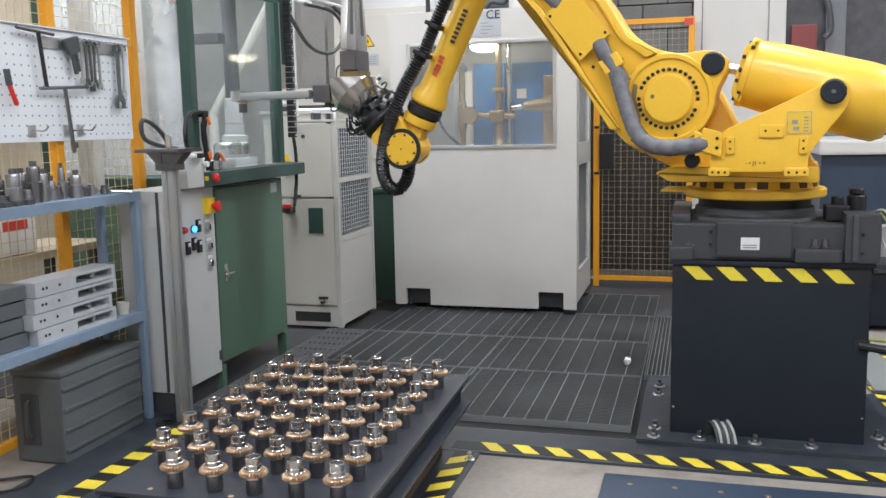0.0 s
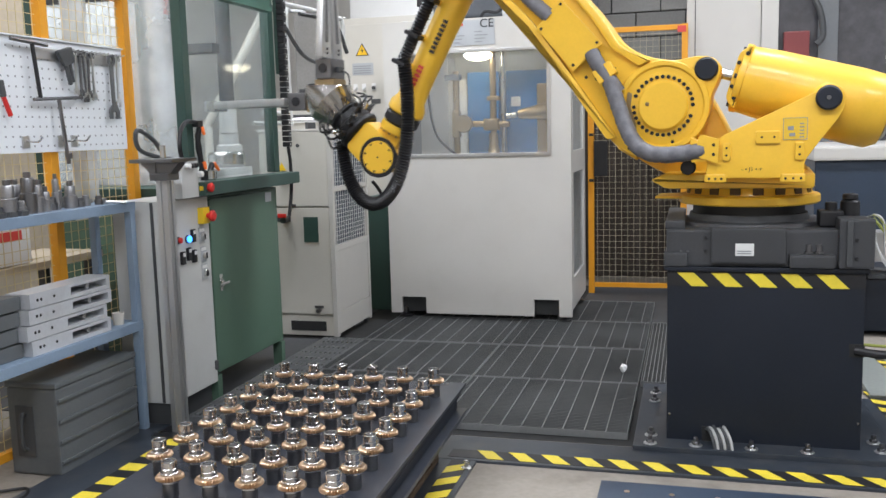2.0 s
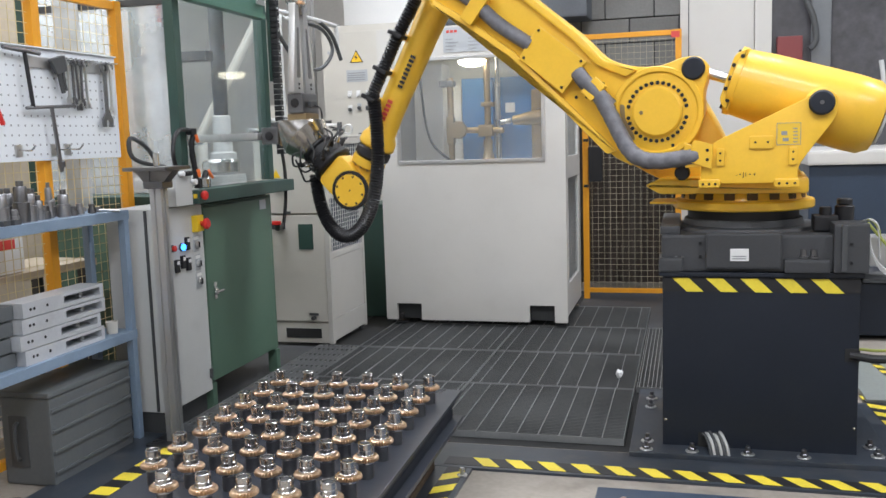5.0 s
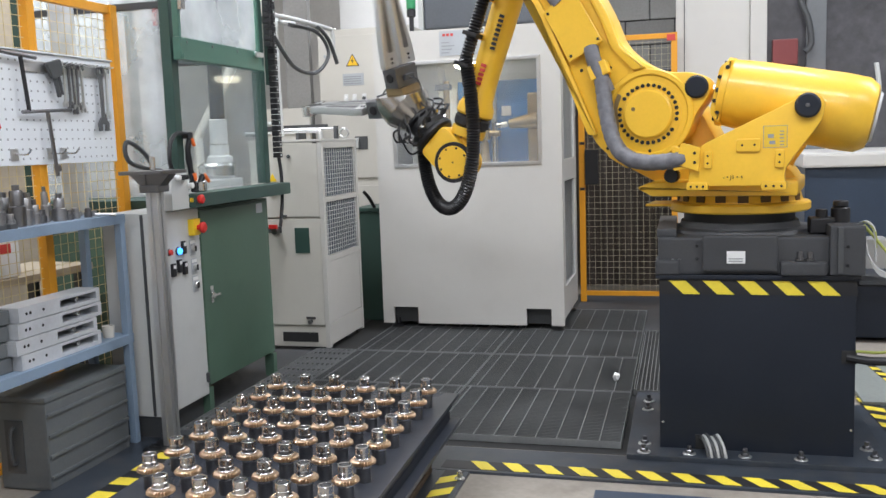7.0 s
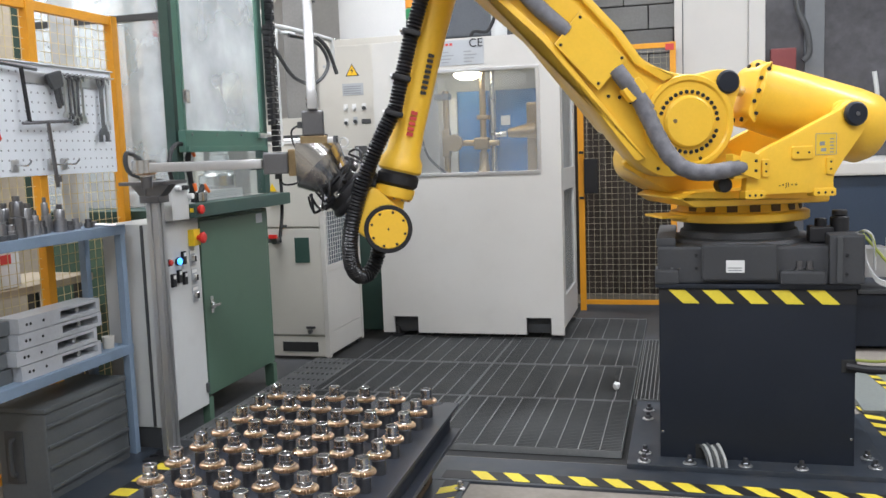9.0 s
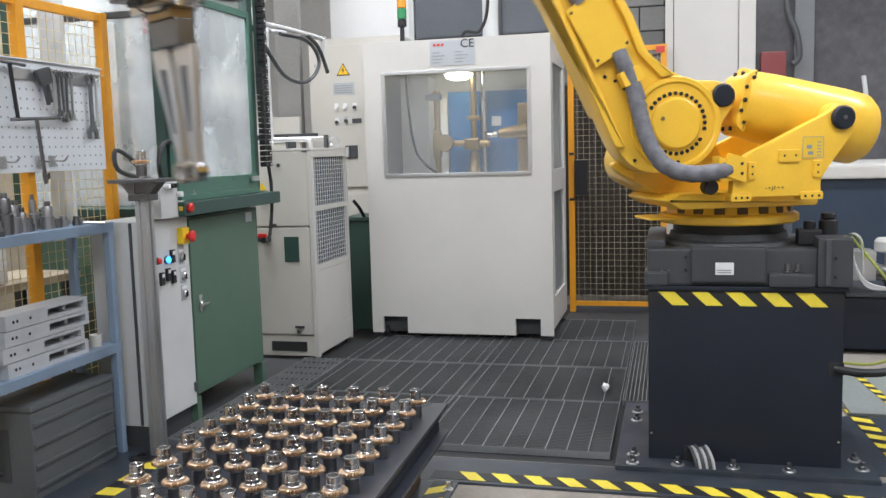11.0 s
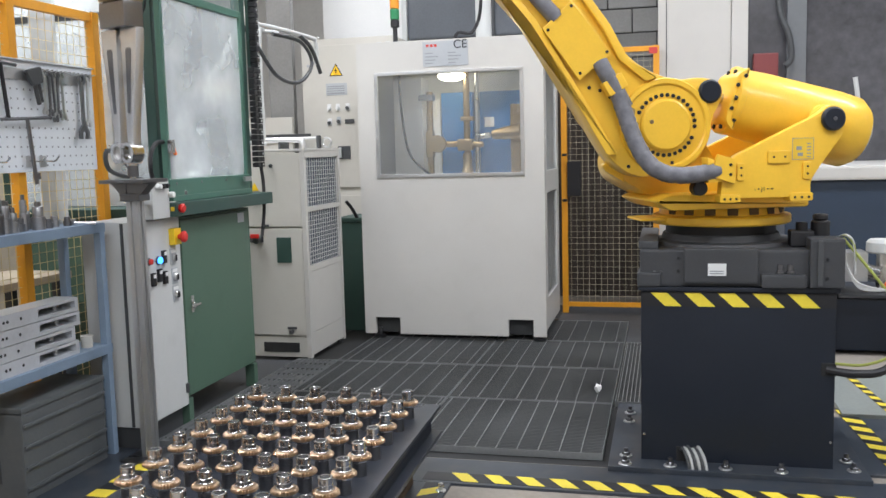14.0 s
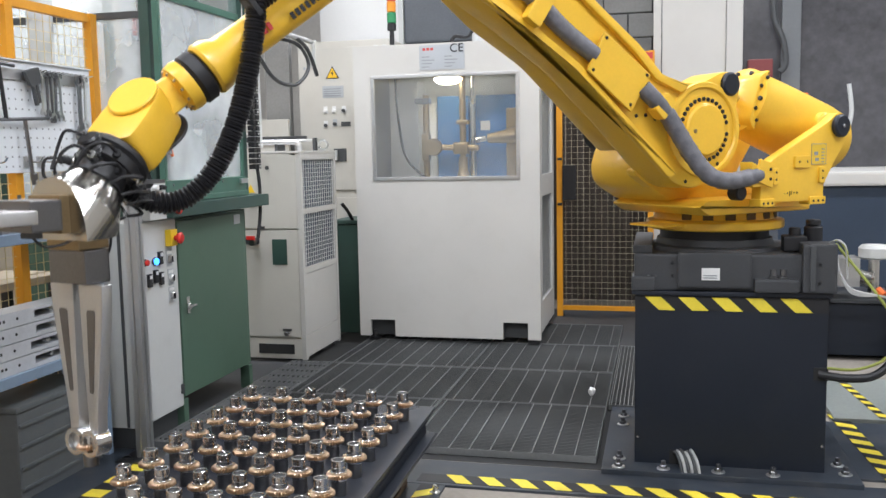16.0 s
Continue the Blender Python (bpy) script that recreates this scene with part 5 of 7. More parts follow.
for x in (-0.04, 0.25, 0.53):
    part("bottom_board", box(x - 0.05, x + 0.05, -1.13, 0.09, 0.007, 0.027, 0.003), WOOD, pal)
for x, y in ((0.06, -0.82), (0.06, -1.06), (0.30, -0.50), (0.30, -1.06), (0.53, -0.75), (0.18, -0.45)):
    part("brass_plug", cyl((x, y, PZT - 0.002), (x, y, PZT + 0.0012), 0.008, 12), BRASS, pal, "small brass plug")


def gear_thing():
    """A bronze worm wheel on a steel hub with its shaft."""
    t = thing("gear_wheel", "bronze toothed gear wheel on a bright steel hub, standing upright", "gear")
    bm = bmesh.new()
    n = 26
    rings = []
    for r0, r1, z in ((0.024, 0.024, 0.052), (0.030, 0.031, 0.0525), (0.0312, 0.0388, 0.0555), (0.0312, 0.0388, 0.0620), (0.0308, 0.0330, 0.0672), (0.0305, 0.0305, 0.0665), (0.023, 0.023, 0.0665)):
        rings.append([bm.verts.new(((r1 if k % 2 else r0) * math.cos(math.pi * k / n), (r1 if k % 2 else r0) * math.sin(math.pi * k / n), z)) for k in range(2 * n)])
    for a, b in zip(rings, rings[1:]):
        for k in range(2 * n):
            bm.faces.new((a[k], a[(k + 1) % (2 * n)], b[(k + 1) % (2 * n)], b[k]))
    part("toothed_rim", bm, BRASS, t, "bronze toothed rim")
    part("hub", lathe([(0.0245, 0.045), (0.0245, 0.0705), (0.021, 0.072), (0.021, 0.083), (0.0198, 0.084), (0.0198, 0.087), (0.021, 0.088), (0.021, 0.103), (0.0200, 0.1045), (0.0158, 0.1045), (0.0150, 0.103), (0.0150, 0.080), (0, 0.080)], (0, 0, 0), None, 20), GEARST, t, "bright bored steel hub")
    # black plug fills the hub's bore, its inner shade as colour
    part("bore", cyl((0, 0, 0.0805), (0, 0, 0.1025), 0.0149, 14), INK, t, "black plug drawn for the bore's shade")
    part("shaft", lathe([(0, 0), (0.021, 0), (0.022, 0.003), (0.022, 0.043), (0.024, 0.0449), (0, 0.0449)], (0, 0, 0), None, 16), DSTEEL, t, "dark steel lower shaft", True)
    return t


random.seed(5)
proto = gear_thing()
tagged(proto, group="gears on the pallet")
done = False
for j in range(8):
    for i in range(6):
        if (i, j) == (0, 7):
            continue
        m = pm @ pose(i * 0.1185 + random.uniform(-0.001, 0.001), -j * 0.1472 + random.uniform(-0.001, 0.001), PZT, 0, 0, random.uniform(0, 90))
        if not done:
            proto.matrix_basis, done = m, True
        else:
            copy_thing(proto, m)
moving_gear = gear_thing()
tagged(moving_gear, "bronze toothed gear wheel carried by the gripper", "gear")

# second pallet plate, in the near field
p2 = thing("empty_pallet_plate", "dark blue steel plate with brass plugs, lying on the floor", "plate")
part("plate", box(-0.295, 1.3, 1.7, 3.085, 0.0, 0.014, 0.002), DKBLUE, p2)
for i in range(8):
    for j in range(3):
        part("brass_plug", cyl((-0.20 + 0.15 * i, 3.0 - 0.17 * j, 0.0135), (-0.20 + 0.15 * i, 3.0 - 0.17 * j, 0.0155), 0.010, 12), BRASS, p2, "small brass plug")
st = thing("anchor_screw", "small steel anchor screw in the floor frame", "screw")
part("screw", lathe([(0, 0), (0.02, 0), (0.02, 0.004), (0.009, 0.006), (0.009, 0.03), (0, 0.03)], (-0.80, 3.12, 0.006), None, 10), STEEL, st)
rag = thing("paper_scrap", "crumpled white paper scrap on the grating", "paper")
random.seed(3)
bm = bmesh.new()
bmesh.ops.create_icosphere(bm, subdivisions=2, radius=0.022)
for v in bm.verts:
    v.co = Vector((v.co.x * 0.8, v.co.y * 1.1, v.co.z * 1.0)) * random.uniform(0.7, 1.2)
bm.transform(Matrix.Translation((-0.318, 4.50, 0.048)))
part("scrap", bm, PAPER, rag)


# ---- control cabinet and green cell ----
XC = -2.178
cc = thing("control_cabinet", "light grey control cabinet with switches, lamps and emergency stop", "cabinet")
part("body", box(-2.425, XC - 0.012, 3.362, 3.735, 0.10, 0.995, 0.004), LGREY, cc)
part("door", box(XC - 0.011, XC + 0.008, 3.357, 3.728, 0.105, 0.992, 0.006), LGREY, cc)
part("edge_strip", box(-2.235, -2.222, 3.356, 3.3618, 0.105, 0.99, 0.002), DGREY, cc)
part("plinth", box(-2.42, XC - 0.03, 3.37, 3.73, 0.0, 0.099, 0.003), DGREY, cc)
part("hinge", cyl((XC + 0.012, 3.715, 0.165), (XC + 0.012, 3.715, 0.21), 0.010, 10), DGREY, cc)
part("hinge", cyl((XC + 0.012, 3.715, 0.90), (XC + 0.012, 3.715, 0.94), 0.010, 10), DGREY, cc)
XB = XC + 0.008


def knob(y, z, r, h, material, plate=None, name="button", bez=DGREY):
    if plate:
        part("button_plate", box(XB, XB + 0.003, y - 0.018, y + 0.018, z - 0.022, z + 0.034, 0.001), plate, cc)
    b = part("bezel", cyl((XB, y, z), (XB + 0.008, y, z), r * 1.25, 16), bez, cc)
    part(name, cyl((XB + 0.008, y, z), (XB + 0.008 + h, y, z), r, 16), material, b)


part("stop_plate", box(XB, XB + 0.03, 3.632, 3.69, 0.87, 0.945, 0.004), ESY, cc, "yellow emergency stop box")
part("stop_button", lathe([(0, 0), (0.012, 0), (0.012, 0.015), (0.024, 0.018), (0.026, 0.03), (0.018, 0.037), (0, 0.038)], (XB + 0.03, 3.668, 0.905), (XB + 1, 3.668, 0.905), 18), RED, cc, "red mushroom button", True)
knob(3.53, 0.813, 0.015, 0.012, BLUELED, None, "blue_lamp")
knob(3.456, 0.816, 0.013, 0.012, RED, None, "red_button")
for y, z in ((3.574, 0.823), (3.479, 0.733), (3.53, 0.745), (3.574, 0.73)):
    part("rocker", box(XB, XB + 0.014, y - 0.014, y + 0.014, z - 0.028, z + 0.03, 0.003), BLACK, cc)
    part("rocker_tag", box(XB + 0.0141, XB + 0.016, y - 0.009, y + 0.009, z + 0.008, z + 0.024, 0.001), PAPER, cc)
for y, z in ((3.656, 0.81), (3.662, 0.722), (3.663, 0.64)):
    part("key_plate", box(XB, XB + 0.003, y - 0.024, y + 0.024, z - 0.032, z + 0.042, 0.001), TINL, cc)
    part("key_tag", box(XB + 0.003, XB + 0.005, y - 0.02, y + 0.02, z + 0.022, z + 0.037, 0.001), PAPER, cc)
    part("key_switch", cyl((XB + 0.003, y, z), (XB + 0.018, y, z), 0.017, 16), STEEL, cc)
    part("key_slot", box(XB + 0.0182, XB + 0.022, y - 0.003, y + 0.003, z - 0.013, z + 0.013, 0), BLACK, cc)
part("side_vent", box(-2.36, -2.345, 3.358, 3.3622, 0.66, 0.72, 0.001), BLACK, cc)

gc = thing("green_work_cell", "green steel machining cell with glazed sides and cabinet base", "machine")
part("base_cabinet", box(-3.05, XC - 0.016, 3.742, 4.50, 0.13, 0.985, 0.004), GREEN, gc)
door = part("cabinet_door", box(XC - 0.015, XC + 0.006, 3.745, 4.435, 0.142, 0.975, 0.006), GREEN, gc)
part("latch", cyl((XC + 0.006, 3.812, 0.565), (XC + 0.02, 3.812, 0.565), 0.016, 12), STEEL, door)
part("latch_handle", box(XC + 0.02, XC + 0.03, 3.775, 3.855, 0.56, 0.572, 0.003), STEEL, door)
part("latch_plate", box(XC + 0.006, XC + 0.009, 3.80, 3.824, 0.53, 0.61, 0.002), STEEL, door)
part("data_plate", box(XC + 0.006, XC + 0.008, 4.32, 4.39, 0.915, 0.965, 0.001), TINL, door)
part("catch", box(XC + 0.006, XC + 0.02, 3.748, 3.768, 0.88, 0.925, 0.003), DGREY, door)
for y in (3.755, 4.455):
    part("leg", box(XC - 0.05, XC + 0.004, y - 0.02, y + 0.02, 0.0, 0.1295, 0.003), GREEN, gc)
part("tray_rail", box(XC - 0.05, XC + 0.075, 3.60, 4.62, 1.000, 1.062, 0.006), DGREEN, gc, "dark green tray rail")
part("table_top", box(-3.05, XC - 0.051, 3.70, 4.62, 0.99, 1.03, 0.004), DGREEN, gc)
for y, w in ((3.69, 0.055), (4.575, 0.06)):
    part("front_post", box(-2.265, -2.215, y - w / 2, y + w / 2, 1.063, 2.75, 0.004), DGREEN, gc, "dark green frame post")
    part("rear_post", box(-3.05, -3.0, y - w / 2, y + w / 2, 1.031, 2.75, 0.004), DGREEN, gc)
part("top_beam", box(-3.05, -2.215, 3.66, 4.61, 2.751, 2.82, 0.004), DGREEN, gc)
p = part("side_pane", box(-2.995, -2.27, 3.688, 3.694, 1.05, 2.72, 0), HAZY, gc, "hazy scratched side pane")
p.visible_shadow = False
part("side_pane_bar", box(-2.995, -2.27, 3.68, 3.70, 1.90, 1.93, 0.003), DGREY, gc)
p = part("upper_pane", box(-2.242, -2.236, 3.72, 4.545, 1.07, 2.72, 0), PANE, gc, "clear front pane with water marks")
p.visible_shadow = False
part("back_wall", box(-3.06, -3.03, 3.72, 4.545, 1.03, 2.75, 0.002), LGREY, gc)
p = part("far_pane", box(-2.99, -2.27, 4.565, 4.571, 1.05, 2.72, 0), PANE, gc, "clear rear pane")
p.visible_shadow = False
part("spindle_column", cyl((-2.44, 4.46, 1.42), (-2.44, 4.46, 2.6), 0.040, 20), DGREY, gc, "dark spindle column", True)
part("spindle_sleeve", cyl((-2.44, 4.46, 1.28), (-2.44, 4.46, 1.42), 0.048, 20), LGREY, gc, "", True)
part("spindle_flange", lathe([(0, 0), (0.07, 0), (0.07, 0.03), (0.052, 0.04), (0.052, 0.095), (0, 0.095)], (-2.44, 4.46, 1.185), None, 22), LGREY, gc, "", True)
part("work_table", box(-2.90, -2.34, 3.95, 4.52, 1.031, 1.10, 0.006), LGREY, gc)
part("chuck", cyl((-2.45, 4.44, 1.10), (-2.45, 4.44, 1.184), 0.10, 24), STEEL, gc, "", True)
part("chuck", cyl((-2.70, 4.30, 1.10), (-2.70, 4.30, 1.23), 0.05, 18), LGREY, gc, "", True)
part("bracket_beam", box(-2.80, -2.40, 4.26, 4.34, 1.70, 1.75, 0.004), DGREY, gc)
part("inner_post", box(-2.48, -2.42, 3.85, 3.90, 1.031, 2.6, 0.004), LGREY, gc)
part("red_tag", box(-2.425, -2.415, 3.86, 3.92, 1.85, 1.95, 0.003), RED, gc)
part("inner_hose", pipe(curve([(-2.40, 3.86, 2.5), (-2.39, 3.87, 2.0), (-2.40, 3.88, 1.7), (-2.38, 3.90, 1.45), (-2.36, 3.92, 1.2)], 20), 0.010, 8), BLACK, gc, smooth=True)
la = bpy.data.lights.new("cell_lamp_glow", "AREA")
la.shape, la.size, la.size_y, la.energy, la.color = "RECTANGLE", 0.5, 0.5, 12.0, (0.96, 0.98, 1.0)
lo = new("cell_lamp_glow", la)
lo.matrix_basis = pose(-2.70, 4.13, 2.42)
part("inner_lamp", cyl((-2.95, 3.9, 2.40), (-2.95, 4.45, 2.40), 0.02, 10), TUBE, gc, "lit lamp tube inside the cell")

side = thing("operator_box", "small grey operator box with yellow and red stop button", "control box")
part("box", box(-2.205, -2.135, 3.46, 3.60, 0.998, 1.165, 0.004), LGREY, side)
part("stop_base", cyl((-2.135, 3.625, 1.035), (-2.11, 3.625, 1.035), 0.027, 18), ESY, side, "yellow collar", True)
part("stop_button", lathe([(0, 0), (0.012, 0), (0.02, 0.012), (0.021, 0.024), (0.014, 0.03), (0, 0.03)], (-2.11, 3.63, 1.037), (-1, 3.63, 1.037), 16), RED, side, "red mushroom button", True)
part("stop_carrier", box(-2.19, -2.135, 3.595, 3.655, 1.0635, 1.068, 0.002), LGREY, side)
for k in range(3):
    part("valve", cyl((-2.135, 3.50 + 0.03 * k, 1.14), (-2.11, 3.50 + 0.03 * k, 1.14), 0.011, 10), BLACK if k else PAPER, side)
part("valve", cyl((-2.135, 3.60, 1.10), (-2.11, 3.60, 1.10), 0.013, 12), PAPER, side)

noz = thing("coolant_nozzles", "black coolant hoses with orange nozzle tips", "nozzle")
part("hose", pipe(curve([(-2.16, 3.52, 1.16), (-2.14, 3.47, 1.22), (-2.15, 3.50, 1.29), (-2.17, 3.58, 1.33), (-2.19, 3.66, 1.335), (-2.19, 3.72, 1.33)], 24), 0.010, 8), BLACK, noz, "black air hose", True)
part("hose", pipe(curve([(-2.30, 3.60, 1.18), (-2.29, 3.50, 1.26), (-2.30, 3.40, 1.30), (-2.31, 3.42, 1.22), (-2.30, 3.55, 1.18), (-2.28, 3.62, 1.17)], 24), 0.010, 8), DGREY, noz, "grey air hose", True)
for y, z, dy in ((3.735, 1.31, 0.01), (3.74, 1.15, 0.0), (3.83, 1.14, 0.03)):
    part("tip", cyl((-2.185, y, z), (-2.175, y + dy, z - 0.035), 0.012, 10, r2=0.007), ORPL, noz, "orange nozzle tip")
    part("tube", pipe(curve([(-2.19, y, z), (-2.20, y - dy, z - 0.06), (-2.20, y + 0.02, 1.10), (-2.20, y + 0.02, 1.063)], 14), 0.012, 10, None, 0.003), BLACK, noz, smooth=True)
part("clamp", box(-2.21, -2.18, 3.70, 3.745, 1.31, 1.34, 0.003), BLACK, noz)
part("manifold", cyl((-2.19, 3.80, 1.062), (-2.19, 3.80, 1.11), 0.028, 16), STEEL, noz, smooth=True)

guard_door = thing("guard_door", "vertical sliding guard door with green rail and scratched pane", "door")
part("bottom_rail", box(-2.205, -2.165, 3.665, 4.475, 1.064, 1.165, 0.005), MGREEN, guard_door, "green bottom rail")
part("rail_lip", box(-2.164, -2.152, 3.665, 4.475, 1.064, 1.09, 0.003), MGREEN, guard_door)
part("stile", box(-2.200, -2.172, 3.665, 3.690, 1.166, 2.02, 0.003), MGREEN, guard_door)
part("stile", box(-2.200, -2.172, 4.450, 4.475, 1.166, 2.02, 0.003), MGREEN, guard_door)
part("top_rail", box(-2.200, -2.172, 3.691, 4.449, 1.985, 2.02, 0.003), MGREEN, guard_door)
p = part("door_pane", box(-2.188, -2.183, 3.691, 4.449, 1.166, 1.984, 0), HAZY, guard_door, "scratched hazy pane")
p.visible_shadow = False
for y in (3.72, 3.95, 4.2, 4.42):
    part("screw", cyl((-2.165, y, 1.145), (-2.161, y, 1.145), 0.006, 8), DSTEEL, guard_door)
part("door_catch", box(-2.171, -2.15, 3.668, 3.70, 1.285, 1.345, 0.003), STEEL, guard_door, "steel door catch")
part("catch_block", box(-2.149, -2.135, 4.36, 4.44, 1.13, 1.155, 0.003), STEEL, guard_door)
for k in range(18):
    part("chain_link", box(-2.165, -2.13, 4.515, 4.548, 1.20 + 0.030 * k, 1.226 + 0.030 * k, 0.004), BLACK, guard_door)
ch2 = thing("cable_chain", "black plastic cable chain hanging beside the cell", "cable chain")
for k in range(42):
    c_ = part("chain_link", box(-2.195, -2.155, 4.612, 4.652, 1.20 + 0.030 * k, 1.227 + 0.030 * k, 0.004), BLACK, ch2)
    if k % 2 == 0:
        part("link_pin", box(-2.1545, -2.153, 4.626, 4.638, 1.208 + 0.030 * k, 1.219 + 0.030 * k, 0), LGREY, c_)
part("tail_cable", pipe(curve([(-2.17, 4.63, 1.20), (-2.16, 4.63, 1.10), (-2.15, 4.60, 0.95), (-2.15, 4.56, 0.82)], 14), 0.010, 8), BLACK, ch2, smooth=True)
part("mount", box(-2.214, -2.196, 4.612, 4.652, 1.6, 2.4, 0.002), DGREEN, ch2)

# ---- station pole ----
pole = thing("station_pole", "aluminium profile pole with a small steel table and pin", "stand")
bm = bmesh.new()
w, s = 0.026, 0.006
prof = [(-w, -w), (-s, -w), (-s, -w + 0.010), (s, -w + 0.010), (s, -w), (w, -w), (w, -s), (w - 0.010, -s), (w - 0.010, s), (w, s), (w, w), (s, w), (s, w - 0.010), (-s, w - 0.010), (-s, w), (-w, w), (-w, s), (-w + 0.010, s), (-w + 0.010, -s), (-w, -s)]
lo = [bm.verts.new((-2.10 + x, 3.275 + y, 0.016)) for x, y in prof]
hi = [bm.verts.new((-2.10 + x, 3.275 + y, 1.09)) for x, y in prof]
for i in range(len(prof)):
    j = (i + 1) % len(prof)
    bm.faces.new((lo[i], lo[j], hi[j], hi[i]))
bm.faces.new(hi)
part("profile", bm, ALU, pole, "slotted aluminium profile")
part("base_plate", box(-2.19, -2.01, 3.19, 3.36, 0.0065, 0.0155, 0.002), DSTEEL, pole)
part("table", box(-2.20, -2.00, 3.18, 3.37, 1.165, 1.180, 0.003), DSTEEL, pole, "grey steel table")
part("block", box(-2.145, -2.055, 3.235, 3.315, 1.0905, 1.12, 0.004), DSTEEL, pole)
for sgn in (-1, 1):
    part("gusset", slab([(-2.10 + sgn * 0.02, 1.09), (-2.10 + sgn * 0.09, 1.164), (-2.10 + sgn * 0.02, 1.164)], 0.06, Matrix.Translation((0, 3.275, 0)), 0.002), DSTEEL, pole)
part("neck", box(-2.13, -2.07, 3.25, 3.30, 1.1205, 1.1645, 0.003), DSTEEL, pole)
part("pin", cyl((-2.10, 3.275, 1.180), (-2.10, 3.275, 1.235), 0.013, 14), STEEL, pole, "bright steel pin", True)

# ---- shelf with its load ----
SX0, SX1 = -2.49, -2.28
shelf = thing("tool_shelf", "blue-grey steel shelf with two levels, loaded with tooling", "shelf")
for y in (3.30, 2.06):
    for x in (SX0, SX1 - 0.032):
        part("leg", box(x, x + 0.032, y - 0.016, y + 0.016, 0.0, 0.999, 0.003), BLUESTEEL, shelf)
        part("foot", box(x - 0.02, x + 0.052, y - 0.035, y + 0.035, -0.003, 0.005, 0.001), BLUESTEEL, shelf)
for z in (1.0, 0.485):
    part("shelf_front", box(SX1 - 0.03, SX1 + 0.002, 2.04, 3.32, z - 0.04, z, 0.003), BLUESTEEL, shelf)
    part("shelf_board", box(SX0, SX1 - 0.031, 2.04, 3.32, z - 0.012, z, 0.002), BLUESTEEL, shelf)
    part("shelf_end", box(SX0, SX1 - 0.031, 3.298, 3.32, z - 0.04, z - 0.0125, 0.002), BLUESTEEL, shelf)
random.seed(21)
tools = [(3.16, 0.016, 0.05), (3.22, 0.013, 0.03), (3.10, 0.018, 0.06), (3.05, 0.022, 0.05), (2.99, 0.026, 0.12), (2.93, 0.016, 0.16), (2.90, 0.024, 0.07), (2.86, 0.020, 0.10), (2.81, 0.028, 0.14), (2.76, 0.030, 0.18), (2.71, 0.020, 0.07), (2.66, 0.030, 0.15), (2.61, 0.026, 0.05)]
for k, (y, r, hh) in enumerate(tools + [(y + 0.025, r * 0.9, hh * 0.8) for y, r, hh in tools]):
    back = k >= len(tools)
    hh *= 0.74
    x = -2.335 - (0.085 if back else 0.0) - random.uniform(0, 0.03)
    t = thing("tool_holder", "turned grey steel tool holder standing on the shelf", "tool holder", pose(x, y, 1.0), "tool holders on the shelf")
    part("body", lathe([(0, 0), (r, 0), (r, hh * 0.55), (r * 0.8, hh * 0.58), (r * 0.8, hh * 0.95), (r * 0.7, hh), (0, hh)], (0, 0, 0), None, 16), TOOLST if k % 3 else DSTEEL, t, smooth=True)
    if hh > 0.06:
        part("top_pin", cyl((0, 0, hh), (0, 0, hh + 0.02), r * 0.45, 10), DSTEEL, t)
for k, (y, x) in enumerate(((2.47, -2.34), (2.56, -2.36), (2.40, -2.35))):
    t = thing("brass_ring", "short brass and steel bush on the shelf", "bush", pose(x, y, 1.0), "bushes on the shelf")
    part("flange", cyl((0, 0, 0), (0, 0, 0.012), 0.034, 20), BRASS, t, smooth=True)
    part("ring", cyl((0, 0, 0.012), (0, 0, 0.04), 0.022, 18), STEEL, t, smooth=True)
for k in range(5):
    t = thing("shelf_block", "small dark steel block on the shelf edge", "block", None, "blocks on the shelf")
    part("block", box(-2.32, -2.29, 2.44 + 0.055 * k, 2.475 + 0.055 * k, 1.0, 1.018, 0.002), DGREY, t)
dr = thing("drill_bit", "slim steel drill lying over the shelf edge", "drill")
part("shank", cyl((-2.33, 3.19, 1.010), (-2.262, 3.235, 1.004), 0.006, 8), STEEL, dr)
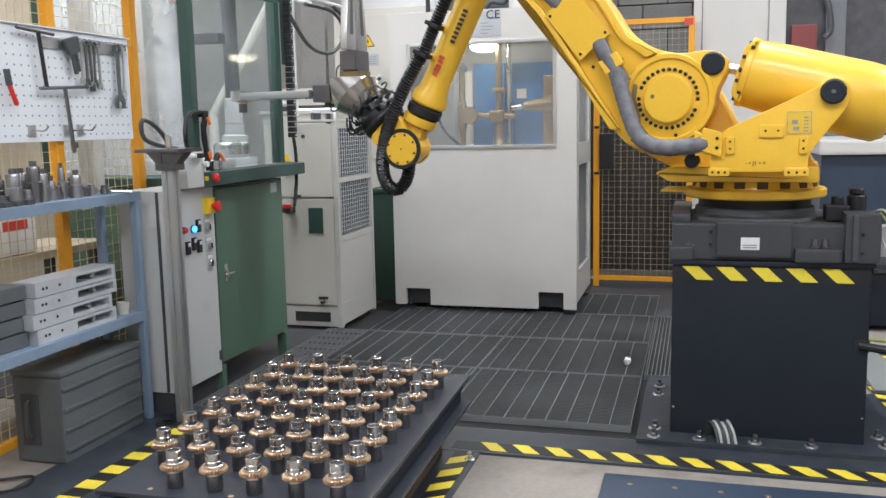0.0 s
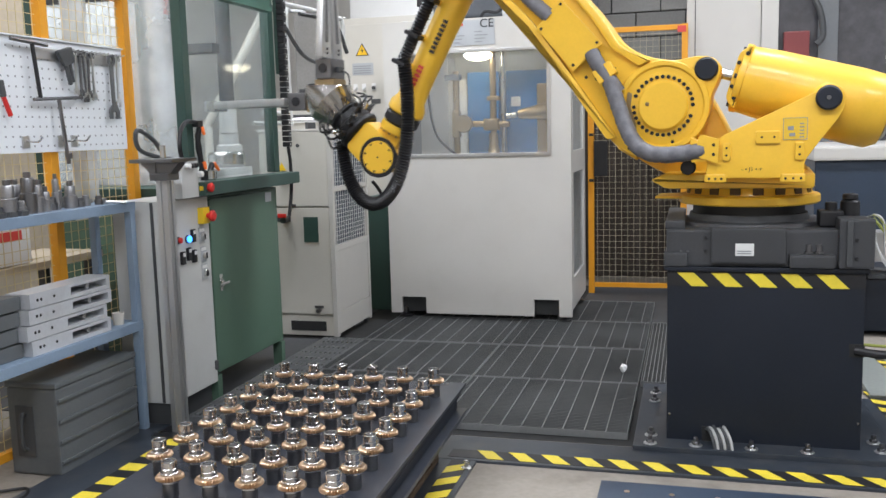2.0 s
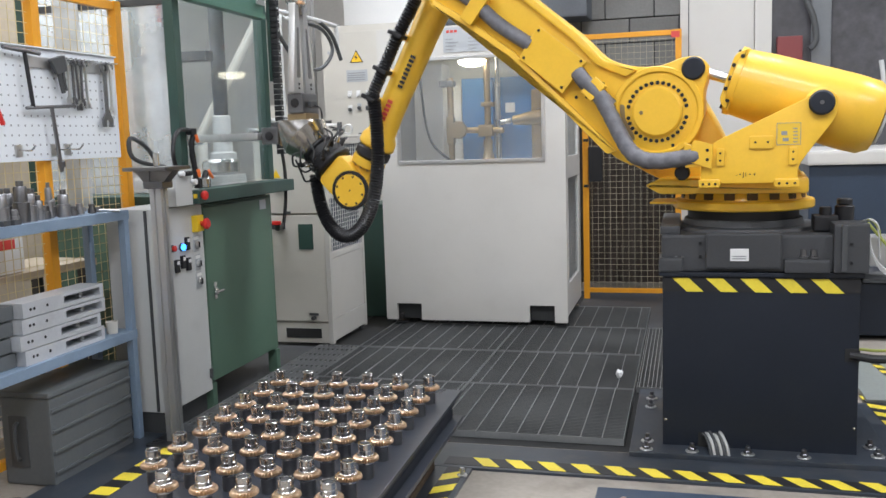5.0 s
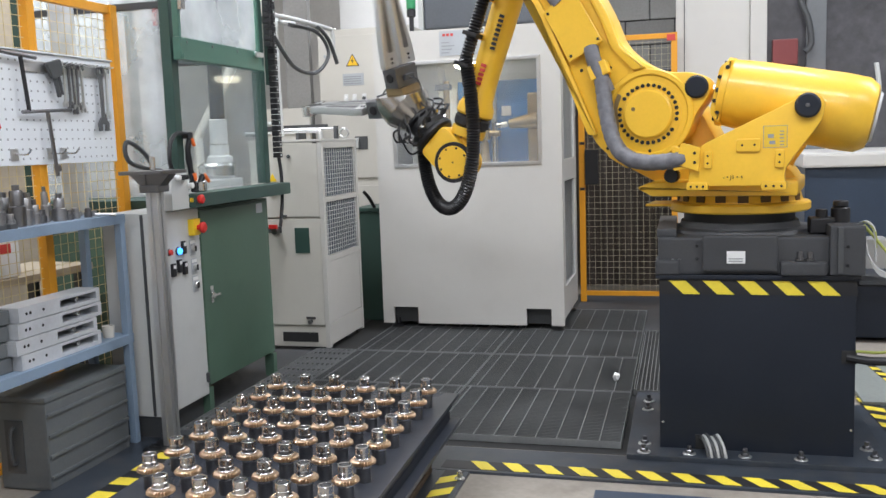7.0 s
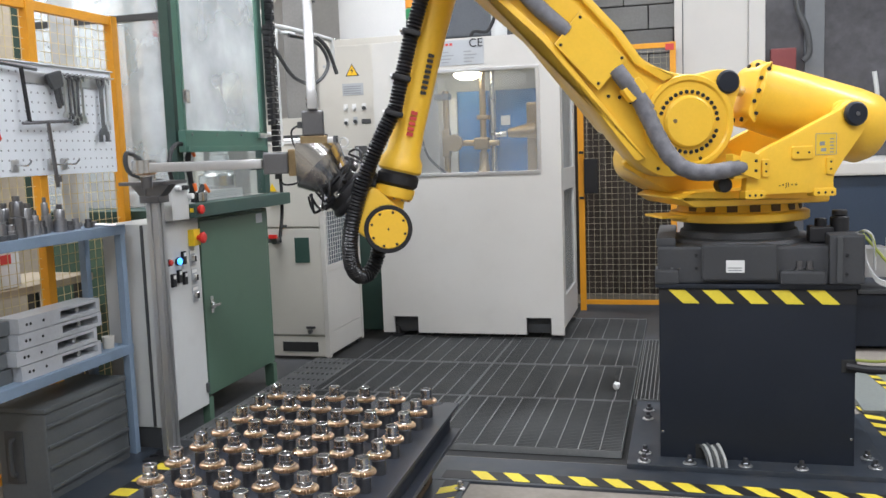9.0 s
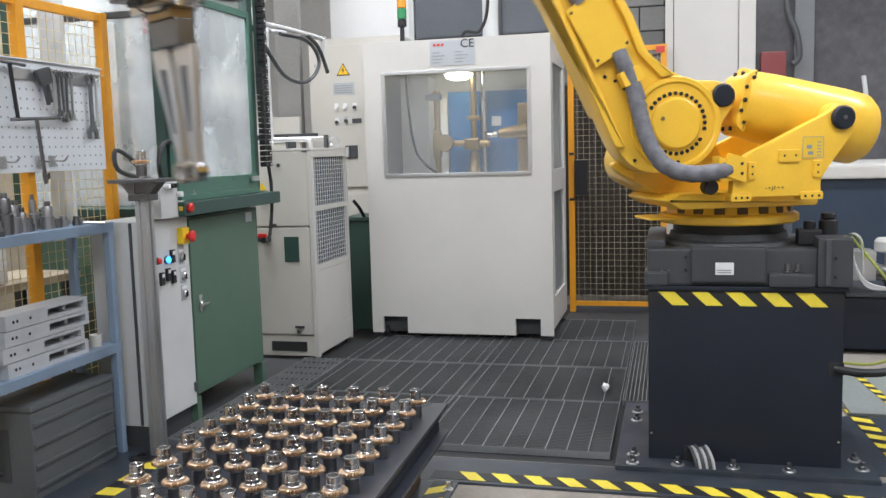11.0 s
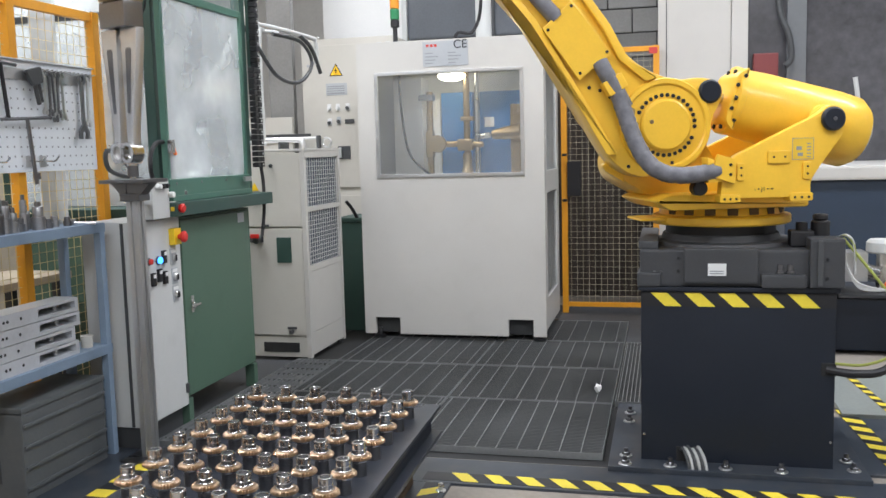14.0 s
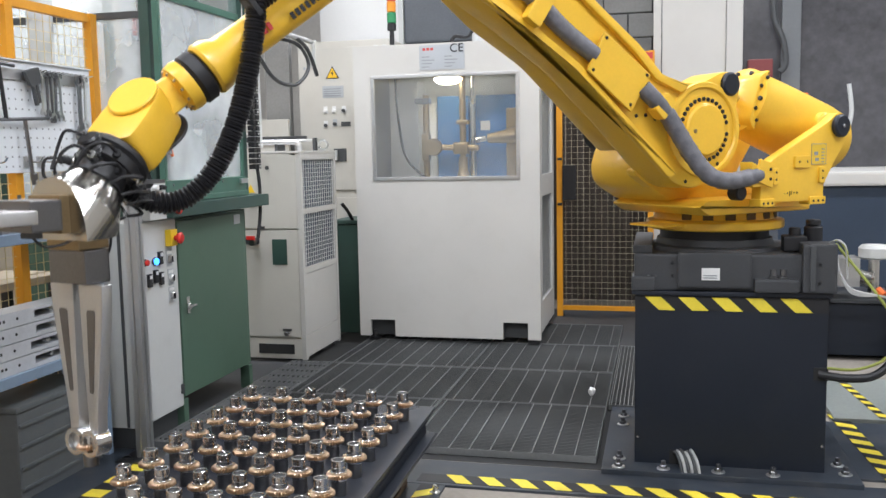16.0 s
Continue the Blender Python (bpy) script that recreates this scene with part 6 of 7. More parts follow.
for k in range(4):
    y0 = (2.66, 2.64, 2.655, 2.665)[k]
    y1 = (3.12, 3.10, 3.135, 3.13)[k]
    z = 0.486 + k * 0.058
    t = thing("steel_fixture", "slotted light steel clamping bar, stacked with others", "fixture", None, "stacked clamping bars")
    out = rounded([(y0, z), (y1, z), (y1, z + 0.055), (y0, z + 0.055)], [0.004, 0.02, 0.02, 0.004])
    bm = bmesh.new()
    hole = rounded([(y1 - 0.24, z + 0.014), (y1 - 0.02, z + 0.014), (y1 - 0.02, z + 0.043), (y1 - 0.24, z + 0.043)], 0.014)
    # top, bottom and end pieces round the slot
    for a0, a1, b0, b1 in ((y0, y1 - 0.24, z, z + 0.055), (y1 - 0.02, y1, z, z + 0.055), (y1 - 0.24, y1 - 0.02, z, z + 0.014), (y1 - 0.24, y1 - 0.02, z + 0.043, z + 0.055)):
        box(-2.40, -2.295, a0, a1, b0, b1, 0.0, bm)
    bmesh.ops.remove_doubles(bm, verts=bm.verts[:], dist=0.0005)
    part("bar", bm, FIXM, t)
    part("slot_back", box(-2.39, -2.385, y1 - 0.238, y1 - 0.022, z + 0.015, z + 0.042, 0), DSTEEL, t)
    for dy in (0.04, 0.06, 0.13):
        part("bore", cyl((-2.2955, y0 + dy, z + 0.028), (-2.2935, y0 + dy, z + 0.028), 0.006, 10), BLACK, t)
    part("slot_pin", cyl((-2.385, y1 - 0.12, z + 0.028), (-2.31, y1 - 0.12, z + 0.028), 0.011, 10), STEEL, t)
    t2_ = thing("grey_block", "dull grey plastic block behind the clamping bar", "block", None, "stacked grey blocks")
    part("block", box(-2.47, -2.33, y0 - 0.19, y0 - 0.005, z, z + 0.052, 0.005), BOXG, t2_)
cup = thing("small_cup", "cream plastic cup on the lower shelf", "cup")
part("cup", lathe([(0, 0), (0.022, 0), (0.026, 0.05), (0.023, 0.05), (0.019, 0.004), (0, 0.004)], (-2.335, 3.225, 0.485), None, 16), CREAM, cup, smooth=True)

crate = thing("tool_case", "dark grey ribbed transport case with a side handle", "case")
bm = box(-2.505, -2.285, 2.745, 3.245, 0.0, 0.34, 0.010)
part("shell", bm, BOXG, crate)
for k in range(4):
    part("rib", box(-2.284, -2.277, 2.75, 3.24, 0.045 + 0.08 * k, 0.058 + 0.08 * k, 0.003), BOXG, crate)
part("lid", box(-2.51, -2.28, 2.74, 3.25, 0.341, 0.362, 0.008), BOXG, crate)
part("handle", pipe(curve([(-2.43, 2.744, 0.10), (-2.43, 2.725, 0.11), (-2.43, 2.72, 0.17), (-2.43, 2.725, 0.23), (-2.43, 2.744, 0.24)], 14), 0.009, 8), DGREY, crate, smooth=True)
part("handle_plate", box(-2.47, -2.39, 2.741, 2.7448, 0.07, 0.27, 0.002), DGREY, crate)
flr = thing("floor_cable", "thin black cable lying on the floor", "cable")
part("cable", pipe(curve([(-2.55, 2.45, 0.008), (-2.40, 2.56, 0.008), (-2.32, 2.60, 0.008), (-2.28, 2.50, 0.008), (-2.40, 2.40, 0.008)], 24), 0.006, 6), BLACK, flr, smooth=True)


# ---- wire fences ----
def fence(name, label, m, length, height, posts, wire, pitch, z0=0.05, skip=()):
    """Orange framed wire fence along its x axis."""
    t = thing(name, label, "fence", m)
    for p in posts:
        part("post", box(p - 0.022, p + 0.022, -0.022, 0.022, 0.0, height, 0.003), ORANGE, t)
    edges = sorted(posts)
    for a, b in zip(edges, edges[1:]):
        part("bottom_rail", box(a + 0.0225, b - 0.0225, -0.015, 0.015, z0, z0 + 0.035, 0.003), ORANGE, t)
        part("top_rail", box(a + 0.0225, b - 0.0225, -0.015, 0.015, height - 0.04, height - 0.002, 0.003), ORANGE, t)
        n = max(1, int((b - a) / pitch))
        L_ = [((a + (b - a) * k / n, 0, z0 + 0.035), (a + (b - a) * k / n, 0, height - 0.04)) for k in range(1, n)]
        k = z0 + 0.035 + pitch
        while k < height - 0.05:
            L_.append(((a + 0.022, 0.004, k), (b - 0.022, 0.004, k)))
            k += pitch
        tagged(part("wire_mesh", wires(L_, 0.0016), wire, t), kind="stuff")
    return t


fence("side_fence", "orange framed wire fence behind the tool shelf", pose(-2.55, 1.55, 0, 0, 0, 88.7), 2.2, 1.92, (0.0, 1.56, 2.095), WIRE, 0.042)
fence("rear_fence", "orange framed wire gate beside the machine", pose(-0.748, 6.86, 0), 0.7, 1.99, (0.022, 0.70), WIREG, 0.045)
lk = thing("gate_lock", "black gate lock on the orange fence", "lock")
part("case", box(-0.70, -0.60, 6.80, 6.83, 0.90, 1.16, 0.005), BLACK, lk)
part("handle", box(-0.735, -0.70, 6.77, 6.80, 0.86, 0.88, 0.003), BLACK, lk)
part("handle", box(-0.735, -0.70, 6.77, 6.80, 1.20, 1.22, 0.003), BLACK, lk)
tag_ = thing("fence_tag", "red and white plastic tag on the fence", "tag")
part("tag", box(-0.10, -0.04, 6.832, 6.838, 1.93, 1.975, 0.001), REDL, tag_)

# pegboard with spanners
PBX = -2.478
peg = thing("pegboard", "white perforated pegboard hung on the fence", "pegboard")
part("board", box(PBX - 0.012, PBX, 2.30, 3.585, 1.220, 1.662, 0.002), PEG, peg)
part("top_lip", box(PBX - 0.012, PBX + 0.012, 2.30, 3.585, 1.6625, 1.668, 0.001), PEG, peg)
bm = bmesh.new()
for i in range(33):
    for j in range(11):
        y, z = 2.335 + i * 0.038, 1.245 + j * 0.038
        box(PBX, PBX + 0.0006, y - 0.0038, y + 0.0038, z - 0.0038, z + 0.0038, 0, bm)
tagged(part("hole", bm, INKG, peg), kind="stuff")
for y in (3.135, 3.215, 2.93):
    hk = thing("peg_hook", "small zinc hook on the pegboard", "hook", None, "pegboard hooks")
    part("plate", box(PBX + 0.0008, PBX + 0.006, y - 0.02, y + 0.02, 1.24, 1.285, 0.002), ALU, hk)
    part("prong", pipe(curve([(PBX + 0.006, y, 1.265), (PBX + 0.05, y + 0.01, 1.262), (PBX + 0.07, y + 0.012, 1.28)], 8), 0.004, 6), STEEL, hk)
rail_ = thing("hook_rail", "zinc hook rail along the pegboard top", "rail")
part("rail", box(PBX + 0.0008, PBX + 0.008, 3.02, 3.56, 1.585, 1.63, 0.002), ALU, rail_)
for k in range(13):
    part("hook", cyl((PBX + 0.008, 3.20 + 0.028 * k, 1.625), (PBX + 0.05, 3.20 + 0.028 * k, 1.632), 0.003, 6), STEEL, rail_)


def spanner(y, top, L_, wdt, material=STEEL, twist=0):
    """A combination spanner hanging from a hook."""
    t = thing("spanner", "chrome combination spanner hanging on the pegboard", "spanner", pose(PBX + 0.022, y, top) @ pose(0, 0, 0, twist, 0, 0), "spanners on the pegboard")
    m = pose(0, 0, 0, 0, 0, 90)
    out = rounded([(-wdt * 0.35, -L_ + wdt * 1.2), (wdt * 0.35, -L_ + wdt * 1.2), (wdt * 0.42, -wdt), (-wdt * 0.42, -wdt)], 0.002)
    part("shank", slab(out, 0.006, m, 0.001), material, t)
    part("ring_end", lathe([(wdt * 0.45, -0.005), (wdt * 0.85, -0.005), (wdt * 0.85, 0.005), (wdt * 0.45, 0.005), (wdt * 0.45, -0.005)], (0, 0, -wdt * 0.5), (1, 0, -wdt * 0.5), 16), material, t)
    c = -L_ + wdt * 0.7
    jaw = [(-wdt * 1.1, c - wdt * 0.9), (-wdt * 0.45, c - wdt * 0.9), (-wdt * 0.45, c), (0, c + wdt * 0.25), (wdt * 0.45, c), (wdt * 0.45, c - wdt * 0.9), (wdt * 1.1, c - wdt * 0.9), (wdt * 1.2, c + wdt * 0.2), (wdt * 0.5, c + wdt * 1.1), (-wdt * 0.5, c + wdt * 1.1), (-wdt * 1.2, c + wdt * 0.2)]
    part("open_jaw", slab(jaw, 0.009, m, 0.001), material, t)


for k, (y, L_, w_) in enumerate(((3.235, 0.17, 0.013), (3.262, 0.175, 0.014), (3.290, 0.185, 0.014), (3.318, 0.18, 0.015), (3.345, 0.19, 0.015), (3.285, 0.20, 0.013))):
    spanner(y, 1.625, L_, w_, DSTEEL if k % 2 else STEEL, (k % 3 - 1) * 2)
spanner(3.475, 1.625, 0.265, 0.030, DSTEEL)
spanner(3.52, 1.625, 0.215, 0.018, STEEL, -3)
tk = thing("t_handle_wrench", "long steel T-handle wrench hanging on the pegboard", "wrench")
part("shaft", cyl((PBX + 0.03, 3.135, 1.17), (PBX + 0.03, 3.105, 1.43), 0.008, 10), DSTEEL, tk, smooth=True)
part("grip", cyl((PBX + 0.03, 2.96, 1.425), (PBX + 0.03, 3.25, 1.44), 0.007, 10), DSTEEL, tk, smooth=True)
part("socket", cyl((PBX + 0.03, 3.14, 1.19), (PBX + 0.03, 3.136, 1.215), 0.014, 12), DSTEEL, tk)
tk = thing("hex_wrench", "black T-handle hex wrench hanging on the pegboard", "wrench")
part("shaft", cyl((PBX + 0.03, 3.00, 1.43), (PBX + 0.03, 2.975, 1.64), 0.008, 10), BLACK, tk, smooth=True)
part("grip", cyl((PBX + 0.03, 2.86, 1.648), (PBX + 0.03, 3.06, 1.638), 0.008, 10), DSTEEL, tk, smooth=True)
tk = thing("pipe_pliers", "dark adjustable pliers hanging on the pegboard", "pliers")
part("head", slab(rounded([(3.11, 1.62), (3.20, 1.645), (3.21, 1.58), (3.15, 1.56)], 0.012), 0.018, Matrix.Translation((PBX + 0.03, 0, 0)) @ pose(0, 0, 0, 0, 0, 90), 0.003), DGREY, tk)
part("grip", cyl((PBX + 0.03, 3.165, 1.57), (PBX + 0.03, 3.185, 1.49), 0.009, 8), DGREY, tk)
part("grip", cyl((PBX + 0.03, 3.185, 1.58), (PBX + 0.03, 3.20, 1.50), 0.009, 8), DGREY, tk)
tk = thing("red_pliers", "pliers with red grips hanging on the pegboard", "pliers")
part("grip", cyl((PBX + 0.03, 2.80, 1.43), (PBX + 0.03, 2.83, 1.36), 0.009, 8), RED, tk)
part("head", cyl((PBX + 0.03, 2.79, 1.49), (PBX + 0.03, 2.80, 1.43), 0.012, 8), DGREY, tk)

# beyond the side fence
wb = thing("wall_cabinet", "white sheet cabinet standing behind the fence", "cabinet")
part("body", box(-3.859, -3.45, 2.2, 3.75, 1.45, 2.10, 0.005), CREAM, wb)
wb = thing("white_carton", "white carton with a red label behind the fence", "carton")
part("carton", box(-2.90, -2.68, 2.55, 3.15, 0.76, 0.97, 0.004), PAPER, wb)
part("red_label", box(-2.6798, -2.678, 2.96, 3.10, 0.86, 0.90, 0), REDL, wb)
tb = thing("side_table", "plain beige table carrying a carton behind the fence", "table")
part("top", box(-3.0, -2.66, 2.4, 3.6, 0.72, 0.755, 0.004), BEIGE, tb)
for y in (2.45, 3.55):
    part("leg", box(-2.98, -2.94, y - 0.02, y + 0.02, 0, 0.719, 0.003), DGREY, tb)
    part("leg", box(-2.72, -2.68, y - 0.02, y + 0.02, 0, 0.719, 0.003), DGREY, tb)
curt = thing("strip_curtain", "translucent pale plastic strip beside the fence post", "curtain")
part("strip", box(-2.72, -2.715, 3.50, 3.68, 0.9, 2.05, 0.001), glass("milky_plastic", (0.9, 0.9, 0.88), 0.3, 0.35), curt)
part("rod", cyl((-2.7175, 3.45, 2.05), (-2.7175, 3.75, 2.05), 0.01, 8), DSTEEL, curt)
drum = thing("round_hood", "pale rounded extraction hood above the cell", "hood")
part("shell", lathe([(0.30, 0), (0.30, 0.06), (0.22, 0.16), (0.10, 0.22), (0, 0.23)], (-2.75, 4.0, 2.83), None, 32), CREAM, drum, smooth=True)

# pipes and bracket behind the cell
pb = thing("pipe_bracket", "grey bent pipe frame with looping black hoses", "pipe")
part("pipe", pipe(curve([(-2.30, 4.90, 1.38), (-2.30, 4.90, 1.98), (-2.28, 4.95, 2.02), (-2.24, 5.6, 2.02), (-2.23, 5.68, 1.99), (-2.23, 5.68, 1.85)], 40), 0.014, 10), LGREY, pb, smooth=True)
part("pipe", pipe(curve([(-2.36, 5.10, 1.32), (-2.36, 5.10, 1.98), (-2.35, 5.15, 2.01), (-2.33, 5.30, 2.02)], 30), 0.012, 10), LGREY, pb, smooth=True)
part("hose", pipe(curve([(-2.30, 4.70, 2.02), (-2.28, 4.85, 1.92), (-2.26, 5.1, 1.74), (-2.24, 5.4, 1.72), (-2.23, 5.60, 1.85), (-2.26, 5.5, 1.98), (-2.32, 5.2, 2.0)], 40), 0.012, 10), DGREY, pb, "black looping hose", True)
part("hose", pipe(curve([(-2.25, 5.45, 2.02), (-2.23, 5.6, 1.95), (-2.22, 5.72, 1.80)], 16), 0.013, 10), DGREY, pb, smooth=True)
part("arm", cyl((-2.30, 4.60, 1.39), (-2.30, 4.91, 1.39), 0.014, 8), LGREY, pb)
part("arm", cyl((-2.36, 4.60, 1.335), (-2.36, 5.11, 1.335), 0.012, 8), LGREY, pb)
dp = thing("diagonal_brace", "pale round pipe leaning against the wall", "pipe")
part("pipe", cyl((-3.45, 6.0, 1.35), (-2.62, 6.1, 2.75), 0.035, 14), CREAM, dp, smooth=True)
part("foot", cyl((-3.45, 6.0, 0.0), (-3.45, 6.0, 1.36), 0.035, 14), CREAM, dp, smooth=True)
# plain panel added in place of a brownish grey column
gp = thing("wall_duct", "plain grey panel standing as a column behind the pipes", "duct")
part("panel", box(-3.0, -2.80, 6.62, 6.68, 0.0, 3.0, 0.004), BLOCK, gp)
pw = thing("pale_partition", "pale painted partition behind the electric cabinet", "partition")
part("sheet", box(-2.79, -2.10, 7.30, 7.34, 0.0, 3.6, 0.004), PAPER, pw)
part("post", box(-2.095, -2.055, 7.28, 7.36, 0.0, 3.6, 0.004), LGREY, pw)
lw = thing("lower_pale_panel", "pale sheet panel behind the cooling unit", "panel")
part("panel", box(-3.2, -2.75, 6.45, 6.48, 0.0, 1.55, 0.003), CREAM, lw)
part("rail", box(-3.2, -2.60, 6.42, 6.449, 1.38, 1.42, 0.003), DGREY, lw)

# ---- behind the robot ----
wcab = thing("white_machine_door", "tall white sheet door of the large machine", "machine door")
part("door", box(-0.036, 0.475, 6.92, 6.96, 0.3, 3.6, 0.004), WHITE, wcab)
part("door_edge", box(0.478, 0.592, 6.90, 6.96, 0.3, 3.6, 0.006), WHITE, wcab)
part("seal", box(0.02, 0.026, 6.916, 6.9195, 0.3, 3.6, 0.0), DGREY, wcab)
bigm = thing("large_machine", "large machine with tinted windows, white ledge and navy base", "machine")
part("window", box(0.60, 3.4, 6.98, 7.0, 1.1, 3.6, 0), DARKGLASS, bigm, "dark tinted window")
part("body", box(0.66, 3.4, 7.01, 7.6, 0.0, 3.6, 0.01), DKBLUE, bigm)
part("ledge", box(0.685, 3.4, 5.60, 6.97, 1.035, 1.118, 0.015), WHITE, bigm, "white rounded ledge")
part("base", box(0.70, 3.4, 5.63, 6.96, 0.045, 1.034, 0.01), DKBLUE, bigm, "navy painted base")
part("window_post", box(0.86, 0.99, 6.94, 6.979, 1.12, 3.6, 0.006), mat("shaded_grey_paint", (0.16, 0.17, 0.18), 0.4), bigm)
part("red_box", box(0.63, 0.80, 6.90, 6.979, 1.72, 1.90, 0.01), mat("dull_red_paint", (0.20, 0.04, 0.04), 0.5), bigm)
part("red_light", box(0.87, 1.04, 6.88, 6.939, 1.60, 1.65, 0.008), ORPL, bigm)
part("hose", pipe(curve([(0.78, 6.90, 2.6), (0.80, 6.88, 2.2), (0.86, 6.86, 2.02), (0.88, 6.86, 1.86), (0.84, 6.86, 1.80)], 20), 0.022, 10), DGREY, bigm, smooth=True)
part("arc_hose", pipe(curve([(1.10, 6.85, 1.20), (1.25, 6.85, 1.30), (1.32, 6.85, 1.48), (1.30, 6.85, 1.7)], 20), 0.016, 8), LGREY, bigm, smooth=True)
# pale solid bar drawn as a reflection in the tinted window
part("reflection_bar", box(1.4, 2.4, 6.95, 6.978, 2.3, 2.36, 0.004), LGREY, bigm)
dk = thing("dark_curtain", "dark brown welding curtain behind the wire gate", "curtain")
bm = bmesh.new()
cols = []
for k in range(61):
    x = -1.05 + 1.35 * k / 60
    y = 7.35 + 0.035 * math.sin(k * 1.15) + 0.015 * math.sin(k * 0.37)
    cols.append([bm.verts.new((x, y, z)) for z in (0.05, 0.9, 1.75)])
for a, b in zip(cols, cols[1:]):
    for i in range(2):
        bm.faces.new((a[i], b[i], b[i + 1], a[i + 1]))
part("cloth", bm, mat("brown_curtain", (0.055, 0.042, 0.035), 0.6, grain=30, vary=0.35, blotch=6), dk, smooth=True)
part("rod", cyl((-1.1, 7.35, 1.76), (0.35, 7.35, 1.76), 0.012, 8), DSTEEL, dk)
structure("dark_floor_patch", box(-0.75, 0.6, 5.72, 7.3, -0.003, 0.004, 0), DCONC, "dark floor by the wire gate", "floor")
# block wall
bw = tagged(new("block_wall"), "grey concrete block wall", "wall", "", "structure")
part("mortar", box(-2.0, 0.8, 7.82, 7.98, 0, 3.6, 0), DCONC, bw)
bmesh_block = bmesh.new()
box(-0.195, 0.195, -0.02, 0.02, -0.095, 0.095, 0.006, bmesh_block)
pb0 = part("block", bmesh_block, BLOCK, bw)
first = True
for r in range(18):
    for k in range(7):
        x, z = -1.85 + k * 0.40 + (0.2 if r % 2 else 0), 0.10 + r * 0.20
        if first:
            o = pb0
            first = False
        else:
            o = new("block", pb0.data)
            o.parent = bw
        o.location = (x, 7.805, z)
db = thing("overhead_duct", "dark blue-grey duct across the back of the hall", "duct")
part("duct", box(-2.05, -0.75, 7.3, 7.7, 2.18, 2.9, 0.02), mat("dark_duct", (0.10, 0.11, 0.125), 0.5, vary=0.2), db)
part("flange", box(-1.36, -1.32, 7.28, 7.72, 2.16, 2.92, 0.004), DGREY, db)
for x in (-1.9, -0.9):
    part("hanger", cyl((x, 7.5, 2.9), (x, 7.5, 4.6), 0.012, 8), DSTEEL, db)
kb = thing("steel_ramp_plate", "bare steel ramp plate with hazard tape beside the pedestal", "plate")
part("plate", box(0.80, 1.35, 4.32, 5.1, 0.0, 0.02, 0.003), mat("ramp_grey", (0.28, 0.30, 0.28), 0.45, 0.3, vary=0.2), kb)
hazard("hazard_tape_ramp", (0.93, 5.1, 0.021), (1.0, 4.34, 0.021), 0.04, 0, 7, 0.02)
hazard("hazard_tape_corner", (0.785, 4.45, 0.006), (0.86, 3.36, 0.006), 0.075, 0, 9, 0.04)
structure("floor_frame_east", box(0.76, 1.05, 3.556, 4.31, -0.02, 0.005, 0.002), FRAMEP, "dark painted steel floor frame beside the pedestal", "frame")


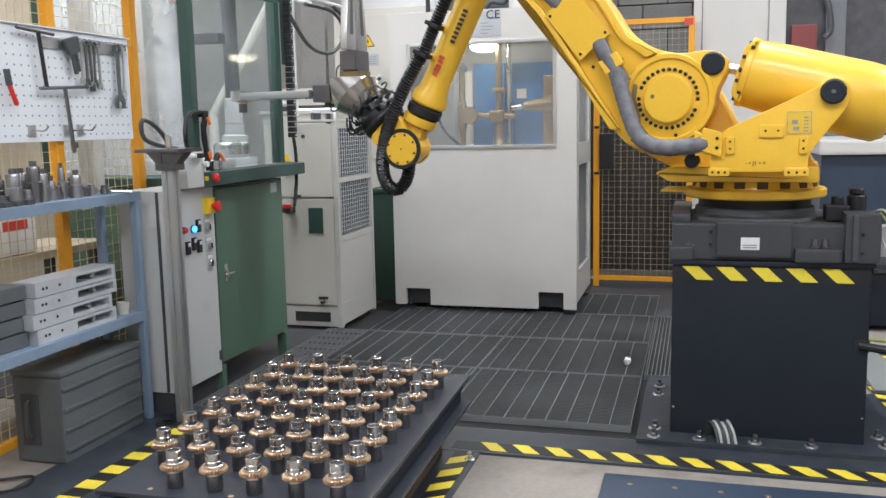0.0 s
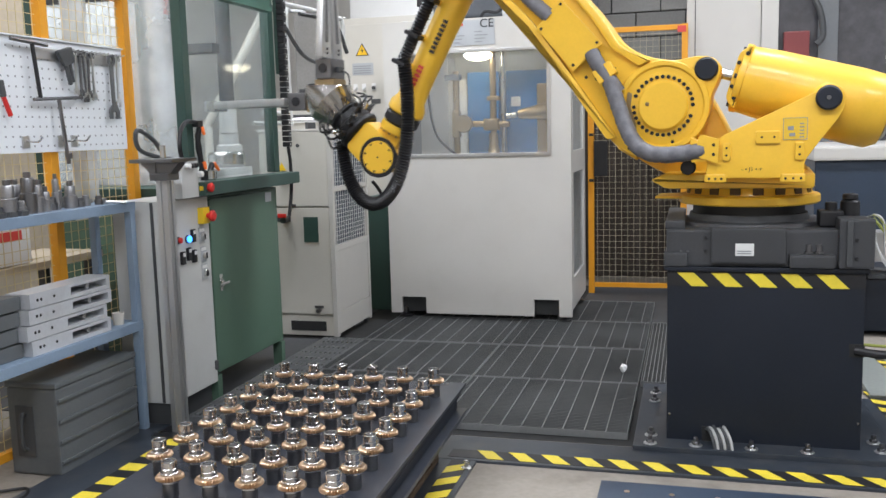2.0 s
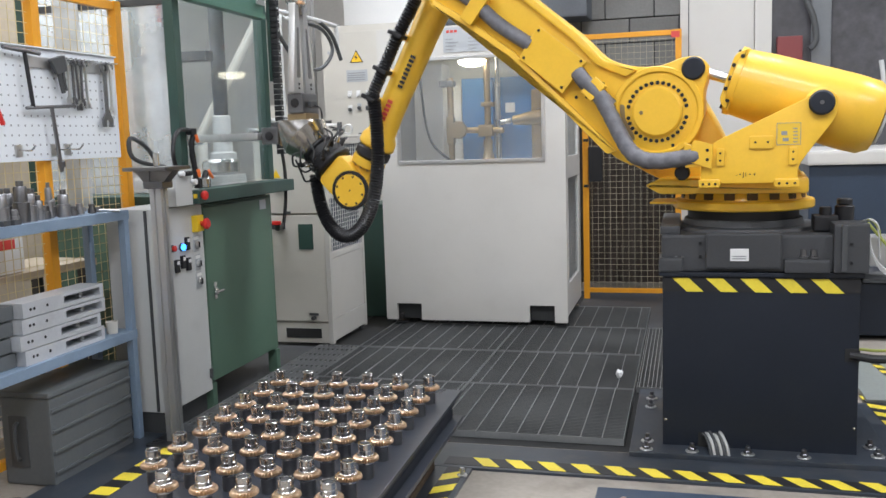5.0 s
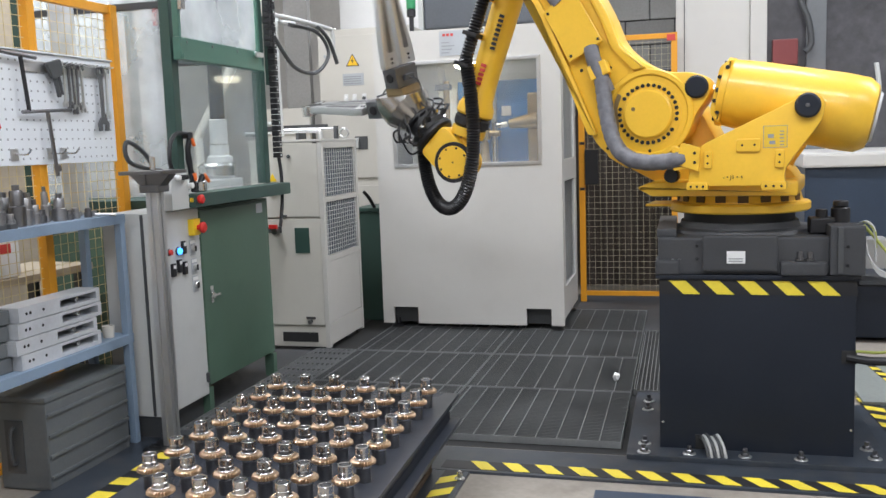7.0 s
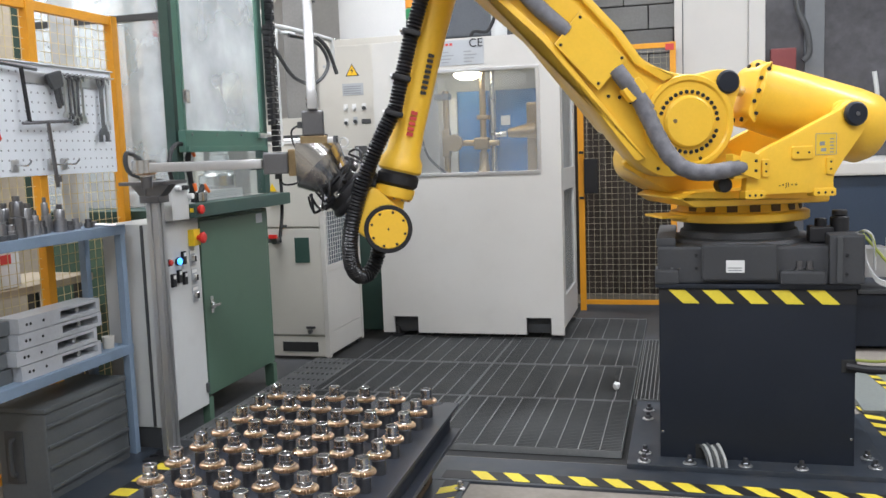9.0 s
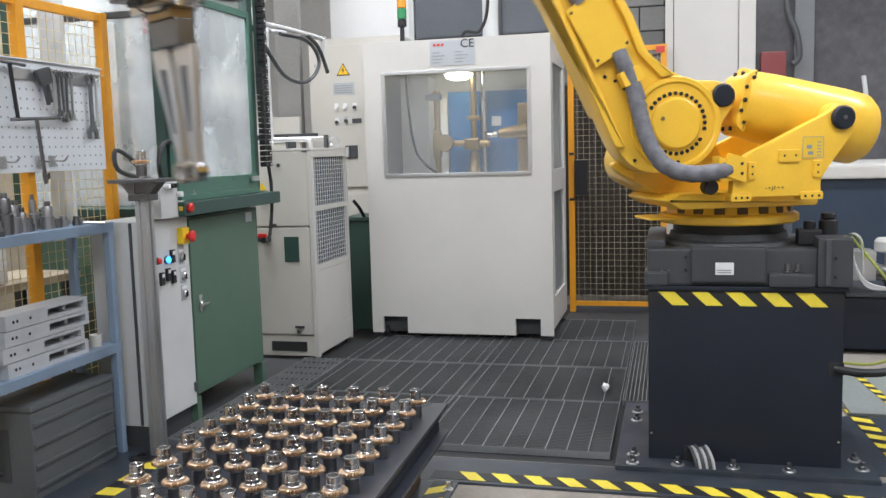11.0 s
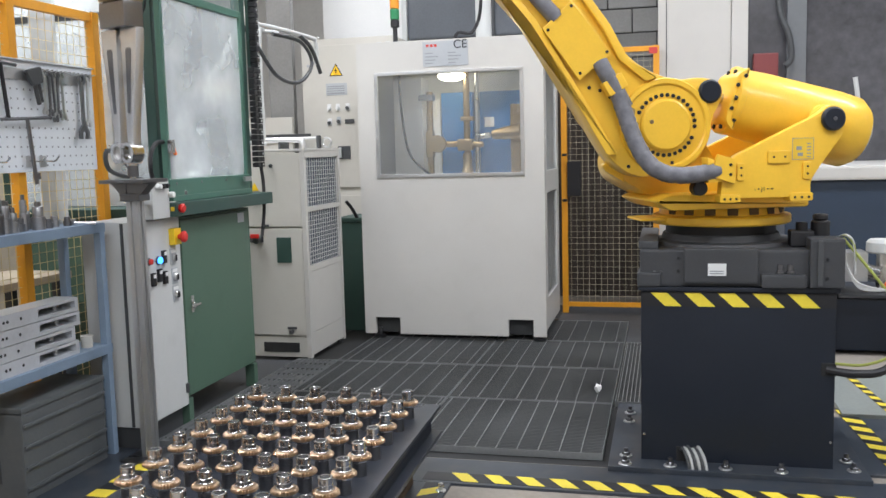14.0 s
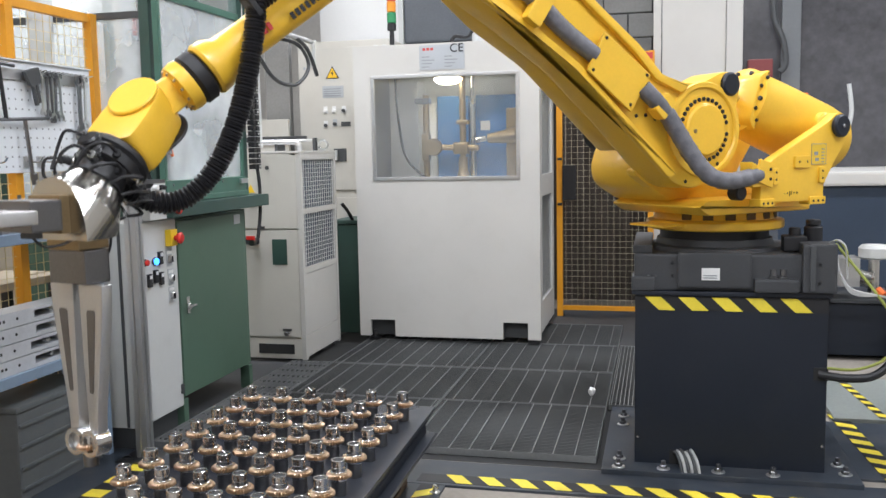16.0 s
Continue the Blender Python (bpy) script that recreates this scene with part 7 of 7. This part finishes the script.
# ---- what moves ----
def motions():
    """Joint turns of the robot by time: upright axis, upper arm's lean, forearm's dip, wrist's roll, its bend, the tool's spin."""
    joints = [
        (0.0, -6.1, 32.2, 63.7, 0, 108.5, 0), (0.5, -6.6, 21.0, 71.6, 0, 115.9, 0), (0.7, -7.2, 21.2, 71.7, 0, 116.4, 6),
        (0.9, -7.7, 21.3, 71.7, 0, 116.6, 32), (1.0, -7.9, 21.4, 71.7, 0, 116.7, 55), (1.25, -7.9, 22, 71.4, 0, 116.4, 130),
        (1.5, -7.9, 23.0, 70.8, 0, 115.8, 178), (2.0, -4.6, 34.4, 61.6, 0, 106.6, 180), (2.5, -4.9, 38.6, 60.2, 0, 105.0, 180),
        (3.0, -5.1, 41.7, 61.0, 0, 105.3, 180), (3.5, -5.0, 44.4, 62.8, 0, 107.2, 180), (4.0, -4.8, 46.4, 64.4, 0, 108.7, 180),
        (4.2, -4.8, 46.6, 64.5, 0, 108.9, 180), (4.8, -4.8, 45.5, 63.6, 0, 108.2, 180), (5.3, -4.9, 40.0, 60.6, 0, 105.3, 180),
        (5.8, -8.0, 28, 67, 0, 112, 180), (6.3, -10.6, 22.3, 71.0, 0, 115.3, 180), (6.5, -10.6, 22.3, 70.8, 0, 115.1, 180),
        (6.8, -10.2, 22.0, 70.4, 0, 115.1, 172), (7.0, -9.6, 21.8, 70.1, 0, 115.1, 158), (7.25, -9.4, 22.2, 69.6, 0, 114.4, 92),
        (7.5, -8.6, 23.2, 68.6, 0, 113.4, 22), (7.75, 3.0, 26.2, 69.0, 0, 113.9, 2), (8.0, 18.0, 29.8, 69.8, 0, 114.7, 0),
        (8.5, 20.6, 34.2, 72.5, 0, 117.5, 0), (9.0, 21.6, 37.9, 75.4, 0, 120.4, 0), (9.2, 21.6, 38.6, 76.0, 0, 121, 0),
        (9.6, 21.4, 31, 68, -12, 112, 10), (10.1, 21.0, 12, 45, -50, 85, 45), (10.6, 20.5, 10, 22, -105, 66, 85),
        (11.0, 19.8, 23.3, 14, -138.9, 56.2, 113.5), (11.3, 17.9, 30.3, 9.2, -138.9, 56.2, 113.5), (11.5, 17.9, 30.3, 9.2, -138.9, 56.2, 113.5),
        (13.9, 17.9, 30.3, 9.2, -138.9, 56.2, 113.5), (14.1, 17.9, 29.8, 8.2, -138.9, 56.2, 113.5), (14.4, 17.8, 28.3, 14.0, -135.1, 56.8, 104.2),
        (14.6, 17.4, 13.3, 6.6, -138.0, 62.4, 109.9), (14.8, 17.1, -3.3, 8.1, -137.4, 61.5, 108.5), (15.0, 20.6, -6.9, 9.5, -137.8, 58.1, 110.3),
        (15.3, 30.3, 11.4, 19.1, -135.6, 44.7, 110.6), (15.5, 34.8, 26.6, 26.7, -130.7, 36.5, 106.5), (16.0, 41.5, 47.8, 37.0, -118.3, 25.9, 96.3),
    ]
    solids = (turret, arm, forearm, wrist, tool, balancer, rod)
    rows = [[] for _ in range(len(solids) + HOSE_N + SLV_N)]
    for k in range(161):
        t = k / 10
        *m, h, sl = links(*glide(joints, t))
        for r, p in zip(rows, (*m, *h, *sl)):
            r.append((t, p))
    for ob, r in zip((*solids, *hose_parts, *sleeve_parts), rows):
        walk(ob, r)
    # the carried gear: in the gripper, on the pole's table, and away again
    carried = []
    rest = pose(-2.10, 3.275, 1.19)
    for k in range(161):
        t = k / 10
        tool_m = robot.matrix_basis @ links(*glide(joints, t))[4]
        tip = tool_m @ Vector((0.052 + 0.41, LF, 0.470 + 0.41))
        held = Matrix.Translation(tip - Vector((0, 0, 0.08)))
        w = min(1.0, max(0.0, (t - 9.2) / 0.4)) * min(1.0, max(0.0, (14.4 - t) / 0.4))
        carried.append((t, held.lerp(rest, w * w * (3 - 2 * w))))
    walk(moving_gear, carried)
    # the guard door comes down and stays
    door = [(0.0, 0.85), (6.1, 0.85), (6.5, 0.73), (7.0, 0.60), (7.5, 0.49), (8.0, 0.395), (8.5, 0.31), (9.0, 0.232), (9.2, 0.20), (10.2, 0.04), (10.6, 0.0), (16.0, 0.0)]
    walk(guard_door, [(k / 10, pose(0, 0, glide(door, k / 10)[0])) for k in range(161)])


motions()
